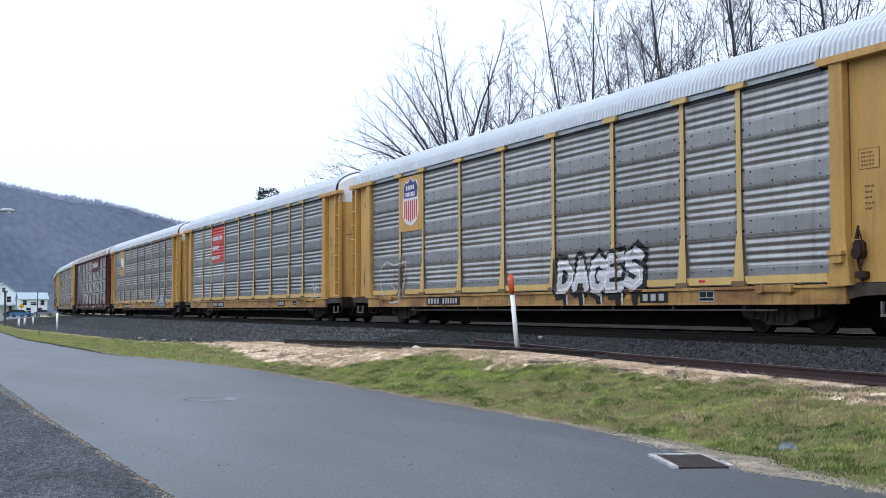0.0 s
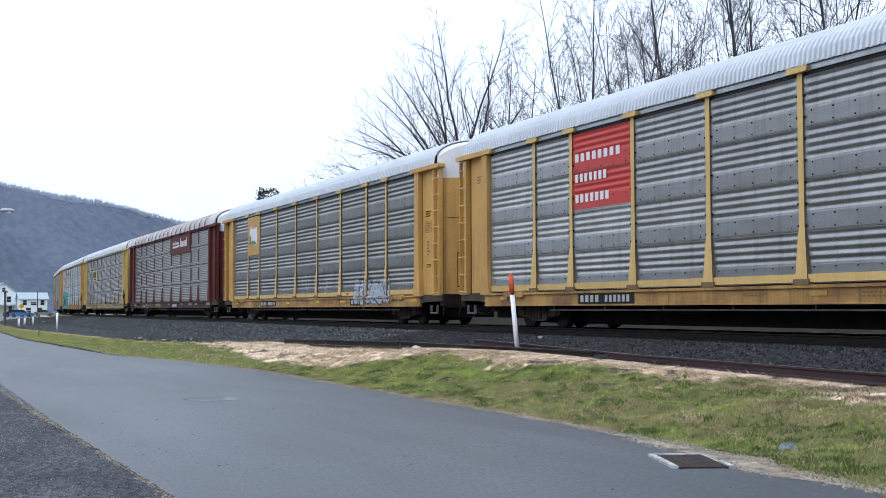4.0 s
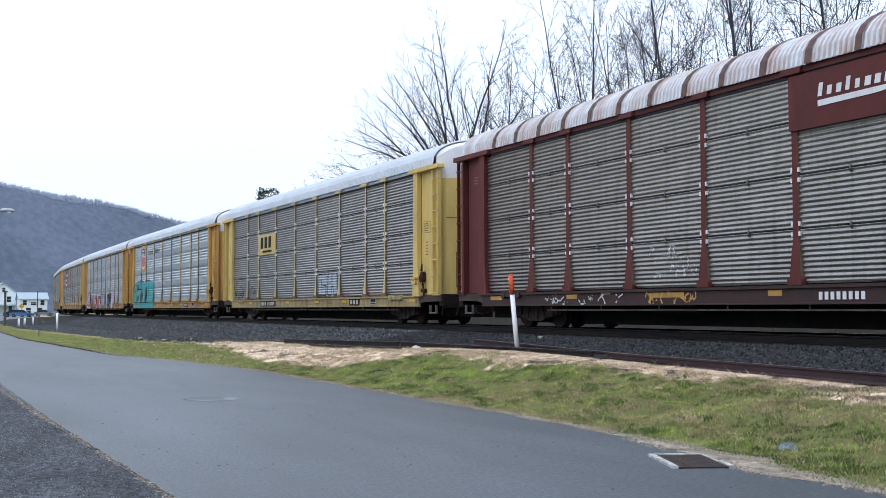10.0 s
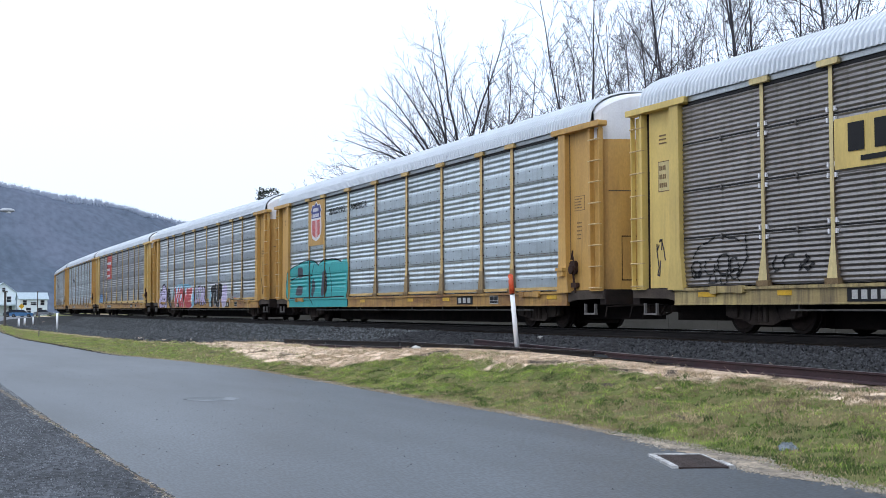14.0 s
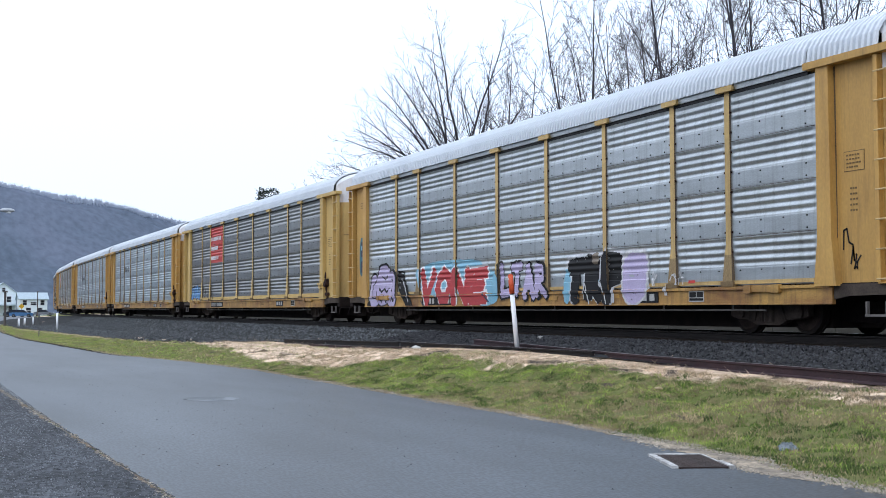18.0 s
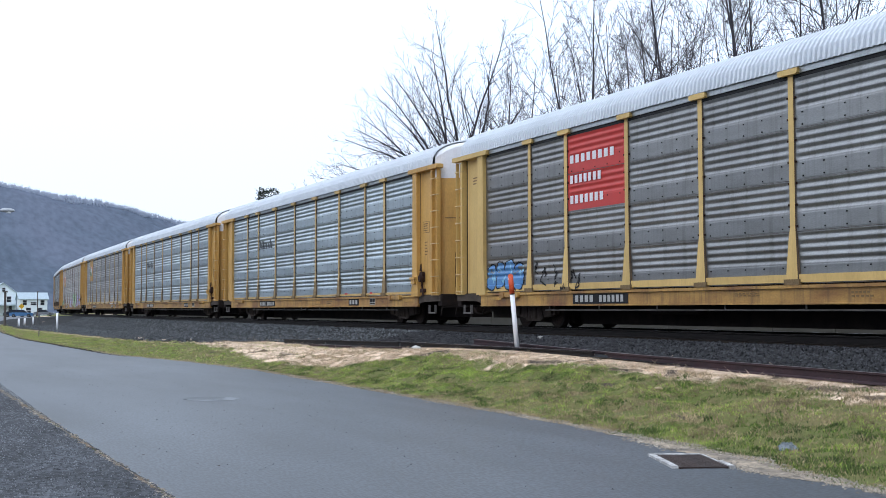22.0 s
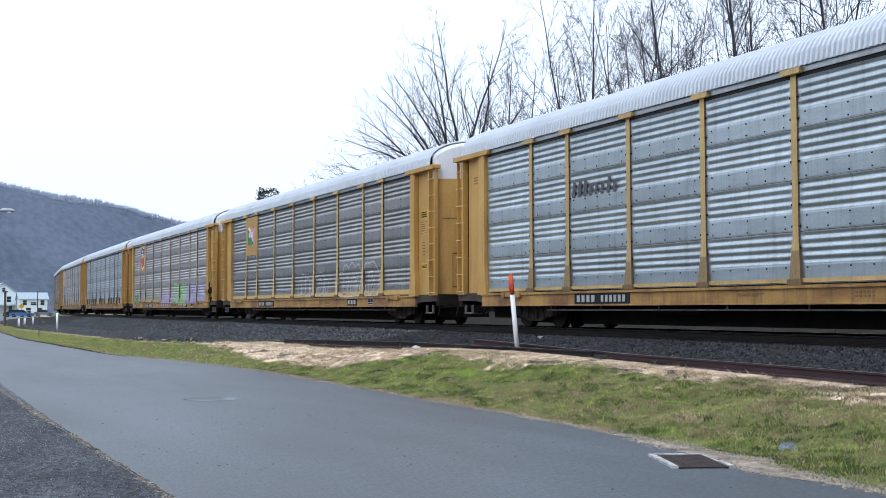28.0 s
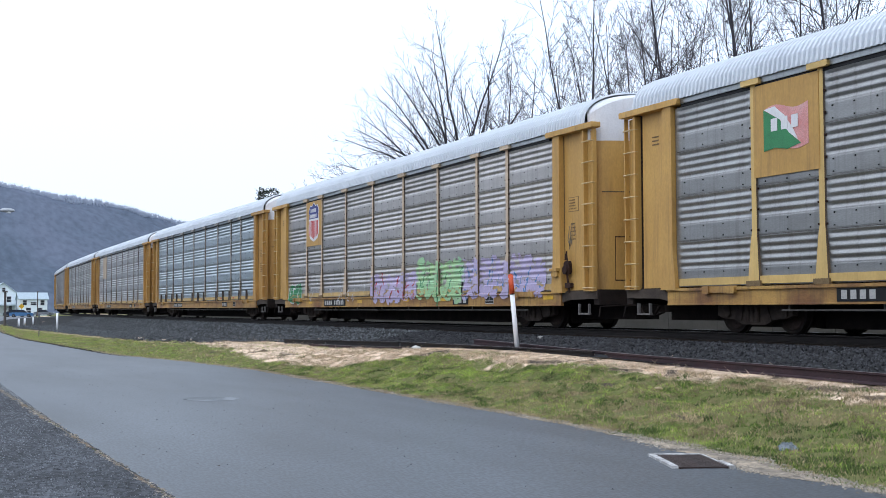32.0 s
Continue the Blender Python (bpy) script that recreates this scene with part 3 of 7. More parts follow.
def frame_mesh():
    def make():
        s = Shape()
        s.box(-13.4, 13.4, -1.44, 1.44, 0.86, 0.95)
        s.box(-8.3, 8.3, -0.40, 0.40, 0.11, 0.86)
        s.box(-13.3, 13.3, -0.34, 0.34, 0.24, 0.86)
        s.box(-13.6, 13.6, -0.32, 0.32, 0.42, 0.86)
        for k in range(-8, 9):
            s.box(k * 1.45 - 0.05, k * 1.45 + 0.05, -1.42, 1.42, 0.62, 0.86)
        for e in (-1, 1):
            x0, x1 = sorted((e * 13.2, e * 13.45))
            s.box(x0, x1, -1.45, 1.45, 0.6, 0.96)
            x0, x1 = sorted((e * 13.5, e * 14.02))
            s.box(x0, x1, -0.12, 0.12, 0.68, 0.9)
            x0, x1 = sorted((e * 13.9, e * 14.16))
            s.box(x0, x1, -0.16, 0.16, 0.62, 0.96, 0, 0.05)
        s.tube((-8.2, -1.40, 0.47), (9.8, -1.40, 0.47), 0.02, n=5, mat=1)
        for x in np.arange(-8, 9.1, 2.4):
            s.tube((x, -1.40, 0.46), (x, -1.40, 0.60), 0.022, n=4, mat=1)
        return s.mesh("underframe", [GRIME, PIPE])
    return keep("frame", make)


def simple(key, mats, build):
    def make():
        s = Shape()
        build(s)
        return s.mesh(key if isinstance(key, str) else key[0], mats)
    return keep(key, make)


def door_x(y):
    return 12.95 + 0.55 * math.cos(math.asin(max(-1.0, min(1.0, y / 1.46))))


def warning_words(e):
    """The words stencilled across the end doors, following their bulge."""
    cu = bpy.data.curves.new("words", "FONT")
    cu.body, cu.size, cu.offset = "EXCESS HEIGHT CAR", 0.10, 0.004
    cu.align_x = "CENTER"
    ob = bpy.data.objects.new("words", cu)
    scene.collection.objects.link(ob)
    me = bpy.data.meshes.new_from_object(ob)
    for v in me.vertices:
        y = v.co.x * e
        v.co = (e * (door_x(y) + 0.012), y, 4.92 + v.co.y)
    me.materials.append(BLACK)
    bpy.data.objects.remove(ob)
    return me


def door_seam(e):
    s = Shape()
    ys_ = list(np.linspace(-1.4, 1.4, 15))
    v = [(e * (door_x(y) + 0.006), float(y), z) for y in ys_ for z in (3.30, 3.325)]
    s.add(v, [(2 * i, 2 * i + 2, 2 * i + 3, 2 * i + 1) for i in range(14)])
    return s.mesh("door_seam", [POST_EDGE])


CARS = []


def autorack(label, paint=YELLOW, kind="grouped", tone=(1, 1, 1), roof=ROOF, sill=None, red_bay=None, strip_mat=None, post_paint=None, rear=None, broad=False):
    car = tagged(new("autorack_car"), label, "train car", "cars of the freight train")
    part("underframe", frame_mesh(), car)
    for y, turn in ((-1.48, 0), (1.48, math.pi)):
        ob = part("side_sill", sill_mesh(sill or (CREAM_SILL if paint is CREAM else YELLOW_SILL)), car)
        ob.location.y, ob.rotation_euler.z = y, turn
        for e in (-1, 1):
            part("end_sill", end_sill_mesh(e, END_SILL), car, "grimy dark end platform").location.y = y + (0.03 if y < 0 else -0.03)
    for i, (a, b) in enumerate(BAYS):
        w = b - a - 0.04
        lo, hi = Z0, Z1
        if red_bay == i:
            p = part("sign_panel", panel_mesh(w, 2.92, hi, kind, RED), car, "red painted upper side panel")
            p.location.x = (a + b) / 2
            hi = 2.92
        k = min(1.0, i / 5.0)
        p = part("side_panel", panel_mesh(w, lo, hi, kind, STEEL), car, tone=tuple(r + (c - r) * k for r, c in zip(rear or tone, tone)))
        p.location.x = (a + b) / 2
        strip_mat = strip_mat or (YELLOW_POST if kind == "grouped" else None)
        if strip_mat:
            p = part("base_strip", simple(("base_strip", round(w, 2), strip_mat.name, broad), [strip_mat], lambda s: s.box(-w / 2 + 0.14, w / 2 - 0.14, FACE - 0.03, FACE + 0.04, 0.98, 1.055 if broad else 1.13)), car)
            p.location.x = (a + b) / 2
    post_paint = post_paint or {"yellow_paint": YELLOW_POST, "pale_yellow_paint": CREAM_POST}.get(paint.name, paint)
    if post_paint is GREY_POST:
        strip_mat = post_paint
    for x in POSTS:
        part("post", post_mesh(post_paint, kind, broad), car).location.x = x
    tank = part("air_tank", simple("air_tank", [GRIME], lambda s: (s.tube((-0.9, 0, 0), (0.9, 0, 0), 0.2, n=14), s.tube((0.9, 0, 0), (0.98, 0, 0), 0.2, 0.12, n=14), s.tube((-0.98, 0, 0), (-0.9, 0, 0), 0.12, 0.2, n=14))), car)
    tank.location = (-3.2, -0.85, 0.56)
    for i, (a, b) in enumerate(BAYS):
        p = part("side_panel", panel_mesh(b - a - 0.04, Z0, Z1, kind, STEEL), car, tone=tone)
        p.location.x, p.rotation_euler.z = -(a + b) / 2, math.pi
    for x in POSTS:
        p = part("post", post_mesh(post_paint, kind, broad), car)
        p.location.x, p.rotation_euler.z = -x, math.pi
    for y in (-1.495, 1.495):
        part("fascia", simple(("fascia", roof.name), [BROWN if roof is RUSTY_ROOF else STEEL], lambda s: s.box(-13.0, 13.0, -0.035, 0.035, 4.85, 4.97)), car, tone=(0.72, 0.74, 0.77)).location.y = y
    # black strip in place of the shaded slit under the fascia
    part("drip_rail", simple("drip_rail", [BLACK], lambda s: s.box(-11.2, 11.2, -1.505, -1.48, 4.775, 4.855)), car)
    part("roof", roof_mesh(-11.2, 11.2, roof), car)
    for e in (-1, 1):
        x0, x1 = sorted((e * 11.22, e * 13.0))
        part("roof_end", roof_mesh(x0, x1, roof), car)
        part("end_door", end_door_mesh(paint, e), car, "bulging end doors, white above")
        lab = part("warning_words", keep(("warning_words", e), lambda: warning_words(e)), car, "black stencilled warning words")

        def corner(s):
            a, b = sorted((e * (CORNER - 0.02), e * (CORNER + 0.22)))
            outline = [(e * (CORNER - 0.1), 0.9), (e * (CORNER + 0.46), 0.9), (e * (CORNER + 0.36), 1.75), (e * (CORNER + 0.34), 4.86), (e * (CORNER + 0.02), 4.86), (e * CORNER, 1.75)]
            s.prism(outline[::e], FACE - 0.085, FACE + 0.08)

        def end_wall(s):
            a, b = sorted((e * (CORNER + 0.30), e * 12.76))
            s.box(a, b, FACE + 0.06, FACE + 0.17, 0.95, 4.9)

        def edge_plate(s):
            a, b = sorted((e * 12.93, e * 12.98))
            s.box(a, b, FACE + 0.02, FACE + 0.30, 0.95, 4.9)

        # a black strip paints the shade inside the slot by the doors
        def slot(s):
            a, b = sorted((e * 12.77, e * 12.925))
            s.box(a, b, FACE + 0.09, FACE + 0.16, 0.95, 4.84)

        def beam(s):
            a, b = sorted((e * (CORNER - 0.27), e * 13.45))
            s.box(a, b, FACE - 0.13, FACE + 0.12, 4.84, 4.97, 0, 0.02)
        part("corner_post", simple(("corner_post", paint.name, e), [paint], corner), car)
        part("end_panel", simple(("end_panel", paint.name, e), [paint], end_wall), car)
        part("top_beam", simple(("top_beam", paint.name, e), [paint], beam), car)
        # thin dark strip on the panel draws the shaded gap by the post
        part("panel_seam", simple(("panel_seam", e), [POST_EDGE], lambda s: s.box(min(e * 11.80, e * 11.835), max(e * 11.80, e * 11.835), FACE + 0.054, FACE + 0.06, 1.75, 4.82)), car, "dark strip standing for the gap beside the corner post")
        part("door_seam", keep(("door_seam", e), lambda: door_seam(e)), car, "dark level seam across the end doors")
        part("edge_plate", simple(("edge_plate", paint.name, e), [paint], edge_plate), car)
        part("door_slot", simple(("door_slot", e), [GRIME], slot), car, "dark strip painted for the shaded slot beside the end doors")
        for name, build in (("corner_post", corner), ("end_panel", end_wall), ("top_beam", beam), ("edge_plate", edge_plate)):
            part(name, simple((name, paint.name, e), [paint], build), car).rotation_euler.z = math.pi
        part("door_slot", simple(("door_slot", e), [GRIME], slot), car).rotation_euler.z = math.pi
        ld = part("ladder", ladder_mesh(paint, -e), car)
        ld.location, ld.rotation_euler.z = (e * 13.12, -FACE, 0), math.pi
        ld = part("ladder", ladder_mesh(paint, e), car)
        ld.location = (e * 13.12, FACE - 0.0, 0)
        st = part("step", simple("step", [PIPE], lambda s: (s.box(-0.25, -0.21, -0.03, 0.03, 0.38, 0.62), s.box(0.21, 0.25, -0.03, 0.03, 0.38, 0.62), s.box(-0.25, 0.25, -0.04, 0.04, 0.36, 0.40))), car)
        st.location = (e * 12.75, FACE + 0.06, 0)

        def hose(s):
            pts = [(e * 13.55, -0.45, 0.62), (e * 13.8, -0.45, 0.38), (e * 14.05, -0.3, 0.33), (e * 14.17, -0.1, 0.42)]
            for p, q in zip(pts, pts[1:]):
                s.tube(p, q, 0.03, n=6)
            s.tube((e * 13.5, -1.45, 0.55), (e * 13.5, -0.2, 0.60), 0.018, n=5)
            s.tube((e * 13.5, -1.45, 0.55), (e * 13.52, -1.5, 0.32), 0.018, n=5)
        part("air_hose", simple(("air_hose", e), [GRIME], hose), car)

        def hatch(s):
            ring = [(-0.95 + 0.1 * i, 1.17) for i in range(6)] + [(-0.45, 1.5), (-0.45, 1.9)] + [(-0.45 - 0.1 * i, 2.24) for i in range(6)] + [(-0.95, 1.9), (-0.95, 1.5)]
            v = []
            for grow_by in (1.0, 0.94):
                for y, z in ring:
                    y, z = -0.7 + (y + 0.7) * grow_by, 1.705 + (z - 1.705) * (grow_by + 0.01 * (grow_by < 1))
                    v.append((e * (door_x(y) + 0.008), y, z))
            n = len(ring)
            s.add(v, [(i, (i + 1) % n, (i + 1) % n + n, i + n) for i in range(n)])
        part("door_hatch", simple(("door_hatch", e), [RUST], hatch), car, "small hatch outline on the end door")
        sm = sill or (CREAM_SILL if paint is CREAM else YELLOW_SILL)
        bo = part("jacking_pad", simple(("jacking_pad", sm.name), [sm], lambda s: (s.box(-0.52, -0.30, FACE - 0.11, FACE - 0.02, 0.80, 0.955, 0, 0.02), s.box(-0.30, 0.28, FACE - 0.085, FACE - 0.02, 0.82, 0.95, 0, 0.01), s.box(0.28, 0.52, FACE - 0.11, FACE - 0.02, 0.80, 0.955, 0, 0.02))), car, "bolted jacking pad on the sill")
        bo.location.x = e * 9.9
        bg = part("truck", bogie_mesh(), car, "grimy cast steel truck")
        bg.location = (e * 9.45, 0, 0)
        for d in (-0.87, 0.87):
            wh = part("wheelset", wheelset_mesh(), bg)
            wh.location = (d, 0, 0.43)
    if roof is RUSTY_ROOF:
        def seam(s):
            ring = [(y * 1.045, 4.96 + (z - 4.96) * 1.06) for y, z in roof_outline()]
            n = len(ring)
            v = [(x, y, z) for x in (-0.085, 0.085) for y, z in ring]
            s.add(v, [(i, i + 1, i + 1 + n, i + n) for i in range(n - 1)])
        for k in range(18):
            part("roof_seam", simple("roof_seam", [SEAM], seam), car).location.x = -10.8 + k * 21.6 / 17
    CARS.append(car)
    return car


# ---- painted marks: flat emblems, and sprayed shapes that follow the sheet, the posts and the sill ----
SPRAY = {
    "white": WHITE, "black": BLACK, "green": GREEN, "yellow": YELLOW,
    "silver": material("silver_spray", (0.62, 0.63, 0.66), 0.45, 0.2, (0.45, 0.46, 0.48), 5, 0.8),
    "turquoise": material("turquoise_spray", (0.02, 0.36, 0.36), 0.5, 0, (0.015, 0.28, 0.29), 3, 0.8),
    "purple_black": material("dark_violet_spray", (0.03, 0.022, 0.04), 0.5, 0, None, 3, 0.8),
    "lilac": material("lilac_spray", (0.50, 0.44, 0.62), 0.5, 0, (0.40, 0.34, 0.54), 3, 0.8),
    "crimson": material("crimson_spray", (0.50, 0.035, 0.04), 0.5, 0, (0.38, 0.03, 0.035), 3, 0.8),
    "sky": material("pale_blue_spray", (0.16, 0.42, 0.58), 0.5, 0, (0.26, 0.48, 0.60), 3, 0.8),
    "azure": material("azure_spray", (0.05, 0.17, 0.42), 0.5, 0, (0.09, 0.26, 0.50), 3, 0.8),
    "mint": material("mint_spray", (0.28, 0.56, 0.34), 0.5, 0, (0.42, 0.58, 0.26), 3, 0.8),
    "teal": material("dark_teal_spray", (0.03, 0.16, 0.22), 0.5, 0, None, 3, 0.8),
    "deep_blue": material("deep_blue_spray", (0.012, 0.03, 0.07), 0.5, 0, None, 3, 0.8),
    "frost": material("worn_pale_blue_spray", (0.42, 0.48, 0.56), 0.6, 0, (0.30, 0.34, 0.40), 6, 0.8),
    "haze": material("thin_white_spray", (0.66, 0.66, 0.68), 0.6, 0, (0.45, 0.45, 0.46), 8, 0.6),
    "brownish": material("old_brown_spray", (0.20, 0.16, 0.12), 0.6, 0, None, 5, 0.6),
}


def skin_y(x, z, kind):
    """The near face of a car at x, z: post, sheet, base strip or sill."""
    if z < 0.93:
        return FACE - (0.042 if z < 0.866 else 0.072)
    for p in POSTS:
        half = 0.09 if z > 1.95 else 0.09 + 0.12 * (1.95 - z) / 1.0
        if abs(x - p) < half:
            return FACE - (0.040 if z > 1.95 else 0.046 + 0.038 * min(1.0, (1.95 - z) / 0.85))
    if abs(abs(x) - CORNER - 0.1) < 0.14:
        return FACE - 0.105
    if kind == "grouped" and z < 1.15:
        return FACE - 0.037
    return FACE + fold(z, kind) - 0.012


def text_shape(words, x, z, width, height, bold):
    """The triangles of a line of letters fitted into a box whose lower left corner is x, z."""
    cu = bpy.data.curves.new("letters", "FONT")
    cu.body, cu.offset = words, bold
    ob = bpy.data.objects.new("letters", cu)
    scene.collection.objects.link(ob)
    me = bpy.data.meshes.new_from_object(ob)
    me.calc_loop_triangles()
    p = np.array([v.co[:2] for v in me.vertices])
    tri = [tuple(t.vertices) for t in me.loop_triangles]
    lo, hi = p.min(0), p.max(0)
    p = (p - lo) / (hi - lo) * (width, height) + (x, z)
    bpy.data.objects.remove(ob)
    bpy.data.curves.remove(cu)
    bpy.data.meshes.remove(me)
    return [p[list(t)] for t in tri]


def lump(x, z, rx_, rz_, seed, power=3.0, n=26):
    """A wobbly bulging outline, as a fan of triangles."""
    ring = []
    for i in range(n):
        a = 2 * math.pi * i / n
        k = 1 + 0.16 * noise.noise((math.cos(a) * 1.4, math.sin(a) * 1.4, seed * 1.7))
        c, d = math.cos(a), math.sin(a)
        r = (abs(c) ** power + abs(d) ** power) ** (-1 / power)
        ring.append((x + rx_ * r * c * k, z + rz_ * r * d * k))
    return [np.array([(x, z), ring[i], ring[(i + 1) % n]]) for i in range(n)]


def stroke(points, w):
    """A brush line through the points."""
    out = []
    for (x0, z0), (x1, z1) in zip(points, points[1:]):
        d = math.hypot(x1 - x0, z1 - z0) or 1
        nx, nz = -(z1 - z0) / d * w / 2, (x1 - x0) / d * w / 2
        ex, ez = (x1 - x0) / d * w / 3, (z1 - z0) / d * w / 3
        a, b, c, e = (x0 + nx - ex, z0 + nz - ez), (x1 + nx + ex, z1 + nz + ez), (x1 - nx + ex, z1 - nz + ez), (x0 - nx - ex, z0 - nz - ez)
        out += [np.array([a, b, c]), np.array([a, c, e])]
    return out


def rings(x, z, rx_, rz_, seed, w):
    """A swollen letter's outline as one brush line, left open at a side."""
    pts = [tuple(t[1]) for t in lump(x, z, rx_, rz_, seed)]
    return stroke(pts[seed % 5:] + pts[:3], w)


LETTERS = {
    "D": [[(0, 0), (0, 1), (0.6, 0.95), (1, 0.62), (0.95, 0.3), (0.6, 0.03), (0, 0)]],
    "A": [[(0, 0), (0.45, 1), (1, 0)], [(0.2, 0.36), (0.8, 0.36)]],
    "G": [[(1, 0.82), (0.6, 1), (0.15, 0.85), (0, 0.45), (0.2, 0.1), (0.65, 0), (1, 0.2), (1, 0.48), (0.6, 0.48)]],
    "E": [[(1, 1), (0, 0.95), (0, 0), (1, 0.03)], [(0, 0.5), (0.8, 0.52)]],
    "S": [[(1, 0.88), (0.6, 1), (0.1, 0.88), (0.08, 0.62), (0.9, 0.42), (0.95, 0.15), (0.5, 0), (0, 0.12)]],
    "V": [[(0, 1), (0.42, 0), (1, 1)]],
    "O": [[(0.5, 1), (0.1, 0.75), (0, 0.4), (0.3, 0.02), (0.75, 0.02), (1, 0.4), (0.9, 0.8), (0.5, 1)]],
    "N": [[(0, 0), (0.05, 1), (0.95, 0), (1, 1)]],
    "L": [[(0, 1), (0.1, 0.02), (1, 0.08)]],
    "T": [[(0, 0.95), (1, 1)], [(0.5, 1), (0.42, 0)]],
    "R": [[(0, 0), (0.02, 1), (0.8, 0.92), (0.8, 0.6), (0.05, 0.5), (1, 0)]],
    "P": [[(0, 0), (0.05, 1), (0.9, 0.95), (0.95, 0.55), (0.05, 0.45)]],
}


def spray_word(word, x0, x1, z0, z1, thick, rise=0.0, tilt=0.0):
    """A word in fat round-ended strokes, each letter a little out of line with the next."""
    out, cell = [], (x1 - x0) / len(word)
    for i, c in enumerate(word):
        a, w = x0 + i * cell + thick / 2, max(0.05, cell - thick * 0.86)
        lo = z0 + thick / 2 + 0.05 * math.sin(i * 2.1)
        hi = z1 - thick / 2 - rise * (1 - i / max(1, len(word) - 1)) + 0.04 * math.sin(i * 1.3 + 1)
        for line in LETTERS[c]:
            pts = [(a + p * w + tilt * q, lo + q * (hi - lo)) for p, q in line]
            out += stroke(pts, thick)
            for p, q in pts:
                out += lump(p, q, thick / 2, thick / 2, i, 2.0, 12)
    return out


def scallop(points, w, bulge=0.35):
    """A cloud-like brush line: bulging arcs from point to point."""
    out = []
    for (x0, z0), (x1, z1) in zip(points, points[1:]):
        nx, nz = -(z1 - z0), x1 - x0
        out += stroke([(x0 + (x1 - x0) * k / 6 + nx * bulge * math.sin(math.pi * k / 6), z0 + (z1 - z0) * k / 6 + nz * bulge * math.sin(math.pi * k / 6)) for k in range(7)], w)
    return out


def tag_letters(x0, x1, z0, z1, count, fill, line, seed, hole=None):
    """A row of swollen unreadable letter shapes with an outline and inner marks."""
    rnd = random.Random(seed)
    w = (x1 - x0) / count
    under, over, marks = [], [], []
    for i in range(count):
        x = x0 + w * (i + 0.5)
        zc = (z0 + z1) / 2 + rnd.uniform(-0.06, 0.06) * (z1 - z0)
        rx_, rz_ = w * rnd.uniform(0.44, 0.56), (z1 - z0) * rnd.uniform(0.40, 0.48)
        under += lump(x, zc, rx_ + 0.04, rz_ + 0.04, seed + i)
        over += lump(x, zc, rx_, rz_, seed + i)
        for _ in range(2):
            dx, dz = rnd.uniform(-0.35, 0.35) * w, rnd.uniform(-0.3, 0.3) * (z1 - z0)
            marks += stroke([(x + dx, zc + dz), (x + dx + rnd.uniform(-0.3, 0.3) * w, zc + dz + rnd.uniform(-0.35, 0.35) * (z1 - z0)), (x + dx + rnd.uniform(-0.2, 0.4) * w, zc + rnd.uniform(-0.3, 0.3) * (z1 - z0))], rnd.uniform(0.035, 0.06))
    return [(line, under), (fill, over), (hole or line, marks)]


def scribble(x0, x1, z0, z1, count, seed):
    rnd = random.Random(seed)
    out = []
    for i in range(count):
        x = x0 + (x1 - x0) * (i + rnd.random() * 0.6) / count
        pts = [(x, rnd.uniform(z0, z1))]
        for _ in range(7):
            px_, pz_ = pts[-1]
            pts.append((min(x1, max(x0, px_ + rnd.uniform(-0.3, 0.4) * (x1 - x0) / count)), min(z1, max(z0, pz_ + rnd.uniform(-0.5, 0.5) * (z1 - z0)))))
        out += stroke(pts, 0.035)
    return out


def sprayed(car, kind, layers, label, cell=0.018, wear=0.03):
    """Sprayed layers of (colour, triangles) on the car's side, as one sheet that follows its folds."""
    tris = np.concatenate([np.array(t) for _, t in layers])
    x0, x1 = tris[..., 0].min(), tris[..., 0].max()
    z0, z1 = tris[..., 1].min(), tris[..., 1].max()
    nx, nz = int((x1 - x0) / cell) + 1, int((z1 - z0) / cell) + 1
    gx, gz = x0 + (np.arange(nx) + 0.5) * cell, z0 + (np.arange(nz) + 0.5) * cell
    ids = np.full((nx, nz), -1)
    names = []
    for colour, shapes in layers:
        if colour not in names:
            names.append(colour)
        k = names.index(colour)
        for (ax, az), (bx, bz), (cx, cz) in shapes:
            i0, i1 = np.searchsorted(gx, [min(ax, bx, cx), max(ax, bx, cx)])
            j0, j1 = np.searchsorted(gz, [min(az, bz, cz), max(az, bz, cz)])
            if i0 == i1 or j0 == j1:
                continue
            X, Z = gx[i0:i1, None], gz[None, j0:j1]
            e0 = (bx - ax) * (Z - az) - (bz - az) * (X - ax)
            e1 = (cx - bx) * (Z - bz) - (cz - bz) * (X - bx)
            e2 = (ax - cx) * (Z - cz) - (az - cz) * (X - cx)
            ids[i0:i1, j0:j1][((e0 >= 0) & (e1 >= 0) & (e2 >= 0)) | ((e0 <= 0) & (e1 <= 0) & (e2 <= 0))] = k
    s = Shape()
    h = cell / 2
    rnd = random.Random(len(label) + nx)
    for i, j in zip(*np.nonzero(ids >= 0)):
        x, z = float(gx[i]), float(gz[j])
        if abs(x) > CORNER + 0.2 or z < 0.585:
            continue
        # worn off in specks and streaks
        if wear and noise.noise((x * 3.1, z * 11.0, nz * 0.37)) + 0.6 * noise.noise((x * 14.0, z * 17.0, nx * 0.37)) > 0.75 - 1.6 * wear:
            continue
        y0, y1 = skin_y(x, z - h, kind), skin_y(x, z + h, kind)
        if abs(y1 - y0) > 0.04:
            y0 = y1 = skin_y(x, z, kind)
        s.add([(x - h, y0, z - h), (x + h, y0, z - h), (x + h, y1, z + h), (x - h, y1, z + h)], [(0, 1, 2, 3)], int(ids[i, j]))
    return part("graffiti", s.mesh("graffiti", [SPRAY[c] for c in names]), car, label)


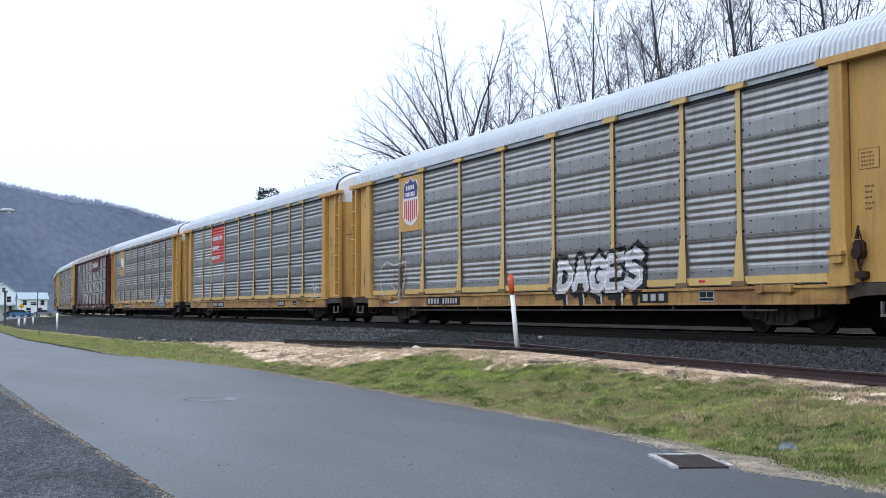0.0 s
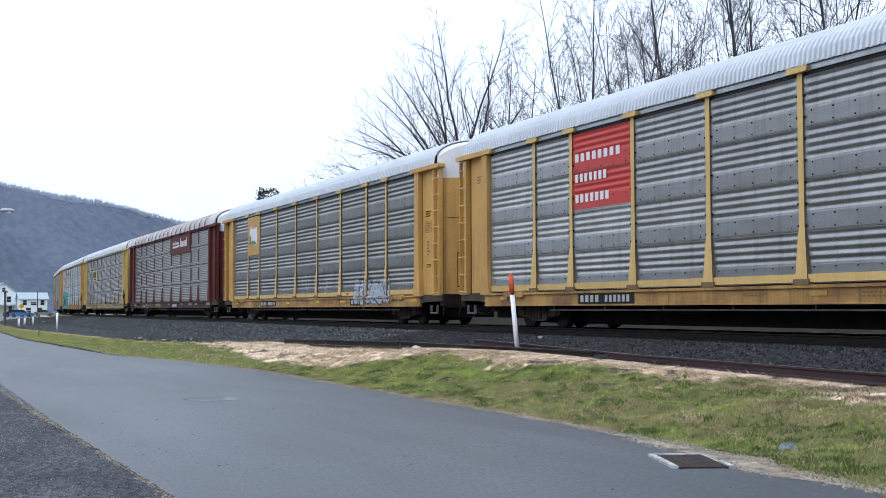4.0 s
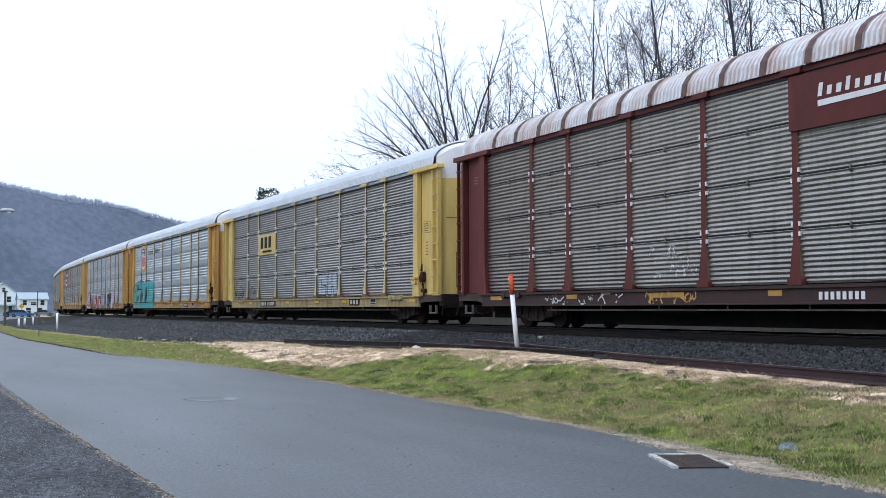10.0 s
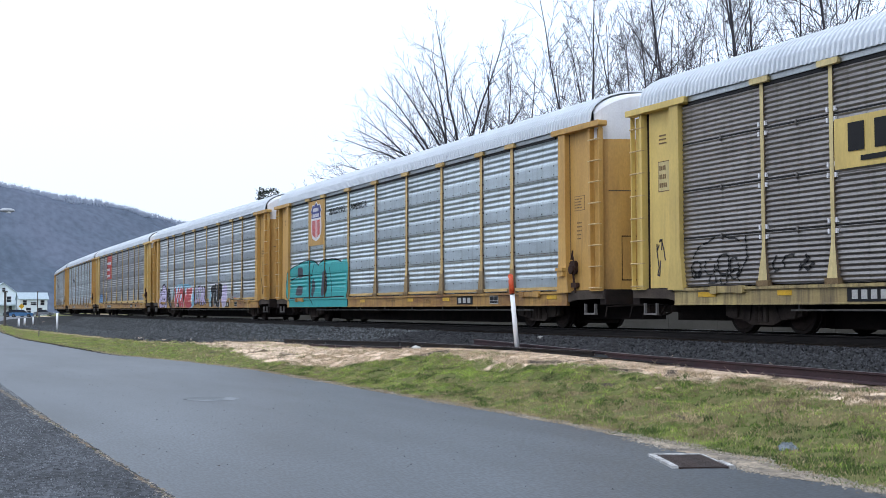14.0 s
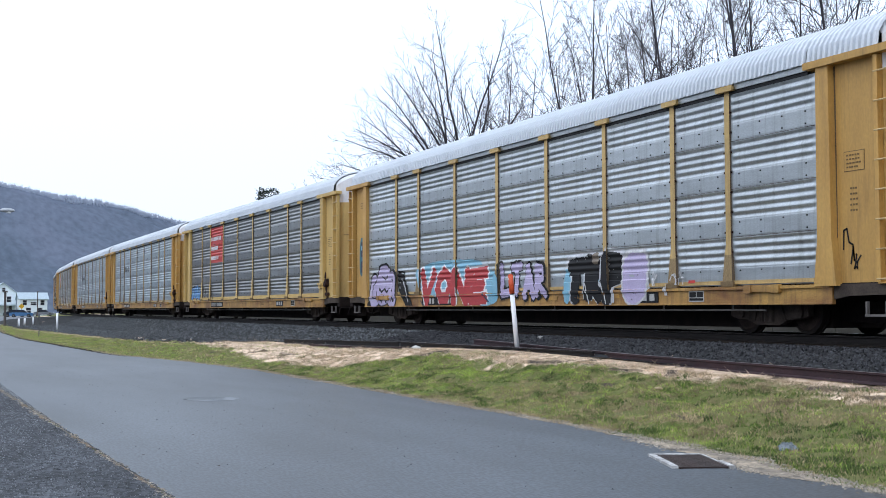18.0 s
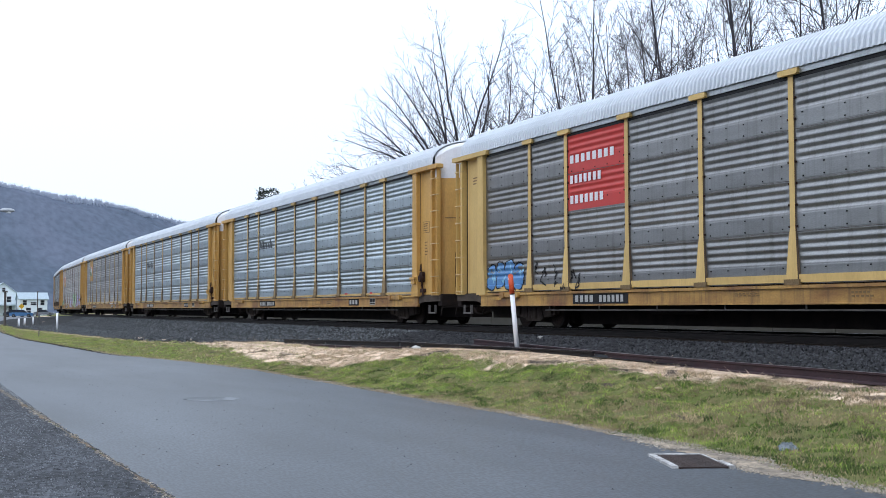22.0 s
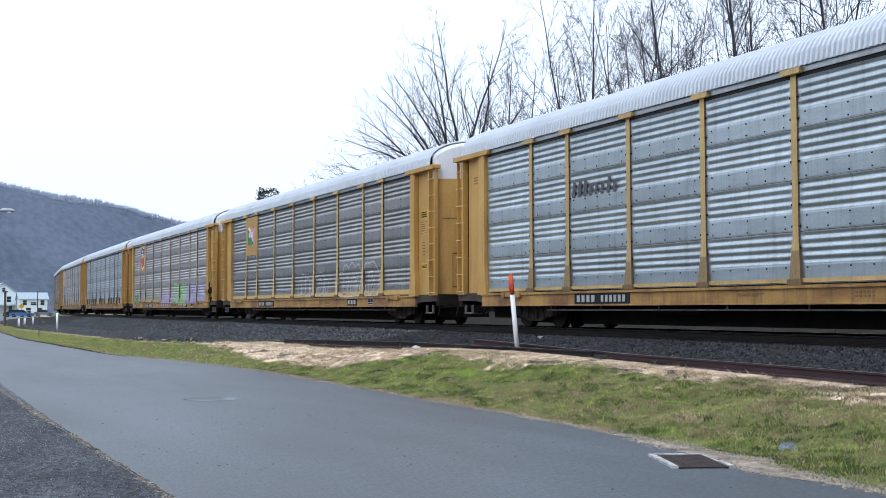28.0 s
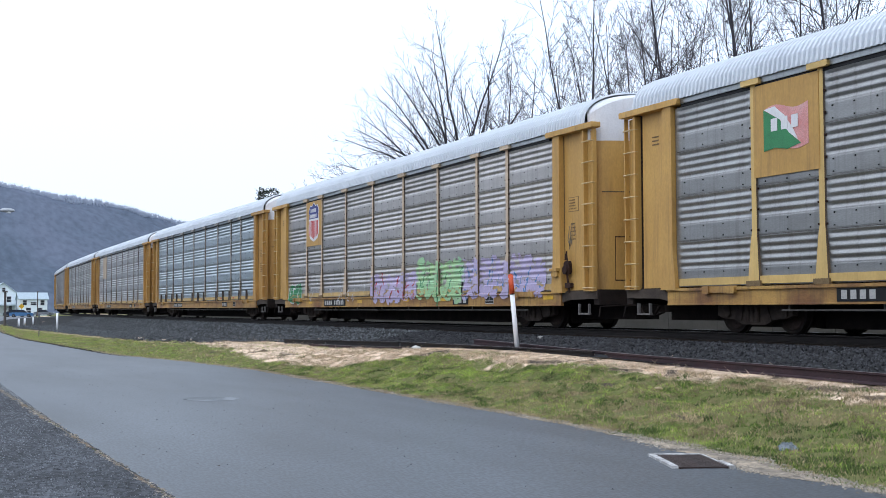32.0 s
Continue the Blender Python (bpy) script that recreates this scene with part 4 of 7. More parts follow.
def flat(car, name, outline, mat, y=FACE - 0.03, label="", thick=0.006):
    s = Shape()
    s.prism(outline, y - thick, y)
    return part(name, s.mesh(name, [mat]), car, label)


def rect(x0, x1, z0, z1):
    return [(x0, z0), (x1, z0), (x1, z1), (x0, z1)]


def bars(car, x0, x1, z0, z1, mat, y, count=1, seed=1, gap=0.35, marks=0):
    """Plain bars in place of lettering; marks: how many short blocks a line is broken into."""
    rnd = random.Random(seed)
    h = (z1 - z0) / (count + (count - 1) * gap)
    for i in range(count):
        z = z1 - h - i * h * (1 + gap)
        w = (x1 - x0) * (rnd.uniform(0.75, 1.0) if count > 1 else 1.0)
        n = marks or 1
        p = w / n
        wide = round(p * (0.62 if marks else 1.0), 2)
        bar = simple(("lettering", wide, round(h, 3), mat.name), [mat], lambda s: s.box(0, max(wide, 0.01), -0.006, 0, 0, h))
        for k in range(n):
            part("lettering", bar, car).location = (x0 + k * p, y, z)


def slanted(car, x0, x1, z0, z1, mat, y, marks, seed, slant=0.18, tall=1):
    """Leaning plain bars of uneven height in place of a painted script."""
    rnd = random.Random(seed)
    p = (x1 - x0) / marks
    for k in range(marks):
        top = z1 if k < tall or rnd.random() < 0.2 else z0 + (z1 - z0) * 0.66
        w, a, d = p * rnd.uniform(0.42, 0.62), x0 + k * p, slant * (top - z0)
        flat(car, "lettering", [(a, z0), (a + w, z0), (a + w + d, top), (a + d, top)], mat, y)


def emblem_plate(car, paint, shield):
    """A plate between two posts that carries a shield or a flag."""
    flat(car, "emblem_plate", rect(-8.8, -6.97, 3.02, 4.80), paint, FACE - 0.012, "painted emblem plate", 0.02)
    x, y = -7.86, FACE - 0.034
    if shield:
        half = [(0.0, 3.22), (0.2, 3.27), (0.42, 3.34), (0.56, 3.52), (0.60, 3.75), (0.56, 4.10), (0.52, 4.25), (0.60, 4.40), (0.42, 4.62), (0.22, 4.58), (0.0, 4.72)]
        ring = [(x + a, z) for a, z in half] + [(x - a, z) for a, z in half[-2:0:-1]]
        grown = [(x + (a - x) * 1.08, 3.95 + (z - 3.95) * 1.05) for a, z in ring]
        flat(car, "emblem", grown, WHITE, y, "shield emblem of blue, red and white")
        top = [(a, max(z, 4.05)) for a, z in ring if z > 3.8]
        flat(car, "emblem_field", top, BLUE, y - 0.007)
        for i in range(7):
            cx = x - 0.48 + i * 0.16
            flat(car, "emblem_stripe", rect(cx - 0.046, cx + 0.046, 3.34 + 0.10 * abs(i - 3) / 2 - 0.04, 4.02), RED, y - 0.007)
        bars(car, x - 0.36, x + 0.36, 4.36, 4.50, WHITE, y - 0.014, marks=5)
        bars(car, x - 0.40, x + 0.40, 4.14, 4.28, WHITE, y - 0.014, marks=7)
    else:
        wave = [(-0.62 + 0.062 * i, 0.06 * math.sin(i * 0.32)) for i in range(21)]
        ring = [(x + a, 3.52 + d) for a, d in wave] + [(x + a, 4.30 + d) for a, d in wave[::-1]]
        flat(car, "emblem", ring, PINK if car is tf10 else WHITE, y, "waving flag emblem of green, white and red")
        flat(car, "emblem_field", [(x - 0.62, 4.30), (x - 0.62, 3.50), (x - 0.30, 3.54), (x + 0.05, 3.48), (x + 0.42, 3.55), (x + 0.10, 3.78), (x - 0.16, 4.06)] if car is tf10 else [(x - 0.62, 4.02), (x - 0.62, 3.52), (x - 0.2, 3.57), (x + 0.2, 3.49), (x + 0.56, 3.52), (x + 0.3, 3.66), (x - 0.1, 3.68), (x - 0.34, 3.84)], GREEN, y - 0.007)
        if car is tf10:
            flat(car, "emblem_field", [(x - 0.60, 4.30), (x - 0.15, 4.06), (x + 0.10, 3.78), (x + 0.34, 3.62), (x + 0.20, 3.86), (x - 0.02, 4.12), (x - 0.3, 4.33)], WHITE, y - 0.008)
            bars(car, x - 0.40, x + 0.46, 3.86, 4.10, WHITE, y - 0.014, marks=3)
        else:
            flat(car, "emblem_field", [(x - 0.55, 4.28), (x - 0.1, 4.36), (x + 0.6, 4.27), (x + 0.2, 4.24), (x - 0.2, 4.27)], PINK, y - 0.008)
            flat(car, "emblem_field", [(x - 0.45, 4.02), (x - 0.02, 4.04), (x - 0.02, 3.94), (x - 0.18, 3.93), (x - 0.18, 3.66), (x - 0.3, 3.66), (x - 0.3, 3.93), (x - 0.45, 3.92)], WHITE, y - 0.014)


def sill_marks(car, seed, plate=(-6.6, -4.15), name_plate=5.32):
    """Black plates with bars for the car's marks, and yellow reflectors, along the side sill."""
    y = FACE - 0.026
    if plate:
        flat(car, "mark_plate", rect(plate[0], plate[1], 0.62, 0.86), BLACK, y, "black plate with white marks")
        m = (plate[0] + plate[1]) / 2
        bars(car, plate[0] + 0.12, m - 0.2, 0.665, 0.825, MARK, y - 0.007, marks=4)
        bars(car, m + 0.0, plate[1] - 0.12, 0.665, 0.825, MARK, y - 0.007, marks=6)
    if name_plate:
        flat(car, "mark_plate", rect(name_plate, name_plate + 1.07, 0.63, 0.865), BLACK, y, "black plate with white marks")
        bars(car, name_plate + 0.12, name_plate + 1.05, 0.675, 0.825, MARK, y - 0.007, marks=3)
        flat(car, "data_plate", rect(7.5, 8.02, 0.64, 0.87), MARK, y, "white plate with black data fields")
        for x0, x1, z0, z1 in ((7.53, 7.75, 0.735, 0.845), (7.78, 7.99, 0.735, 0.845), (7.53, 7.99, 0.665, 0.715)):
            flat(car, "data_field", rect(x0, x1, z0, z1), BLACK, y - 0.006)
        bars(car, -0.3, 0.55, 0.74, 0.80, STENCIL, y, 2, seed + 5, 0.9, 6)
        bars(car, 2.9, 3.5, 0.70, 0.80, STENCIL, y, 2, seed + 6, 0.9, 5)
    rnd = random.Random(seed)
    bright = car in (tf2, cs4, up5, up11)
    for x, w in ((-10.9, 0.6), (-8.5, 0.4), (-2.6, 0.45), (1.6, 0.45), (4.4, 0.5), (10.9, 0.5)):
        x += rnd.uniform(-0.25, 0.15)
        z = rnd.uniform(0.71, 0.75)
        if bright or rnd.random() < 0.45:
            flat(car, "reflector", rect(x, x + w, z, z + 0.10), REFLECT if bright else OLD_REFLECT, y - 0.003)
    if seed % 2:
        for x in (4.9, 5.15, 7.5):
            flat(car, "red_mark", rect(x, x + (0.22 if x != 5.15 else 0.05), 1.03, 1.09), RED, FACE - 0.031, "", 0.004)


STENCIL_GREY = material("faded_grey_letters", (0.05, 0.055, 0.065), 0.7, 0, (0.10, 0.105, 0.115), 5, 0.8)
STENCIL = material("faded_stencil", (0.22, 0.135, 0.055), 0.7, 0, None, 5, 0.6)
OLD_REFLECT = material("faded_reflector", (0.55, 0.30, 0.05), 0.5, 0, (0.30, 0.16, 0.05), 4, 0.7)
REFLECT = material("yellow_reflector", (0.72, 0.42, 0.02), 0.4, 0, None, 5, 0.6)


def end_marks(car, seed, brake=False, signs=()):
    """Stencils, label frames and the hand brake on the plain end panels."""
    rnd = random.Random(seed)
    y = FACE + 0.058
    x = CORNER + 0.5
    flat(car, "stencil_frame", rect(x + 0.06, x + 0.56, 2.90, 3.26), STENCIL, y, "small stencilled data box", 0.004)
    flat(car, "stencil_field", rect(x + 0.075, x + 0.545, 2.915, 3.245), car_paint(car), y - 0.005, "", 0.003)
    bars(car, x + 0.13, x + 0.5, 2.96, 3.2, STENCIL, y - 0.009, 4, seed, 1.4, 5)
    bars(car, x + 0.2, x + 0.44, 2.2, 2.62, STENCIL, y, 5, seed + 1, 1.8, 3)
    bars(car, -13.0 + 0.62, -12.1, 4.1, 4.3, STENCIL, y, 3, seed + 2, 1.6)
    for x0, z0, w, h in signs:
        flat(car, "warning_label", rect(x0, x0 + w, z0, z0 + h), REFLECT, y, "yellow warning label", 0.005)
        bars(car, x0 + 0.05, x0 + w - 0.05, z0 + 0.05, z0 + h - 0.05, BLACK, y - 0.006, 3, seed + 3, 0.8)
    if brake:
        s = Shape()
        x = CORNER + 0.62
        s.box(x - 0.12, x + 0.09, FACE - 0.06, FACE + 0.08, 1.36, 1.68, 0, 0.06)
        s.tube((x, FACE - 0.11, 1.46), (x, FACE + 0.05, 1.46), 0.11, n=16)
        s.tube((x - 0.02, FACE - 0.05, 1.7), (x + 0.02, FACE - 0.05, 1.93), 0.045, 0.02, n=6)
        s.tube((x + 0.05, FACE - 0.08, 1.88), (x + 0.20, FACE - 0.09, 1.5), 0.016, n=5)
        s.tube((x + 0.20, FACE - 0.09, 1.5), (x + 0.10, FACE - 0.08, 1.22), 0.016, n=5)
        s.tube((x - 0.05, FACE, 1.36), (x + 0.06, FACE, 0.9), 0.028, n=5)
        s.box(x - 0.1, x + 0.16, FACE - 0.04, FACE + 0.08, 1.02, 1.14, 0, 0.02)
        led = Shape()
        led.box(CORNER, CORNER + 0.36, FACE - 0.19, FACE - 0.05, 1.44, 1.51)
        led.box(CORNER + 0.04, CORNER + 0.33, FACE - 0.16, FACE - 0.05, 1.30, 1.44, 0, 0.02)
        part("step_bracket", led.mesh("step_bracket", [car_paint(car)]), car, "ledge on the corner post below the brake")
        part("hand_brake", s.mesh("hand_brake", [RUST]), car, "rusty hand brake gear")


def car_paint(car):
    return next(c for c in car.children if c.name.startswith("top_beam")).data.materials[0]


GREY, LIGHT, WORN, WARM = (0.92, 0.955, 0.99), (0.87, 0.96, 1.02), (0.70, 0.645, 0.62), (0.84, 0.81, 0.77)
lead = autorack("yellow autorack car with weathered galvanized panels", tone=GREY)
up0 = autorack("yellow autorack car with shield emblem and white graffiti", tone=(0.66, 0.64, 0.63), strip_mat=TAN, post_paint=TAN)
cp1 = autorack("yellow autorack car with a red sign panel", tone=(0.58, 0.575, 0.575), rear=(0.74, 0.735, 0.73), red_bay=2, strip_mat=TAN, post_paint=TAN)
tf2 = autorack("yellow autorack car with green and red flag emblem", tone=(0.52, 0.495, 0.475), strip_mat=TAN, post_paint=TAN)
sp3 = autorack("rusty oxide-red autorack car with white-marked sign", BROWN, "even", (0.60, 0.565, 0.535), RUSTY_ROOF, BROWN_SILL, rear=(0.40, 0.35, 0.315), broad=True)
cs4 = autorack("pale yellow autorack car with grimy brown-grey panels", CREAM, "even", (0.62, 0.57, 0.55), rear=(0.48, 0.435, 0.42))
up5 = autorack("yellow autorack car with turquoise graffiti and shield emblem", tone=(0.98, 1.06, 1.11), broad=True)
vo6 = autorack("yellow autorack car with a row of colourful graffiti", tone=GREY, broad=True)
cp7 = autorack("sun-bleached yellow autorack car with a red sign panel", TAN, tone=(0.58, 0.57, 0.57), rear=(0.46, 0.435, 0.425), red_bay=2, strip_mat=TAN)
fe8 = autorack("yellow autorack car with light panels and dark script", tone=LIGHT, broad=True)
fe9 = autorack("yellow autorack car with clean light galvanized panels", tone=LIGHT, broad=True)
tf10 = autorack("yellow autorack car with flag emblem and white graffiti", tone=(0.63, 0.61, 0.60), strip_mat=TAN, post_paint=TAN)
up11 = autorack("yellow autorack car with multicoloured graffiti along the base", tone=(0.92, 0.84, 0.80), post_paint=FADED_POST)
pl12 = autorack("orange-yellow autorack car with light grey panels", AMBER, tone=LIGHT, post_paint=GREY_POST)
cs13 = autorack("amber-ended autorack car with worn grey panels", AMBER, tone=(0.92, 0.88, 0.86), post_paint=GREY_POST)
pl14 = autorack("amber-ended autorack car with plain brownish panels", AMBER, tone=WARM, post_paint=GREY_POST)
ye15 = autorack("rusty brown-grey autorack car far back in the train", AMBER, tone=WORN, post_paint=GREY_POST)
br16 = autorack("rust-stained grey autorack car at the back of the train", AMBER, tone=WORN, post_paint=GREY_POST)
ye17 = autorack("yellow autorack car last in the train", tone=GREY)

# dark stubs imitate the shaded lower flares of the posts
for x in POSTS + [-10.2, -5.6, 0.0, 5.6, 10.2]:
    part("stake", simple("stake", [END_SILL], lambda s: s.prism([(-0.08, 0.95), (0.08, 0.95), (0.04, 1.42), (-0.04, 1.42)], FACE - 0.10, FACE - 0.02)), pl12, "short dark stub standing for a post's shaded lower flare").location.x = x
flat(cs13, "sign_plate", rect(-8.8, -6.97, 3.0, 4.75), FADED_POST, FACE - 0.012, "faded pinkish sign plate", 0.02)
for x, w in ((-11.2, 0.7), (-7.0, 0.5), (-3.4, 1.3), (0.6, 0.4), (4.3, 0.5), (6.4, 0.9), (8.1, 0.6), (10.9, 0.8)):
    flat(sp3, "reflector", rect(x, x + w, 0.74, 0.85), OLD_REFLECT, FACE - 0.024)
for i, car in enumerate(CARS):
    if car is not sp3:
        sill_marks(car, i)
    end_marks(car, 20 + i, car in (up0, cs4, up5, cp7, fe8, fe9, up11), [(12.05, 3.35, 0.55, 0.28), (12.1, 1.75, 0.5, 0.2)] if car in (lead, tf2, tf10) else [])
for car in (up0, up5, up11):
    emblem_plate(car, YELLOW, True)
for car in (tf2, tf10):
    emblem_plate(car, YELLOW, False)
for car in (cp1, cp7):
    for k in range(3):
        bars(car, -6.72, -6.72 + (2.1, 1.5, 1.6)[k], 4.08 - 0.50 * k, 4.28 - 0.50 * k, WHITE, FACE - 0.008, marks=(8, 7, 7)[k])
bars(cs4, -6.5, -4.6, 3.24, 3.74, BLACK, FACE - 0.04, marks=3)
flat(cs4, "sign_plate", rect(-6.85, -4.3, 2.95, 3.85), CREAM, FACE - 0.012, "pale yellow sign plate", 0.02)
bars(cs4, -6.2, -4.75, 3.05, 3.14, BLACK, FACE - 0.04)
flat(sp3, "sign_plate", rect(1.3, 6.95, 3.78, 4.80), BROWN, FACE - 0.012, "oxide-red sign plate", 0.05)
slanted(sp3, 2.1, 3.95, 4.32, 4.56, WHITE, FACE - 0.068, 8, 3)
flat(sp3, "sign_swoosh", [(2.1, 4.14), (3.5, 4.16), (4.3, 4.22), (4.0, 4.27), (2.1, 4.25)], WHITE, FACE - 0.068)
slanted(sp3, 4.25, 6.2, 4.14, 4.64, WHITE, FACE - 0.068, 7, 5)
bars(sp3, 2.0, 3.2, 0.66, 0.80, WHITE, FACE - 0.03, marks=8)
for car in (fe8, fe9):
    slanted(car, -6.72, -4.6, 3.22, 3.60, STENCIL_GREY, FACE - 0.008, 8, 7)
for words, x, w in (("BUILDING", -6.35, 1.75), ("AMERICA", -4.0, 1.7)):
    sprayed(up5, "grouped", [("black", text_shape(words, x, 4.12, w, 0.25, 0.01))], "black painted slogan", 0.016)

# graffiti
sprayed(up0, "grouped", [("black", spray_word("DAGES", 1.45, 5.55, 0.72, 2.02, 0.46, 0.2) + sum([stroke([(x, 1.0), (x + 0.03, 0.6 + d)], 0.2) for x, d in ((2.0, 0.05), (2.75, 0.0), (3.55, 0.08), (4.4, 0.0), (5.1, 0.05))], [])),
                         ("silver", spray_word("DAGES", 1.58, 5.42, 0.86, 1.90, 0.25, 0.2)),
                         ("white", spray_word("DAGES", 1.64, 5.36, 0.94, 1.84, 0.05, 0.2)),
                         ("haze", sum([stroke([(x, 0.85), (x + 0.02, 0.62)], 0.07) for x in (2.1, 2.9, 3.7, 4.6)], []))], "white and black sprayed letters", wear=0.08)
sprayed(up0, "grouped", [("brownish", lump(-8.6, 1.5, 0.3, 0.7, 3)), ("haze", stroke([(-10.7, 1.85), (-10.0, 2.1), (-9.4, 1.95), (-8.3, 2.05), (-8.6, 1.2), (-8.9, 0.75), (-9.6, 0.7), (-10.3, 1.0), (-10.6, 1.3), (-10.7, 1.85)], 0.055) + stroke([(-10.4, 1.5), (-9.9, 1.6), (-9.9, 0.9)], 0.04) + stroke([(-9.5, 1.8), (-9.6, 1.3), (-9.2, 1.1)], 0.04))], "thin white sprayed outline")
sprayed(tf2, "grouped", tag_letters(5.7, 9.2, 0.65, 1.6, 6, "frost", "purple_black", 5) + [("haze", scribble(1.4, 2.7, 1.0, 1.6, 3, 8))], "worn whitish sprayed letters with black outlines", wear=0.3)
sprayed(sp3, "even", [("haze", scribble(-8.2, -4.4, 0.62, 0.85, 9, 33)), ("yellow", scribble(-3.6, -1.65, 0.62, 0.85, 9, 34))], "yellow and whitish scrawl along the sill", wear=0.34)
sprayed(sp3, "even", [("haze", rings(-2.9, 1.45, 0.32, 0.2, 3, 0.03) + rings(-2.2, 1.5, 0.22, 0.2, 4, 0.03) + scribble(-3.5, -1.7, 1.2, 1.85, 6, 35))], "faint white sprayed scrawl", wear=0.36)
sprayed(cs4, "even", [("black", sum([rings(x, z, rx_, rz_, k, 0.035) for k, (x, z, rx_, rz_) in enumerate([(-11.0, 1.3, 0.16, 0.16), (-10.55, 1.35, 0.16, 0.15), (-10.1, 1.4, 0.18, 0.2), (-9.75, 1.3, 0.14, 0.2), (-10.1, 1.08, 0.1, 0.09)])], []) + scallop([(-11.1, 1.55), (-10.6, 1.85), (-9.9, 1.9), (-9.5, 1.75)], 0.03, 0.15) + stroke([(-9.4, 1.95), (-9.35, 1.5), (-9.6, 1.15)], 0.03) + scribble(-11.2, -9.6, 1.02, 1.3, 3, 11) + scribble(-8.6, -7.2, 1.2, 1.5, 4, 13)), ("frost", lump(2.15, 1.45, 0.55, 0.42, 3, 6) + lump(3.35, 1.45, 0.55, 0.42, 4, 6)), ("black", stroke([(2.55, 1.85), (1.75, 1.85), (1.65, 1.05), (2.55, 1.03), (2.6, 1.4), (2.2, 1.42)], 0.05) + stroke([(2.05, 1.65), (2.1, 1.25)], 0.07) + stroke([(2.85, 1.85), (2.8, 1.05), (3.2, 1.03), (3.25, 1.35), (3.5, 1.35), (3.5, 1.03), (3.9, 1.05), (3.85, 1.85)], 0.05) + stroke([(3.3, 1.85), (3.3, 1.55)], 0.07))], "faded black and pale blue sprayed marks", wear=0.15)
sprayed(up5, "grouped", [("black", lump(-9.6, 1.5, 2.15, 0.98, 2) + lump(-6.2, 1.45, 1.95, 0.95, 3)), ("turquoise", stroke([(-11.2, 0.85), (-4.4, 0.85)], 0.56) + lump(-9.6, 1.5, 2.1, 0.93, 2) + lump(-6.2, 1.45, 1.9, 0.90, 3) + lump(-4.6, 1.6, 0.5, 0.75, 6)),
                         ("purple_black", lump(-10.0, 2.0, 0.35, 0.22, 7) + lump(-10.1, 1.25, 0.45, 0.2, 8) + lump(-8.3, 1.35, 0.2, 0.35, 9) + lump(-6.9, 1.5, 0.28, 0.5, 10)),
                         ("black", stroke([(-11.4, 1.7), (-10.2, 1.85), (-8.5, 1.85), (-8.1, 2.4)], 0.05) + stroke([(-11.3, 0.95), (-7.0, 0.95), (-4.6, 0.98)], 0.05) + stroke([(-8.9, 2.45), (-8.7, 1.0), (-8.3, 0.7)], 0.05) + stroke([(-6.3, 2.1), (-6.0, 1.0)], 0.05))], "large turquoise sprayed letters", wear=0)
tri = lambda *p: [np.array(p)]
sprayed(vo6, "grouped", [
    ("black", tri((-11.5, 0.6), (-10.95, 0.6), (-10.9, 1.5)) + tri((-9.0, 1.55), (-7.95, 0.6), (-7.35, 0.6)) + tri((-9.0, 1.55), (-8.2, 1.62), (-7.35, 0.6)) + lump(-8.55, 1.55, 0.45, 0.22, 4) + lump(-10.75, 1.12, 0.52, 0.58, 5) + lump(-9.95, 1.32, 0.66, 0.72, 6) + lump(-9.2, 1.2, 0.46, 0.66, 7)),
    ("lilac", lump(-10.75, 1.1, 0.46, 0.52, 5) + lump(-9.95, 1.3, 0.60, 0.66, 6) + lump(-9.2, 1.18, 0.40, 0.60, 7)),
    ("black", stroke([(-10.6, 1.5), (-10.95, 1.3), (-10.9, 0.9), (-10.55, 0.85), (-10.55, 1.1)], 0.05) + stroke([(-10.35, 1.2), (-10.1, 1.08), (-9.85, 1.18), (-9.6, 1.06), (-9.45, 1.2)], 0.07) + stroke([(-10.3, 0.95), (-10.1, 0.72), (-9.9, 0.95), (-9.7, 0.72), (-9.5, 0.95)], 0.05)
     + stroke([(-10.1, 1.6), (-9.8, 1.5), (-9.6, 1.62)], 0.05) + stroke([(-9.25, 1.5), (-8.98, 1.4), (-9.2, 1.15), (-9.0, 0.95), (-9.3, 0.75)], 0.05) + lump(-9.05, 0.8, 0.06, 0.07, 9)),
    ("silver", stroke([(-8.35, 1.5), (-7.95, 1.1), (-7.75, 0.75)], 0.05) + stroke([(-11.1, 1.2), (-11.25, 0.8)], 0.05))], "lilac and black sprayed letters")
for name, cx, cz, rx_, rz_, mat in (("graffiti", -12.2, 2.35, 0.28, 0.72, SPRAY["teal"]), ("graffiti", -12.2, 2.62, 0.16, 0.28, SPRAY["deep_blue"]), ("graffiti", -12.2, 2.0, 0.15, 0.22, SPRAY["deep_blue"]), ("graffiti", -12.24, 2.68, 0.05, 0.09, SPRAY["sky"])):
    ring = [tuple(float(c) for c in t[1]) for t in lump(cx, cz, rx_, rz_, 12)]
    flat(vo6, name, ring, mat, FACE + 0.056 - (0.006 if rx_ < 0.2 else 0) - (0.006 if rx_ < 0.1 else 0), "dark teal sprayed figure")
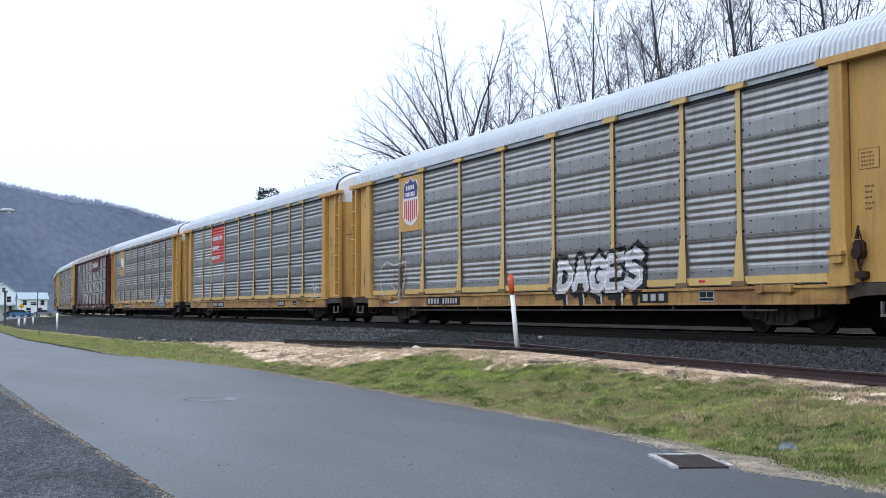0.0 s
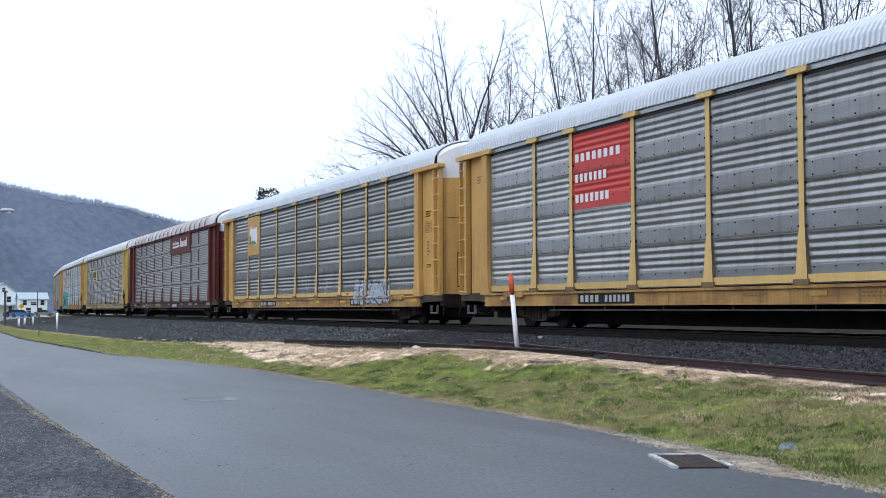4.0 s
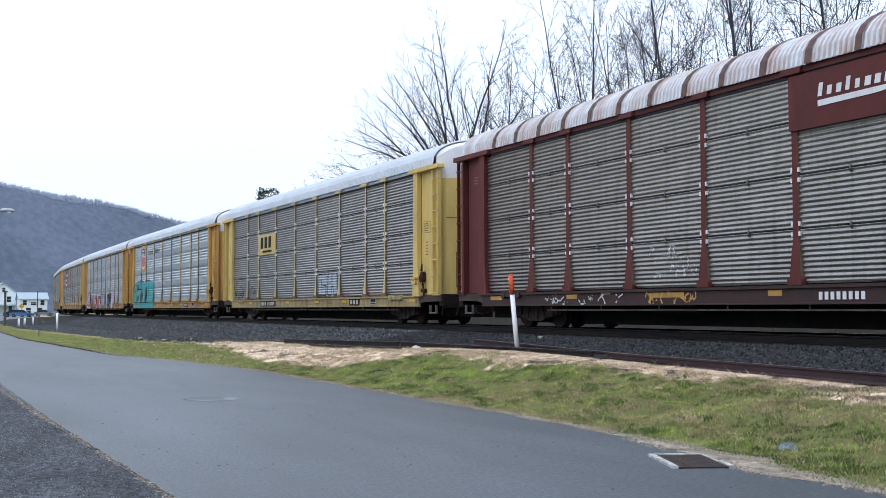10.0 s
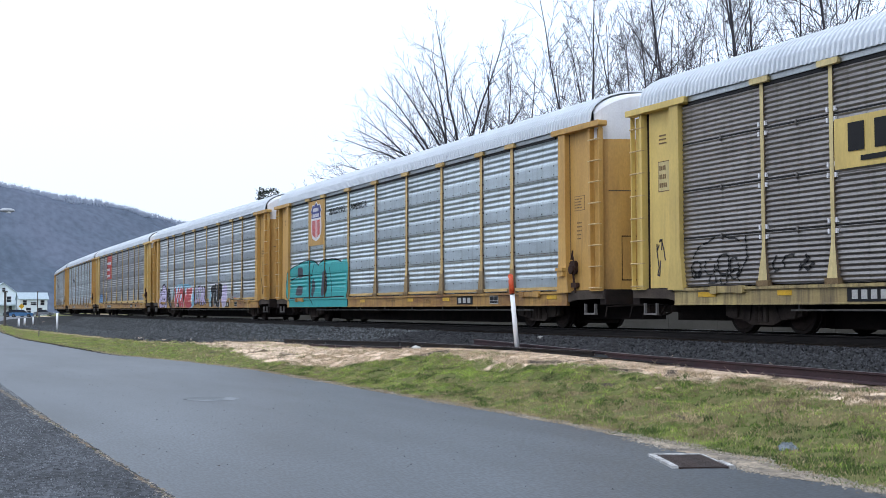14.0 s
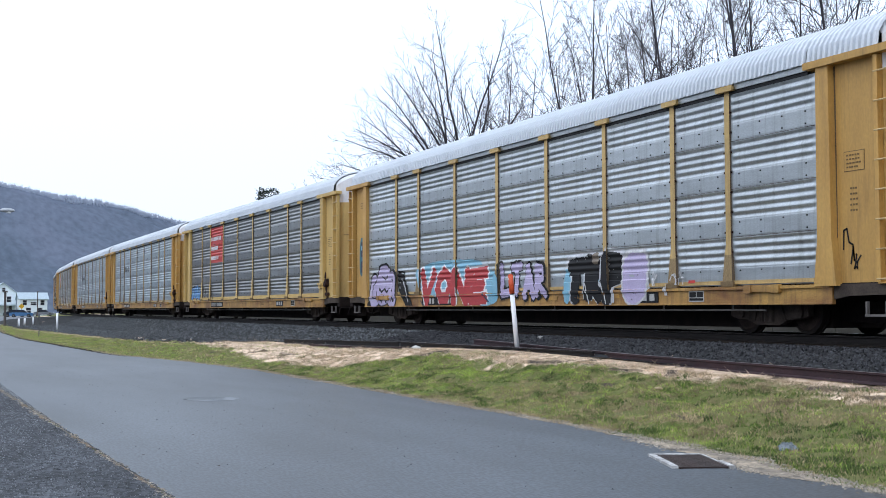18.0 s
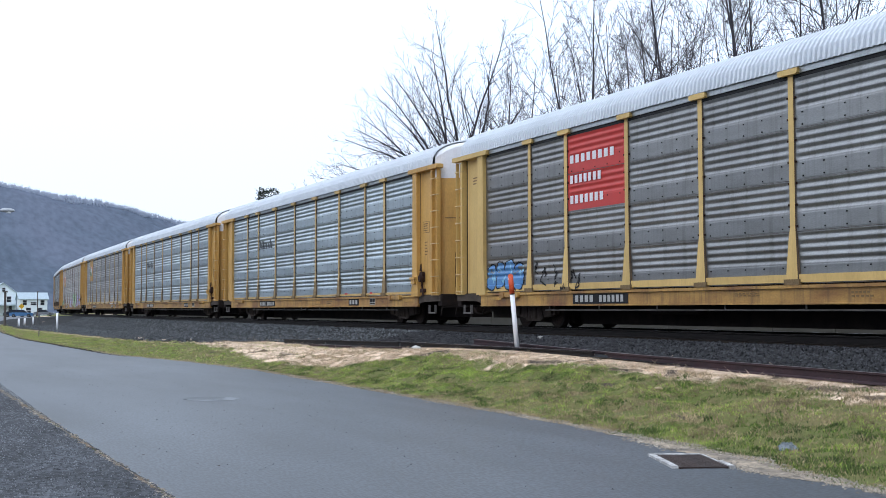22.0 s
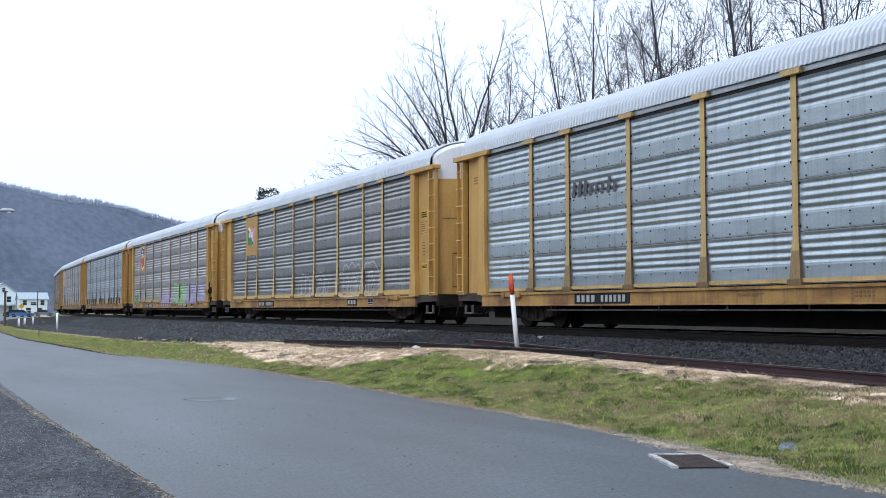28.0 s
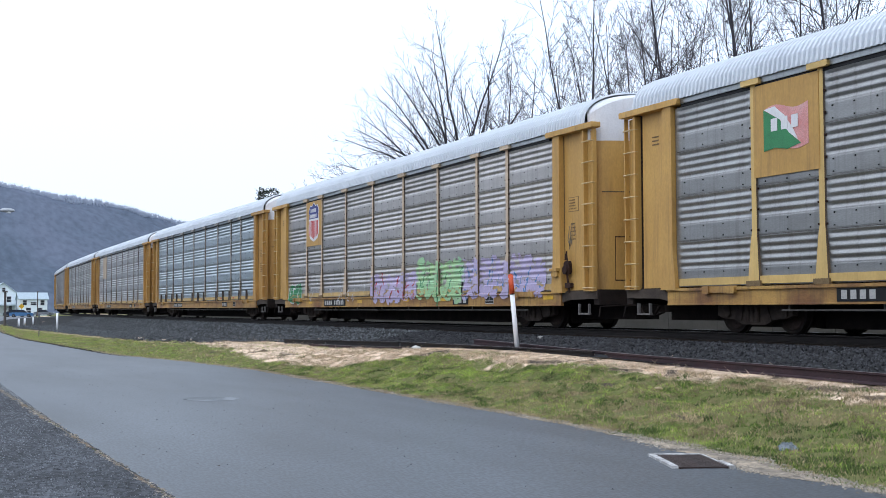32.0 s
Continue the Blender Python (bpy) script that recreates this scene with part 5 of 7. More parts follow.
sprayed(vo6, "grouped", [("sky", lump(-4.6, 1.45, 2.4, 0.55, 4) + lump(-2.0, 1.1, 0.7, 0.5, 5)), ("white", spray_word("VONE", -6.85, -1.95, 0.60, 1.80, 0.44)), ("crimson", spray_word("VONE", -6.78, -2.02, 0.60, 1.74, 0.34)),
                         ("deep_blue", stroke([(-2.3, 0.95), (-1.9, 0.7)], 0.06) + stroke([(-6.7, 0.75), (-6.5, 0.62)], 0.05))], "large red sprayed letters on pale blue", wear=0.01)
sprayed(vo6, "grouped", [("black", spray_word("LTAR", -1.25, 1.55, 0.72, 1.78, 0.32, 0.0, -0.1)), ("lilac", spray_word("LTAR", -1.17, 1.47, 0.78, 1.72, 0.22, 0.0, -0.1))], "pale violet sprayed letters")
sprayed(vo6, "grouped", [("silver", spray_word("TRP", 2.35, 5.0, 0.60, 1.95, 0.50, 0.15)), ("sky", lump(2.45, 1.05, 0.16, 0.42, 3) + lump(3.7, 1.2, 0.3, 0.2, 5)), ("black", spray_word("TRP", 2.45, 4.9, 0.60, 1.86, 0.40, 0.15)), ("brownish", lump(3.75, 1.7, 0.16, 0.14, 2)),
                         ("haze", stroke([(3.3, 1.1), (3.5, 0.62)], 0.04) + stroke([(4.1, 1.1), (4.25, 0.62)], 0.04))] + [("haze", lump(5.45, 1.25, 0.56, 0.66, 4)), ("lilac", lump(5.45, 1.22, 0.50, 0.58, 4)), ("haze", scribble(5.9, 7.6, 0.8, 1.3, 5, 12))], "black and silver sprayed letters")
sprayed(cp7, "grouped", tag_letters(-11.35, -9.2, 0.98, 1.78, 4, "azure", "black", 51, "sky"), "blue sprayed letters", wear=0.16)
sprayed(cp7, "grouped", [("black", scribble(-8.6, -6.0, 1.0, 1.7, 6, 14))], "thin black sprayed scrawl")
sprayed(tf10, "grouped", [("haze", scallop([(4.6, 0.98), (4.35, 1.45), (4.8, 1.85), (5.5, 1.95), (6.15, 2.0), (6.75, 1.8)], 0.055) + stroke([(4.6, 0.98), (5.4, 0.96), (6.7, 0.98), (6.85, 1.4), (6.7, 1.8)], 0.045) + scallop([(7.0, 1.9), (7.6, 2.1), (8.3, 1.95), (8.5, 1.4), (8.35, 0.98)], 0.055, 0.2) + stroke([(7.0, 1.9), (7.1, 1.2), (7.25, 0.97), (8.3, 0.97)], 0.045)
                         + rings(5.1, 1.4, 0.3, 0.3, 2, 0.04) + rings(6.0, 1.35, 0.35, 0.28, 3, 0.04) + rings(7.75, 1.45, 0.3, 0.4, 4, 0.04) + scribble(5.0, 8.0, 1.1, 1.8, 5, 15) + sum([rings(x, z, rx_, rz_, k, 0.045) for k, (x, z, rx_, rz_) in enumerate([(-0.45, 1.35, 0.22, 0.3), (0.0, 1.5, 0.3, 0.42), (0.55, 1.4, 0.28, 0.35), (1.0, 1.3, 0.22, 0.28), (1.75, 1.45, 0.28, 0.38), (2.3, 1.5, 0.3, 0.42), (2.85, 1.35, 0.28, 0.3)])], []) + scribble(-0.3, 1.1, 1.1, 1.7, 3, 16) + scribble(1.7, 3.0, 1.1, 1.7, 3, 18))], "thin white sprayed outlines")
sprayed(up11, "grouped", tag_letters(-11.2, -9.5, 0.7, 1.6, 2, "green", "haze", 60, "white") + [("haze", scribble(-9.0, -2.2, 0.8, 1.75, 9, 17))], "green and white sprayed marks", wear=0.27)
sprayed(up11, "grouped", tag_letters(-1.4, 2.6, 0.72, 1.7, 6, "lilac", "lilac", 61, "crimson"), "lilac and red sprayed letters", wear=0.27)
sprayed(up11, "grouped", tag_letters(2.5, 6.0, 0.74, 2.05, 5, "mint", "mint", 62, "green"), "pale green sprayed letters", wear=0.27)
sprayed(up11, "grouped", tag_letters(5.9, 10.9, 0.78, 1.95, 8, "lilac", "lilac", 63, "azure"), "pale blue sprayed letters", wear=0.27)


sprayed(cp1, "grouped", [("haze", sum([rings(x, z, rx_, rz_, k, 0.05) for k, (x, z, rx_, rz_) in enumerate([(10.2, 1.2, 0.3, 0.22), (10.35, 1.5, 0.22, 0.25), (10.6, 1.2, 0.25, 0.2)])], []))], "small white sprayed figure", wear=0.15)
sprayed(tf2, "grouped", [("haze", sum([rings(x, z, rx_, rz_, k, 0.04) for k, (x, z, rx_, rz_) in enumerate([(-0.2, 1.6, 0.3, 0.22), (-0.1, 1.35, 0.4, 0.3), (0.2, 1.5, 0.2, 0.2)])], [])), ("brownish", scribble(-5.8, -4.6, 1.3, 2.0, 3, 71) + scribble(1.6, 3.9, 1.3, 2.1, 3, 72))], "white sprayed rose and faint dark scrawl", wear=0.4)


def end_scrawl(car, e, z0, z1, mat, seed):
    """A thin scrawl on the plain end panel of a car."""
    g = Shape()
    x0, x1 = sorted((e * 11.95, e * 12.5))
    for t in scribble(x0, x1, z0, z1, 2, seed):
        g.add([(float(a), FACE + 0.053, float(b)) for a, b in t], [(0, 1, 2)])
    part("graffiti", g.mesh("graffiti", [mat]), car, "dark scrawl on the end panel")


flat(cs4, "stencil_frame", rect(-12.42, -11.98, 3.05, 3.72), STENCIL, FACE + 0.058, "small framed stencil plate", 0.004)
flat(cs4, "stencil_field", rect(-12.40, -12.0, 3.07, 3.70), CREAM_POST, FACE + 0.053, "", 0.003)
bars(cs4, -12.36, -12.04, 3.14, 3.62, STENCIL, FACE + 0.049, 3, 91, 0.9, 4)
end_scrawl(up0, -1, 1.3, 2.4, SPRAY["purple_black"], 81)
end_scrawl(vo6, 1, 1.2, 1.9, BLACK, 82)
end_scrawl(cs4, -1, 1.2, 2.0, SPRAY["purple_black"], 83)
end_scrawl(up11, 1, 1.9, 2.6, SPRAY["brownish"], 84)

# ---- track details ----
tie = simple("tie", [TIE], lambda s: s.box(-0.115, 0.115, -1.3, 1.3, -0.15, 0.03, 0, 0.015))
for k in range(150):
    x = 8.0 - 0.55 * k
    c, a = on_track(x)
    t = part("tie", tie, track)
    t.location, t.rotation_euler.z = (c.x, c.y, RAIL_TOP - 0.19), a


def stones(name, count, x0, x1, y0, y1, size, mat, label, seed, lift=0.0, base_of=None, keep_in=None):
    """A scatter of angular crushed stones lying on the ground."""
    rnd = np.random.RandomState(seed)
    x, y = rnd.uniform(x0, x1, count), rnd.uniform(y0, y1, count)
    if keep_in:
        fits = np.array([keep_in(p, q + bend(p)) for p, q in zip(x, y)])
        x, y = x[fits], y[fits]
        count = len(x)
    base = np.array([(1, 0, 0), (-1, 0, 0), (0, 1, 0), (0, -1, 0), (0, 0, 1), (0, 0, -1)], float)
    faces0 = np.array([(0, 2, 4), (2, 1, 4), (1, 3, 4), (3, 0, 4), (2, 0, 5), (1, 2, 5), (3, 1, 5), (0, 3, 5)])
    v = base[None] * rnd.uniform(0.55, 1.2, (count, 6, 1)) + rnd.uniform(-0.25, 0.25, (count, 6, 3))
    v *= (size * rnd.uniform(0.5, 1.25, count))[:, None, None]
    ang = rnd.uniform(0, 6.28, count)
    c, s = np.cos(ang)[:, None], np.sin(ang)[:, None]
    v[..., 0], v[..., 1] = v[..., 0] * c - v[..., 1] * s, v[..., 0] * s + v[..., 1] * c
    yy = y + np.array([bend(q) for q in x])
    z = np.array([(base_of or bed)(p, q) for p, q in zip(x, yy)]) + lift
    v += np.stack([x, yy, z], -1)[:, None]
    f = (faces0[None] + 6 * np.arange(count)[:, None, None]).reshape(-1, 3)
    return tagged(new(name, mesh_of(name, v.reshape(-1, 3).tolist(), f.tolist(), mat)), label, "stones", kind="stuff")


def island(mat, low, high):
    """Vary a material from piece to piece of a joined mesh."""
    n, l = mat.node_tree.nodes, mat.node_tree.links
    b = n["Principled BSDF"]
    src = b.inputs["Base Color"].links[0].from_socket
    g = n.new("ShaderNodeNewGeometry")
    r = n.new("ShaderNodeMapRange")
    r.inputs[3].default_value, r.inputs[4].default_value = low, high
    l.new(g.outputs["Random Per Island"], r.inputs[0])
    m = n.new("ShaderNodeMix")
    m.data_type, m.blend_type = "RGBA", "MULTIPLY"
    m.inputs[0].default_value = 1
    l.new(src, m.inputs[6])
    l.new(r.outputs[0], m.inputs[7])
    l.new(m.outputs[2], b.inputs["Base Color"])
    return mat


# the same ballast further off, lightened in colour for distance haze
FAR_STONE = island(material("haze_lightened_ballast", (0.122, 0.129, 0.135), 0.9, 0, (0.053, 0.057, 0.061), 6, 0.9, 0.3, 40, gloss=0.2), 0.3, 1.8)
island(STONE, 0.15, 2.1)
stones("ballast_stones", 34000, -34, 6, 12.75, 15.75, 0.031, STONE, "loose dark grey crushed ballast stones", 1)
stones("ballast_stones", 30000, -110, -34, 9.0, 15.75, 0.05, FAR_STONE, "loose dark grey crushed ballast stones", 2, keep_in=lambda p, q: q > toe(p))

PEBBLE = island(material("lot_grit", (0.20, 0.21, 0.225), 0.9, 0, (0.05, 0.053, 0.058), 6, 0.9, 0.3, 40), 0.3, 1.7)
stones("loose_grit", 60000, -30, -6, -3.5, 2.0, 0.0098, PEBBLE, "small loose stones worn out of the lot", 5, base_of=lambda p, q: 0.014)
stones("road_grit", 700, -40, -6, 2.2, 7.6, 0.008, PEBBLE, "a few small stones on the road", 6, base_of=lambda p, q: 0.002)

# ---- grass on the bank ----
LEAF = island(material("grass_blade", (0.49, 0.62, 0.125), 0.8, 0, (0.095, 0.155, 0.024), 2.0, 0.55, 0, 9), 0.5, 1.4)
LUSH = island(material("bright_grass_blade", (0.44, 0.46, 0.145), 0.8, 0, (0.22, 0.265, 0.075), 0.5, 0.6, 0, 9), 0.6, 1.4)
DRY = island(material("dry_grass_blade", (0.92, 0.74, 0.56), 0.85, 0, (0.58, 0.44, 0.31), 1.4, 0.5, 0, 9), 0.55, 1.25)
OLIVE = island(material("olive_grass_blade", (0.58, 0.45, 0.27), 0.8, 0, (0.21, 0.16, 0.09), 2.4, 0.55, 0, 9), 0.5, 1.4)
DEEP = island(material("deep_green_blade", (0.13, 0.20, 0.034), 0.8, 0, (0.035, 0.062, 0.012), 2.0, 0.5, 0, 9), 0.5, 1.4)


def grass(name, count, x0, x1, height, width, seed, label, mats):
    rnd = random.Random(seed)
    verts, faces, idx = [], [], []
    while len(faces) < count:
        x = rnd.uniform(x0, x1)
        e = ramp_of(x, EDGE)
        top = 12.75 + bend(x)
        y = rnd.uniform(e - 0.1, top)
        low = y > 12.15 + bend(x) and -42 < x
        if low and rnd.random() < 0.45:
            continue
        if (earth(x, y) > 0 and rnd.random() < 0.8) or y > toe(x) + 0.25:
            continue
        k = (y - e) / (top - e)
        patch = noise.noise((x * 0.3, y * 0.6, 3)) + 0.7 * noise.noise((x * 1.1, y * 1.7, 8)) + 0.6 * noise.noise((x * 2.8, y * 3.4, 21))
        rim = max(0.0, 1 - k / 0.06)
        tuft = noise.noise((x * 1.7, y * 2.1, 44)) + 0.4 * noise.noise((x * 5, y * 5, 46))
        if tuft < -0.26 and rnd.random() < 0.82:
            continue
        d = dead_grass(x, y)
        thin = ramp_of(x, [(-60, 0), (-20, 0.08), (-17.5, 0.34), (-13, 0.36), (-11, 0.2), (4, 0.2)])
        dry = 0.08 + thin + 0.42 * patch + 0.9 * rim + (0.75 if d > 0 else 0.25 * math.exp(d * 2.5))
        if -48 > x and k < 0.8:
            dry -= 0.12
        r = rnd.random()
        kind = 1 if 0.75 * dry > r else (2 if dry + 0.2 > r else 0)
        h = height * rnd.uniform(0.4, 1.3) * (1.15 if kind == 1 else 1.0) * (1.5 if tuft > 0.3 and kind != 1 else 1.0)
        mat_patch = noise.noise((x * 0.55, y * 0.8, 71)) + 0.5 * noise.noise((x * 1.9, y * 2.4, 73)) + ramp_of(x, [(-24, -0.3), (-17, 0.0), (-13, 0.2), (-9, 0.1)]) * (1.0 if k > 0.3 else 0.2)
        if mat_patch > 0.34 and kind == 0 and rnd.random() < 0.7:
            kind = 2
        if kind == 1 and (d < -0.25 or (x > -17 and rnd.random() < 0.6)):
            kind = 2
        if kind in (0, 2):
            clump = noise.noise((x * 0.9, y * 1.3, 61)) + 0.7 * noise.noise((x * 3.1, y * 3.7, 63)) + ramp_of(x, [(-14, 0.0), (-11, 0.35), (-8, 0.5)]) * (1.0 if y < 9.6 else 0.3)
            if clump > 0.22 and rnd.random() < 0.75:
                kind = 3
        if low:
            kind, h = (1 if rnd.random() < 0.9 else 2), h * 0.55
        a = rnd.uniform(0, 6.283)
        lean = rnd.uniform(0.2, 1.3) if kind != 1 else rnd.uniform(0.9, 2.6)
        if kind == 1 and d < -0.3:
            h *= 0.7
        z = ground_z(x, y)
        dx, dy = math.cos(a) * width, math.sin(a) * width
        b = rnd.uniform(0, 6.283)
        l = h / math.sqrt(1 + lean * lean)
        ex, ey, ez = math.cos(b) * l * lean, math.sin(b) * l * lean, l
        n = len(verts)
        verts += [(x - dx, y - dy, z - 0.01), (x + dx, y + dy, z - 0.01), (x + 0.55 * ex, y + 0.55 * ey, z + 0.65 * ez), (x + ex, y + ey, z + ez)]
        faces += [(n, n + 1, n + 2), (n + 1, n + 3, n + 2)]
        idx += [kind, kind]
    return tagged(new(name, mesh_of(name, verts, faces, mats, idx)), label, "grass", kind="stuff")


grass("grass", 700000, -32, 3, 0.042, 0.0055, 3, "short green and straw-coloured winter grass", [LEAF, DRY, OLIVE, DEEP])
grass("grass", 140000, -138, -32, 0.06, 0.011, 4, "short green and straw-coloured winter grass", [LUSH, DRY, OLIVE, LEAF])


def weeds(name, count, seed):
    """Dry stalks lying and standing along the crest of the bank."""
    rnd = random.Random(seed)
    s = Shape()
    for _ in range(count):
        x = rnd.uniform(-48, 3)
        if noise.noise((x * 0.8, 4.0, 2)) < -0.15:
            continue
        y = rnd.gauss(12.2, 0.35)
        z, a, l = ground_z(x, y), rnd.uniform(0, 6.28), rnd.uniform(0.04, 0.10)
        t = rnd.uniform(0.1, 1.0)
        s.tube((x, y, z), (x + math.cos(a) * l, y + math.sin(a) * l, z + l * t), 0.005, 0.002, n=3, caps=False)
    return tagged(new(name, s.mesh(name, [DRY])), "dry straw stalks along the bank's crest", "dry grass", kind="stuff")


weeds("dry_stalks", 2600, 6)

# ---- stored rails lying along the bank, marker posts ----
RUST_RED = material("dark_red_rust", (0.052, 0.021, 0.026), 0.75, 0.1, (0.020, 0.011, 0.014), 2.5, 0.9, 0.3, 40)


RAIL_HEAD = material("worn_rail_head", (0.17, 0.15, 0.155), 0.5, 0.3, (0.09, 0.07, 0.07), 1.2, 0.8, 0.2, 40)


def loose_rail(a, b, label):
    a, b = Vector(a), Vector(b)
    d = b - a
    s = Shape()
    n = d.length
    prof = [(-0.07, 0), (0.07, 0), (0.065, 0.02), (0.012, 0.035), (0.012, 0.12), (0.036, 0.135), (0.036, 0.165), (-0.036, 0.165), (-0.036, 0.135), (-0.012, 0.12), (-0.012, 0.035), (-0.065, 0.02)]
    k = len(prof)
    s.add([(0, y, z) for y, z in prof] + [(n, y, z) for y, z in prof], [tuple(range(k)), tuple(range(2 * k - 1, k - 1, -1))] + [(i, i + k, (i + 1) % k + k, (i + 1) % k) for i in range(k)])
    s.m[8] = 1
    ob = tagged(new("loose_rail", s.mesh("loose_rail", [RAIL if "dark rusty" in label else RUST_RED, RAIL_HEAD])), label, "rail", "rails stored beside the track")
    ob.location = a
    ob.rotation_euler = (0, -math.atan2(d.z, math.hypot(d.x, d.y)), math.atan2(d.y, d.x))
    return ob


loose_rail((-26.5, 12.80, 0.64), (-14.6, 12.66, 0.42), "rusty dark red rail lying on the bank")
loose_rail((-14.5, 12.66, 0.46), (6.0, 12.45, 0.40), "rusty dark red rail lying on the bank")
loose_rail((-20.0, 12.52, 0.53), (4.0, 12.22, 0.35), "second rusty rail lying beside the first")
loose_rail((-41.0, 12.42, 0.32), (-30.4, 12.42, 0.485), "dark rusty rail lying along the bank's crest")
loose_rail((-30.3, 12.44, 0.49), (-20.5, 12.5, 0.535), "dark rusty rail lying along the bank's crest")
loose_rail((-37.4, 12.18, 0.25), (-33.6, 12.2, 0.29), "short rusty rail lying in dead grass")
loose_rail((-33.3, 12.13, 0.28), (-29.6, 12.16, 0.37), "short rusty rail lying in dead grass")
joint = tagged(new("joint_bar"), "rusty bolted joint bar on a stored rail", "joint bar")
joint.location = (-14.55, 12.59, 0.44)
part("bar", simple("bar", [RUST_RED], lambda s: s.box(-0.3, 0.3, -0.02, 0.03, 0.03, 0.11, 0, 0.02)), joint)
for x in (-0.2, 0.0, 0.2):
    part("bolt", simple("bolt", [RUST], lambda s: s.tube((0, -0.05, 0.07), (0, 0, 0.07), 0.022, n=6)), joint).location.x = x


def marker(x, y, height, r, top, lean, label):
    ob = tagged(new("marker_post"), label, "marker post")
    ob.location, ob.rotation_euler = (x, y, ground_z(x, y) - 0.05), (radians(lean[0]), radians(lean[1]), 0)
    s = Shape()
    s.tube((0, 0, 0), (0, 0, height * (0.75 if top else 1.0)), r, n=14)
    part("post", s.mesh("post", [POST_WHITE], True), ob)
    if top:
        s = Shape()
        s.tube((0, 0, height * 0.75 + 0.0), (0, 0, height - 0.03), r * 1.12, n=14)
        s.tube((0, 0, height - 0.03), (0, 0, height), r * 1.12, r * 0.6, n=14)
        part("cap", s.mesh("cap", [ORANGE], True), ob, "orange plastic cap")
        s = Shape()
        s.tube((0, 0, height * 0.735), (0, 0, height * 0.75), r * 1.05, n=14)
        part("band", s.mesh("band", [BLACK], True), ob, "dark band")
        s = Shape()
        s.box(-0.03, 0.03, -r * 1.2, -r * 1.05, height * 0.93, height * 0.945)
        part("mark", s.mesh("mark", [WHITE]), ob)
    return ob


POST_WHITE = material("white_plastic", (0.90, 0.90, 0.92), 0.45, 0, (0.84, 0.84, 0.86), 3, 0.8, speck=0.06)
marker(-23.88, 12.60, 1.74, 0.053, True, (4.6, -2.0), "leaning white plastic marker post with an orange cap")
marker(-85.5, 9.95, 1.25, 0.07, False, (0, 0), "short white marker post beside the ballast")
marker(-113.0, 9.9, 0.75, 0.09, False, (0, 0), "short white post by the road bend")
marker(-113.0, 10.4, 0.75, 0.09, False, (0, 0), "short white post by the road bend")
marker(-118.0, 11.6, 0.75, 0.07, False, (0, 0), "short white post by the road bend")


def thin_pole(x, y, height, r, mat, label, kind="pole"):
    ob = tagged(new(kind), label, "pole")
    s = Shape()
    s.tube((0, 0, 0), (0, 0, height), r, r * 0.8, n=10)
    part("shaft", s.mesh("shaft", [mat]), ob)
    s = Shape()
    s.box(-r * 1.6, r * 1.6, -r * 1.6, r * 1.6, height - 0.12, height + 0.02)
    part("top", s.mesh("top", [mat]), ob)
    ob.location = (x, y, ground_z(x, y) - 0.05)
    return ob


WOOD = material("grey_weathered_wood", (0.12, 0.10, 0.09), 0.9, 0, (0.07, 0.06, 0.055), 3, 0.9, 0.3, 30, (3, 3, 0.4))
GALV = material("galvanized_pole", (0.14, 0.145, 0.155), 0.6, 0.4)
thin_pole(-119.0, 9.2, 3.3, 0.13, WOOD, "dark wooden pole beside the road bend")
thin_pole(-285.0, 28.9, 5.6, 0.14, WOOD, "wooden pole in front of a white house")
thin_pole(-72.0, 7.4, 1.3, 0.03, GALV, "thin grey metal stake in the grass")

# ---- street lamp ----
LAMP_GREY = material("lamp_housing", (0.42, 0.44, 0.47), 0.5, 0.3)
lamp = tagged(new("street_lamp"), "grey cobra-head street lamp on a long arm", "street lamp")
lamp.location = (-80.0, 1.2, 0.0)
s = Shape()
s.tube((0, 0, 0), (0, 0, 7.6), 0.11, 0.08, n=10)
part("pole", s.mesh("pole", [GALV]), lamp)
s = Shape()
pts = [(0, 0, 7.3), (0, 1.2, 7.7), (0, 2.6, 7.85), (0, 4.2, 7.78)]
for a, b in zip(pts, pts[1:]):
    s.tube(a, b, 0.05, n=8)
part("arm", s.mesh("arm", [GALV]), lamp)
bm = bmesh.new()
bmesh.ops.create_uvsphere(bm, u_segments=16, v_segments=10, radius=1.0)
for v in bm.verts:
    v.co = Vector((v.co.x * 0.19, v.co.y * 0.48 * (1.0 if v.co.y > 0 else 0.9), v.co.z * (0.17 if v.co.z > 0 else 0.12)))
me = bpy.data.meshes.new("head")
bm.to_mesh(me)
bm.free()
me.materials.append(GALV)
me.materials[0] = LAMP_GREY
hd = part("head", me, lamp)
hd.location = (0, 5.0, 7.72)
s = Shape()
s.tube((0, 0, -0.16), (0, 0, -0.06), 0.14, 0.16, n=12)
part("lens", s.mesh("lens", [WHITE]), lamp, "pale lamp lens").location = (0, 5.1, 7.72)

# ---- drain grate, manhole, debris ----
CURB = material("whitish_concrete", (0.62, 0.61, 0.60), 0.85, 0, (0.25, 0.24, 0.23), 5.0, 0.5, 0.6, 30)
drain = tagged(new("drain_grate"), "rusty iron drain grate in a pale concrete frame", "drain grate")
drain.location, drain.rotation_euler.z, drain.scale = (-10.13, 7.30, 0.012), radians(-20.7), (0.92, 0.90, 1.0)
IRON = material("rusty_iron", (0.055, 0.035, 0.03), 0.85, 0.2, (0.03, 0.022, 0.02), 4, 0.9, 0.3, 40)
s = Shape()
s.box(-0.60, 0.50, -0.34, -0.27, -0.05, 0.012, 0)
s.box(-0.60, -0.54, -0.27, 0.27, -0.05, 0.012, 0)
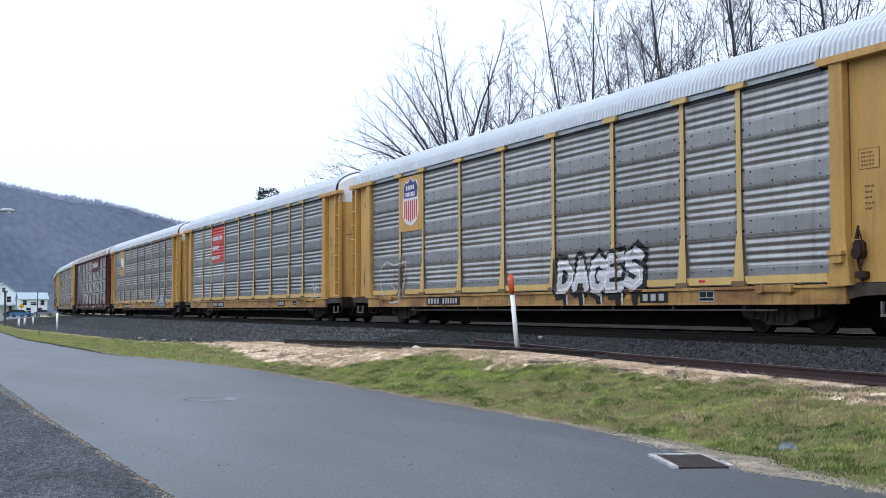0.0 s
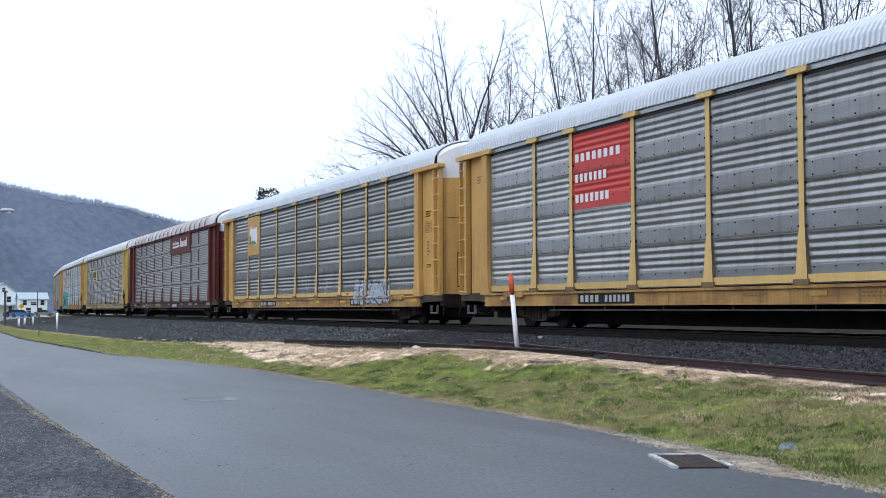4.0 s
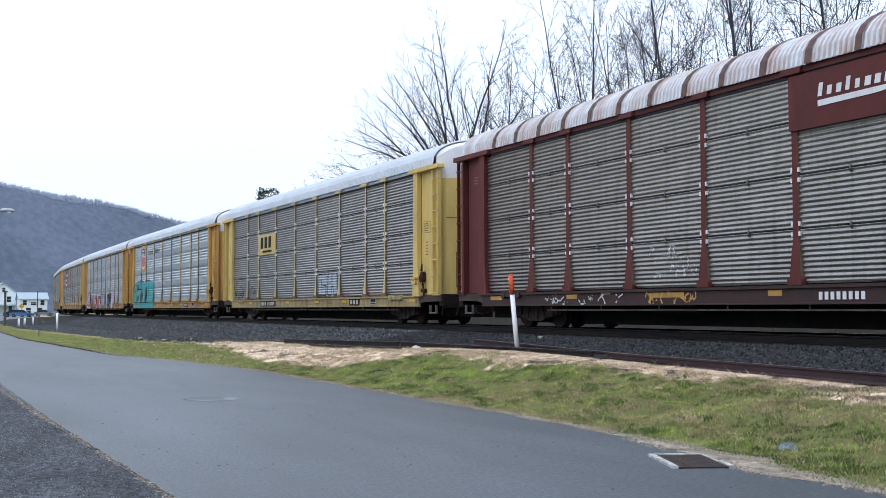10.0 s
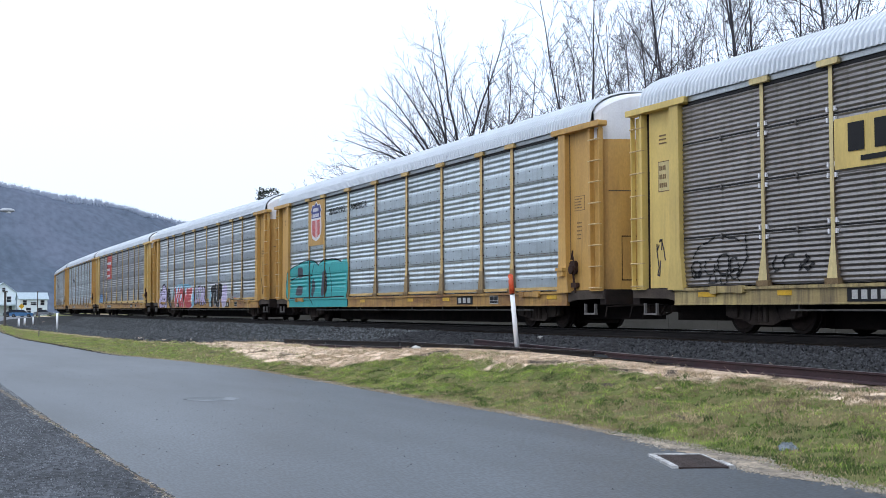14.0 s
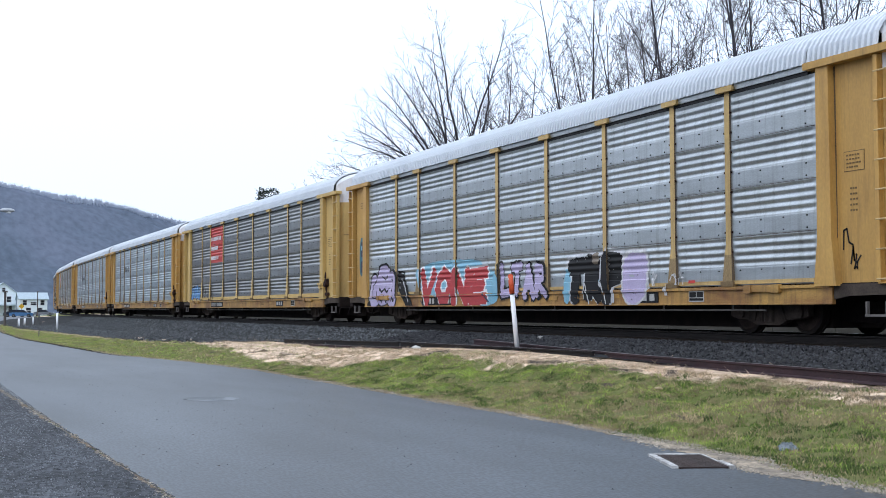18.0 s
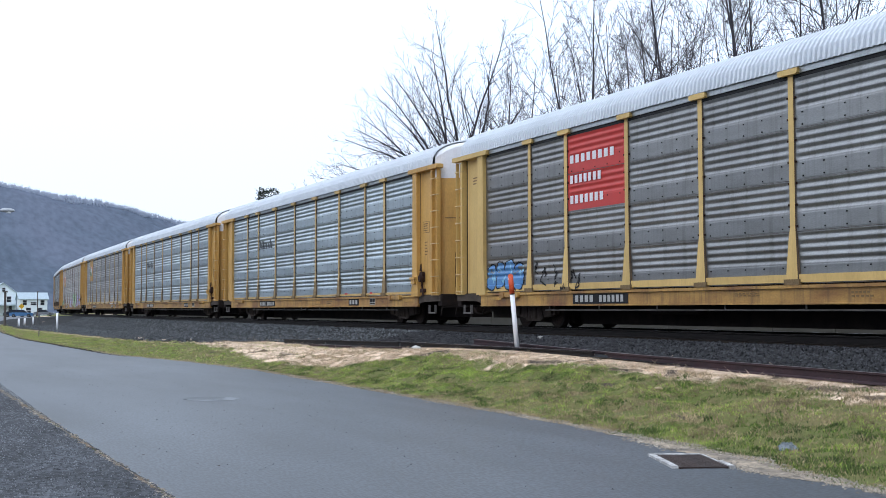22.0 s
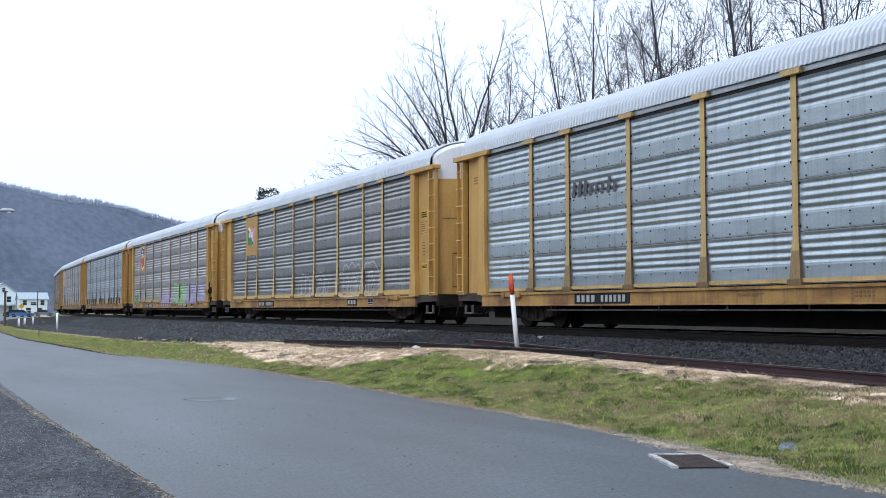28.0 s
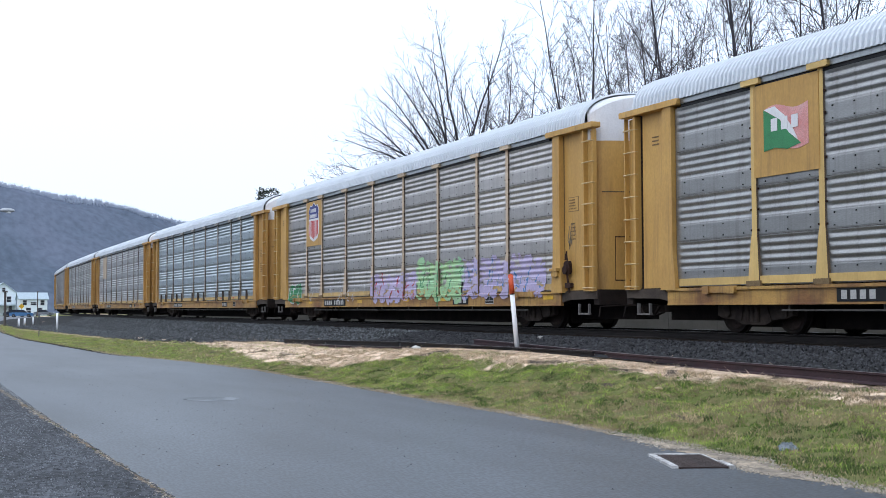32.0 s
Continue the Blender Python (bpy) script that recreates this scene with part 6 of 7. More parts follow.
s.box(-0.54, 0.12, 0.27, 0.295, -0.05, 0.010, 0)
s.box(0.12, 0.58, 0.27, 0.33, -0.05, 0.018, 0)
part("frame", s.mesh("frame", [CURB]), drain, "chipped whitish concrete frame")
s = Shape()
s.box(-0.54, 0.54, -0.27, 0.27, -0.30, -0.29)
part("pit", s.mesh("pit", [BLACK]), drain)
s = Shape()
s.box(-0.53, 0.53, -0.27, -0.23, -0.03, 0.006)
s.box(-0.53, 0.53, 0.23, 0.27, -0.03, 0.006)
part("rim", s.mesh("rim", [IRON]), drain)
grate_bar = simple("grate_bar", [IRON], lambda s: s.box(-0.013, 0.013, -0.23, 0.23, -0.03, 0.004))
for k in range(27):
    part("bar", grate_bar, drain).location.x = -0.50 + k * 1.0 / 26
LID = material("worn_iron", (0.052, 0.063, 0.075), 0.5, 0.0, (0.036, 0.044, 0.053), 5, 0.9, 0.3, 40)
COLLAR = material("worn_collar", (0.30, 0.32, 0.34), 0.9, 0, (0.10, 0.112, 0.125), 2.0, 0.6, 0.3, 40)
manhole = tagged(new("manhole_cover"), "round iron manhole cover set in the road", "manhole cover")
manhole.location = (-20.85, 4.88, 0.0)
s = Shape()
s.tube((0, 0, -0.02), (0, 0, 0.006), 0.36, n=32)
part("lid", s.mesh("lid", [LID]), manhole)
s = Shape()
turn = [i * math.pi / 16 for i in range(32)]
ring = [(r * math.cos(a), r * math.sin(a), 0.006) for a, r in [(a, 0.362) for a in turn] + [(a, 0.366 + 0.30 * max(0.0, math.cos(a - 0.5))) for a in turn]]
s.add(ring, [(i, (i + 1) % 32, (i + 1) % 32 + 32, i + 32) for i in range(32)])
part("collar", s.mesh("collar", [COLLAR]), manhole, "worn pale collar, wider on one side")


def rock(name, x, y, size, mat, label, category, seed, lift=0.0):
    bm = bmesh.new()
    bmesh.ops.create_icosphere(bm, subdivisions=2, radius=1)
    for v in bm.verts:
        k = 1 + 0.35 * noise.noise(v.co * 1.3 + Vector((seed, 0, 0)))
        v.co = Vector((v.co.x * size[0], v.co.y * size[1], v.co.z * size[2])) * k
    me = bpy.data.meshes.new(name)
    bm.to_mesh(me)
    bm.free()
    me.materials.append(mat)
    me.polygons.foreach_set("use_smooth", [True] * len(me.polygons))
    ob = tagged(new(name, me), label, category)
    ob.location = (x, y, max(0.0, ground_z(x, y)) + size[2] * 0.5 + lift)
    ob.rotation_euler.z = seed
    return ob


PALE_STONE = material("pale_stone", (0.62, 0.61, 0.59), 0.9, 0, (0.42, 0.41, 0.39), 6, 0.8, 0.4, 30)
rock("stone", -28.6, 12.15, (0.13, 0.09, 0.08), PALE_STONE, "pale stone lying in dry grass", "stone", 1)
rock("stone", -25.9, 14.3, (0.09, 0.07, 0.06), CONCRETE, "pale stone on the ballast", "stone", 2)
RAG = material("grey_rag", (0.21, 0.24, 0.26), 0.9, 0, (0.06, 0.07, 0.08), 9, 0.8, 0.5, 50)
bm = bmesh.new()
bmesh.ops.create_grid(bm, x_segments=16, y_segments=10, size=1.0)
for v in bm.verts:
    x, y = v.co.x * 0.17, v.co.y * 0.09
    f = max(0.0, 1 - (v.co.x ** 2 + v.co.y ** 2) * 0.55)
    v.co = (x + 0.03 * noise.noise((y * 20, x * 9, 4)), y + 0.05 * noise.noise((x * 14, y * 14, 1)), f * (0.05 + 0.06 * abs(noise.noise((x * 17, y * 13, 7))) + 0.04 * noise.noise((x * 30, y * 30, 2))))
bmesh.ops.solidify(bm, geom=bm.faces[:], thickness=0.006)
me = bpy.data.meshes.new("rag")
bm.to_mesh(me)
bm.free()
me.materials.append(RAG)
rag = tagged(new("rag", me), "crumpled grey-blue rag in the grass", "rag")
rag.location, rag.rotation_euler.z = (-10.4, 8.75, ground_z(-10.4, 8.75) + 0.015), radians(-35)
rock("stone", -15.5, 10.6, (0.065, 0.04, 0.028), OLIVE, "small tan stone in the grass", "stone", 4)
rnd = random.Random(9)
LEAFLITTER = material("fallen_leaf", (0.075, 0.05, 0.035), 0.9, 0, None, 5, 0.6)
for k in range(18):
    x = rnd.uniform(-40, -9)
    y = rnd.uniform(2.4, 7.2) if k % 3 else ramp_of(x, EDGE) - rnd.uniform(0.05, 0.5)
    lf = tagged(new("fallen_leaf", simple("fallen_leaf", [LEAFLITTER], lambda s: s.add([(-0.03, 0, 0.004), (0, -0.018, 0.008), (0.033, 0, 0.005), (0, 0.02, 0.012), (-0.03, 0, 0.001), (0, -0.018, 0.002), (0.033, 0, 0.002), (0, 0.02, 0.002)], [(0, 1, 2), (0, 2, 3), (4, 6, 5), (4, 7, 6), (0, 4, 5, 1), (1, 5, 6, 2), (2, 6, 7, 3), (3, 7, 4, 0)]))), "dry brown leaf on the asphalt", "leaf", "fallen leaves on the road")
    lf.scale = [0.6] * 3
    lf.location, lf.rotation_euler.z = (x, y, 0.002), rnd.uniform(0, 6)

# pale grit along the road's edges
SILT_LOW = [(-14.0, 8.2), (-12.8, 8.02), (-11.3, 7.78), (-10.7, 7.72), (-9.9, 7.6), (-9.5, 7.42), (-9.2, 7.36), (-8.8, 7.42), (-8.2, 7.51), (-6.5, 7.52)]
GRIT = island(material("pale_grit", (0.44, 0.38, 0.31), 0.95, 0, (0.20, 0.175, 0.145), 2.6, 0.8, 0.8, 40, contrast=1.6), 0.6, 1.3)

def litter(name, count, seed, along, label, spread=0.03):
    """Small bits of grit and straw caught along an edge."""
    rnd = random.Random(seed)
    g = Shape()
    for _ in range(count):
        x = -46 + 48 * rnd.random() ** 0.7
        if noise.noise((x * 0.9, seed, 0)) < -0.1 and rnd.random() < 0.8:
            continue
        y = along(x) + rnd.gauss(0, spread)
        if y > ramp_of(x, EDGE) + 0.5:
            continue
        a, l = rnd.uniform(0, 6.28), rnd.uniform(0.006, 0.028)
        w = l * rnd.uniform(0.15, 0.7)
        c, d = math.cos(a), math.sin(a)
        z, h = max(0.003 if spread > 0.04 else 0.014, ground_z(x, y) + 0.004), rnd.uniform(0.004, 0.014)
        g.add([(x - c * l, y - d * l, z), (x + d * w, y - c * w, z), (x + c * l, y + d * l, z), (x - d * w, y + c * w, z), (x, y, z + h)], [(0, 1, 4), (1, 2, 4), (2, 3, 4), (3, 0, 4)])
    return tagged(new(name, g.mesh(name, [GRIT])), label, "grit", kind="stuff")


litter("edge_grit", 12000, 43, lambda x: ramp_of(x, EDGE) + ragged(x, 9) + 0.03, "straw and pale grit washed along the road's edge", 0.075)
litter("edge_grit", 5000, 47, lambda x: ramp_of(x, SILT_LOW) if -14 < x < -6.4 else 99, "pale grit washed up round the drain", 0.07)
litter("edge_grit", 2600, 41, lambda x: ramp_of(x, LOT_EDGE) - 0.03, "straw and pale grit in the crack between lot and road")


SILT = material("washed_silt", (0.42, 0.345, 0.26), 0.95, 0, (0.11, 0.10, 0.09), 3.2, 0.6, 0.9, 22, gloss=0.1, contrast=1.6)
LEAF_DIRT = material("matted_leaves", (0.27, 0.20, 0.14), 0.95, 0, (0.10, 0.08, 0.06), 6, 0.8, 0.8, 30, gloss=0.1)
EDGE_DIRT = material("dark_edge_dirt", (0.045, 0.043, 0.04), 0.95, 0, (0.02, 0.02, 0.02), 2.5, 0.8, 0.8, 20, gloss=0.1)


def silt_bed(x, y):
    return max(0.0035, ground_z(x, y) + 0.012)


silt_x = list(np.arange(-14.0, -6.4, 0.025))
tagged(new("silt", strip("silt", lambda x: ramp_of(x, SILT_LOW) + ragged(x * 2.3, 13, 0.08) + ragged(x * 9.0, 23, 0.07), lambda x: ramp_of(x, EDGE) + 0.06 + ragged(x * 1.7, 19, 0.08) + ragged(x * 9.0, 29, 0.05), silt_x, silt_bed, SILT, rows=5)),
       "pale silt and dead leaves washed up round the drain", "silt", kind="stuff")
dirt_x = list(np.arange(-128.0, -40.0, 0.5))
tagged(new("edge_dirt", strip("edge_dirt", lambda x: ramp_of(x, EDGE) - 0.16 + ragged(x, 9) - 0.1 * abs(noise.noise((x * 0.2, 3, 1))), lambda x: ramp_of(x, EDGE) + 0.10 + ragged(x, 9), dirt_x, silt_bed, EDGE_DIRT, rows=3)),
       "dark dirt along the road's grassy edge", "dirt", kind="stuff")


def edge_line(x, side):
    w = max(0.004, 0.05 + 0.07 * noise.noise((x * 0.45, 8, 2)) + 0.06 * noise.noise((x * 1.9, 8, 6)))
    return ramp_of(x, EDGE) + ragged(x, 9) + (-w if side else 0.05)


line_x = list(np.arange(-75.0, -13.9, 0.15))
tagged(new("edge_litter", strip("edge_litter", lambda x: edge_line(x, 1), lambda x: edge_line(x, 0), line_x, silt_bed, SILT, rows=2)),
       "pale grit and dead leaves along the road's grassy edge", "litter", kind="stuff")
lot_x = list(np.arange(-26.0, -5.0, 0.1))
tagged(new("lot_litter", strip("lot_litter", lambda x: ramp_of(x, LOT_EDGE) - 0.03 - max(0.0, 0.13 * noise.noise((x * 1.3, 2, 9)) + 0.08 * noise.noise((x * 4.1, 2, 5))), lambda x: ramp_of(x, LOT_EDGE) - 0.028 + max(0.0, 0.05 * noise.noise((x * 1.3, 2, 9))), lot_x, lambda x, y: 0.018, LEAF_DIRT, rows=2)),
       "brown dead leaves caught in the crack between lot and road", "litter", kind="stuff")


def crack(points, w, label):
    """A narrow open crack in the asphalt, filled with dark dirt."""
    g, pts = Shape(), []
    for (x0, y0), (x1, y1) in zip(points, points[1:]):
        n = max(2, int(math.hypot(x1 - x0, y1 - y0) / 0.12))
        pts += [(x0 + (x1 - x0) * i / n + ragged(x0 + i, 51, 0.05), y0 + (y1 - y0) * i / n + ragged(y0 + i * 0.7, 57, 0.05)) for i in range(n)]
    v = []
    for i, (x, y) in enumerate(pts):
        k = w * (0.6 + 0.6 * abs(noise.noise((x * 2, y * 2, 4))))
        z = 0.0165 if y < ramp_of(x, LOT_EDGE) else 0.0045
        v += [(x - k * 0.4, y - k, z), (x + k * 0.4, y + k, z)]
    g.add(v, [(2 * i, 2 * i + 1, 2 * i + 3, 2 * i + 2) for i in range(len(pts) - 1)])
    return tagged(new("crack", g.mesh("crack", [CRACK])), label, "crack", "cracks in the asphalt", kind="structure")


CRACK = material("crack_dirt", (0.035, 0.034, 0.035), 0.95, 0, None, 5, 0.8)
crack([(-30, 1.62), (-22, 1.93), (-15, 2.02), (-8, 2.1)], 0.022, "dark crack between lot and road")
crack([(-19.5, 1.95), (-19.0, 0.6), (-18.2, -0.6)], 0.012, "thin crack across the lot")
crack([(-14.8, 2.0), (-14.0, 1.0), (-13.6, -0.2)], 0.012, "thin crack across the lot")
crack([(-12.0, 2.05), (-11.6, 1.2), (-12.2, 0.3)], 0.01, "thin crack across the lot")

# ---- low concrete wall behind the track ----
wall = tagged(new("wall_behind_track"), "low grey concrete wall behind the track", "wall", kind="structure")
block = simple("block", [DARK_CONCRETE], lambda s: s.box(-1.49, 1.49, -0.2, 0.2, 0.0, 1.25, 0, 0.03))
for k in range(110):
    b = part("block", block, wall)
    b.location = (14 - 3.0 * k, 27.0 + bend(14 - 3.0 * k), 0.38)

# ---- hill, far woods ----
def hill_z(x, y):
    k = math.exp(-((x + 1150) / 330.0) ** 2)
    top = 101 - 0.15 * (y - 83) if y > 83 else 101 + 0.03 * (83 - y)
    top = max(top, 50)
    canopy = 1.5 * noise.noise((x * 0.05, y * 0.09, 2)) + 1.0 * noise.noise((x * 0.12, y * 0.2, 4)) if -400 < y < 600 else 0.0
    return -2 + k * (3.5 + top + 9 * noise.noise((x * 0.006, y * 0.006, 0)) + 5 * noise.noise((x * 0.02, y * 0.02, 5)) + 3) + canopy


hill = tagged(new("hill", sheet("hill", [-1900, -1700, -1500, -1400, -1320] + list(np.arange(-1270, -560, 7)) + [-520, -480], list(np.arange(-900, -120, 30)) + list(np.arange(-120, 380, 3.2)) + list(np.arange(385, 900, 30)), hill_z, HILLS)), "hillside of bare winter woods, coloured blue-brown for haze", "hill", kind="structure")


# unseen ridge, added to keep low sky light off the train's near side
def added_ridge_z(x, y):
    k = math.exp(-((y + 430) / 150.0) ** 2)
    return -2 + k * (84 + 12 * noise.noise((x * 0.006, y * 0.006, 40)) + 5 * noise.noise((x * 0.02, y * 0.02, 45)))


tagged(new("hill", sheet("hill", list(np.arange(-1000, 1001, 25)), list(np.arange(-800, -90, 25)), added_ridge_z, HILLS)), "unseen wooded ridge added behind the camera to block low sky", "hill", kind="structure")
# crest trees: pale blue-grey, their haze put into the colour
HAZE_TWIG = island(material("haze_tinted_trees", (0.50, 0.54, 0.62), 1.0, 0, (0.40, 0.45, 0.53), 0.014, 0.9, 0, 0.3, speck=0.15, gloss=0.0), 0.95, 1.06)


def far_woods(count, seed):
    """Bare trees along the crest of the hill: each a stem with a few fans of twigs."""
    rnd = random.Random(seed)
    verts, faces = [], []
    for i in range(count):
        x = rnd.uniform(-1190, -1050)
        y = rnd.uniform(-60, 330) * (-x / 1150.0)
        z = hill_z(x, y) - 1
        h = rnd.uniform(3, 7)
        for k in range(4):
            a = rnd.uniform(0, 6.28)
            r = rnd.uniform(0.4, 2.0)
            zb = z + h * rnd.uniform(0.1, 0.5)
            n = len(verts)
            tx, ty = x + math.cos(a) * r, y + math.sin(a) * r
            verts += [(x, y - 0.22, zb), (x, y + 0.22, zb), (tx, ty + 0.2, z + h * rnd.uniform(0.6, 1.0)), (tx, ty - 0.25, z + h * rnd.uniform(0.5, 0.95))]
            faces += [(n, n + 1, n + 2), (n, n + 3, n + 1)]
    return tagged(new("far_woods", mesh_of("far_woods", verts, faces, HAZE_TWIG)), "bare winter trees covering the hill, coloured pale for haze", "woods", kind="stuff")


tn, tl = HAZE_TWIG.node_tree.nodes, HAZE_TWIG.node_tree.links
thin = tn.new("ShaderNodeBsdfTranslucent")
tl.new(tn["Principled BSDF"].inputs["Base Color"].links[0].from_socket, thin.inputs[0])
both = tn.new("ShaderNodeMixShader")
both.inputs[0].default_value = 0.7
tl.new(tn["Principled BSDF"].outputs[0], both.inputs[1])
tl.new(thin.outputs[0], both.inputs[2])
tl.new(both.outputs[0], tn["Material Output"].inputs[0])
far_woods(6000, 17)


# ---- bare trees behind the track ----
def bare_tree(seed, height, stems, spread, lean=(0, 0), twigs=1.0, limbs=()):
    """A trunk (or a few stems), limbs and fine twigs, leafless."""
    rnd = random.Random(seed)
    wood, fine = Shape(), Shape()

    def grow(p, d, length, r, level, drift=Vector((0, 0, 0))):
        n = {0: 9, 1: 6, 2: 4, 3: 3, 4: 2}[level]
        pts, dirs = [p], [d]
        bendy = {0: 0.07, 1: 0.19, 2: 0.28, 3: 0.30, 4: 0.3}[level]
        for i in range(n):
            d = (d + Vector((rnd.uniform(-1, 1), rnd.uniform(-1, 1), rnd.uniform(-0.6, 1.0))) * bendy + drift).normalized()
            q = p + d * (length / n)
            r0, r1 = r * (1 - 0.85 * i / n), r * (1 - 0.85 * (i + 1) / n)
            (wood if level < 2 else fine).tube(p, q, r0, r1, n=(7, 5, 3, 3, 3)[level], caps=False)
            p = q
            pts.append(p)
            dirs.append(d)
        if level == 4:
            return
        count = {0: 15, 1: 9, 2: 6, 3: 2}[level]
        count = max(2, int(count * (twigs if level else 1) * rnd.uniform(0.8, 1.2)))
        for k in range(count):
            f = (0.25 if level == 0 else 0.15) + (0.95 - (0.25 if level == 0 else 0.15)) * (k + rnd.random()) / count
            i = min(n - 1, int(f * n))
            b = pts[i].lerp(pts[i + 1], f * n - i)
            axis = dirs[i + 1]
            side = axis.cross(Vector((rnd.uniform(-1, 1), rnd.uniform(-1, 1), rnd.uniform(-1, 1))))
            if side.length < 0.01:
                continue
            side.normalize()
            a = radians(rnd.uniform(22, 50))
            nd = (axis * math.cos(a) + side * math.sin(a) + Vector((lean[0], lean[1], 0.12)) * (0.4 if level < 2 else 0.1)).normalized()
            ratio = {0: 0.42, 1: 0.46, 2: 0.5, 3: 0.55}[level]
            grow(b, nd, length * ratio * (1.15 - 0.75 * f) * rnd.uniform(0.7, 1.25), max(0.0095, r * (1 - 0.8 * f) * {0: 0.42, 1: 0.5, 2: 0.55, 3: 0.7}[level]), level + 1)

    for k in range(stems):
        a = 6.28 * k / stems + rnd.uniform(-0.5, 0.5)
        tilt = spread * rnd.uniform(0.5, 1.2) if stems > 1 else spread * 0.3
        d = Vector((math.cos(a) * tilt + lean[0], math.sin(a) * tilt + lean[1], 1)).normalized()
        grow(Vector((math.cos(a) * 0.15, math.sin(a) * 0.15, -0.2)), d, height * rnd.uniform(0.85, 1.05), height * 0.0068 / (1.0 if stems == 1 else 1.25), 0)
    for tilt, length in limbs:
        # great limbs that fan out from the trunk's head, tilted towards the road's end
        a = radians(tilt * 0.74)
        out = Vector((-0.41, -0.91, 0)) * math.copysign(1, tilt)
        d = Vector((-0.41 * math.sin(a), -0.91 * math.sin(a) + rnd.uniform(-0.15, 0.15), math.cos(a))).normalized()
        start = height * (0.92 - 0.0028 * abs(tilt)) * rnd.uniform(0.85, 1.05)
        grow(Vector((0, 0, start)), d, length * 0.92, 0.10, 1, out * (0.002 * abs(tilt)) + Vector((0, 0, -0.0012 * abs(tilt))))
    tree = tagged(new("bare_tree"), "leafless dark deciduous tree with fine upright twigs", "tree", "bare trees behind the track")
    part("trunk", wood.mesh("trunk", [BARK]), tree)
    part("crown", fine.mesh("crown", [BARK]), tree, "fine bare twigs")
    return tree


kinds = [bare_tree(101, 17, 1, 0.1, twigs=0.8), bare_tree(102, 16, 2, 0.16, twigs=0.65), bare_tree(103, 18, 1, 0.15, twigs=0.8), bare_tree(104, 15, 3, 0.22, twigs=0.55)]
for k, b in enumerate(kinds):
    b.location = (-40.2 + 9.3 * k, 31 + 2 * k, 0.3)
rnd = random.Random(77)
for k in range(26):
    f = k / 25.0
    bearing = -1.99 + (1.99 - 0.95) * f ** 1.25 + rnd.uniform(-0.03, 0.03)
    y = rnd.uniform(29, 44)
    size = rnd.uniform(0.82, 1.12) * (0.86 + 0.27 * min(1.0, f * 2.6)) * (0.62 + 0.38 * y / 40)
    m = pose(bearing * y, y, 0.3, 0, 0, rnd.uniform(0, 360)) @ Matrix.Scale(size, 4)
    copy_thing(kinds[k % 4], m)
fan = bare_tree(131, 9.5, 1, 0.05, twigs=1.05, limbs=[(2, 10.5), (10, 10.5), (17, 10.2), (24, 10), (31, 9.8), (38, 9.6), (45, 9.5), (52, 9.0), (58, 9.2), (64, 9.4), (70, 10.2), (76, 9.8), (82, 10.8), (88, 11.4), (96, 11.2), (104, 11.6), (112, 10.8), (-8, 10.5), (-18, 10), (-28, 9)])
fan.location = (-2.13 * 31, 31, 0.3)
tagged(fan, "spreading leafless tree with limbs reaching out low", "tree")
for bearing, y, sc in ((-2.04, 36, 0.95), (-2.08, 60, 0.98), (-1.85, 62, 1.0), (-1.6, 66, 1.0), (-2.06, 39, 0.98), (-1.99, 43, 1.1), (-1.94, 37, 1.06)):
    copy_thing(kinds[(int(y) + 1) % 4], pose(bearing * y, y, 0.3, 0, 0, y * 7) @ Matrix.Scale(sc, 4))
copy_thing(kinds[3], pose(-3.12 * 50, 50, 0.3, 0, 0, 40) @ Matrix.Scale(1.12, 4))

# evergreen beyond the train
NEEDLE = material("dark_needles", (0.028, 0.045, 0.03), 0.9, 0, (0.016, 0.028, 0.02), 2, 0.9)


def evergreen(x, y, height, label):
    rnd = random.Random(5)
    ob = tagged(new("pine_tree"), label, "tree")
    ob.location = (x, y, 0.3)
    s = Shape()
    s.tube((0, 0, -0.2), (0, 0, height * 0.97), height * 0.016, 0.03, n=8)
    part("trunk", s.mesh("trunk", [BARK]), ob)
    s, leaves = Shape(), Shape()
    for k in range(70):
        f = 0.35 + 0.63 * k / 70
        a, r = rnd.uniform(0, 6.28), height * 0.24 * (1.12 - f) * rnd.uniform(0.5, 1.3) + 0.35
        p, q = Vector((0, 0, height * f)), Vector((math.cos(a) * r, math.sin(a) * r, height * f + r * rnd.uniform(0.1, 0.6)))
        s.tube(p, q, 0.04, 0.015, n=4, caps=False)
        for _ in range(60):
            c = p.lerp(q, rnd.uniform(0.45, 1.05)) + Vector((rnd.gauss(0, 0.22), rnd.gauss(0, 0.22), rnd.gauss(0, 0.14)))
            b = Vector((rnd.gauss(0, 1), rnd.gauss(0, 1), rnd.gauss(0.6, 0.6))).normalized() * 0.42
            w = Vector((rnd.gauss(0, 1), rnd.gauss(0, 1), rnd.gauss(0, 1))).normalized() * 0.07
            leaves.add([c - w, c + w, c + b], [(0, 1, 2)])
    part("branches", s.mesh("branches", [BARK]), ob)
    part("needles", leaves.mesh("needles", [NEEDLE]), ob, "dark green needle clumps")


evergreen(-3.468 * 45, 45, 17.2, "dark evergreen pine rising behind the train")

# ---- houses, parked cars at the end of the road ----
SIDING = material("white_siding", (0.82, 0.90, 0.93), 0.7, 0, (0.72, 0.77, 0.80), 0.6, 0.8, 0.05, 20, (0.2, 0.2, 6), speck=0.1)
# shingle colour is lifted towards grey-blue for the haze of distance
SHINGLE = material("haze_tinted_shingles", (0.40, 0.48, 0.53), 0.9, 0, (0.33, 0.40, 0.44), 2, 0.8, 0.2, 20)
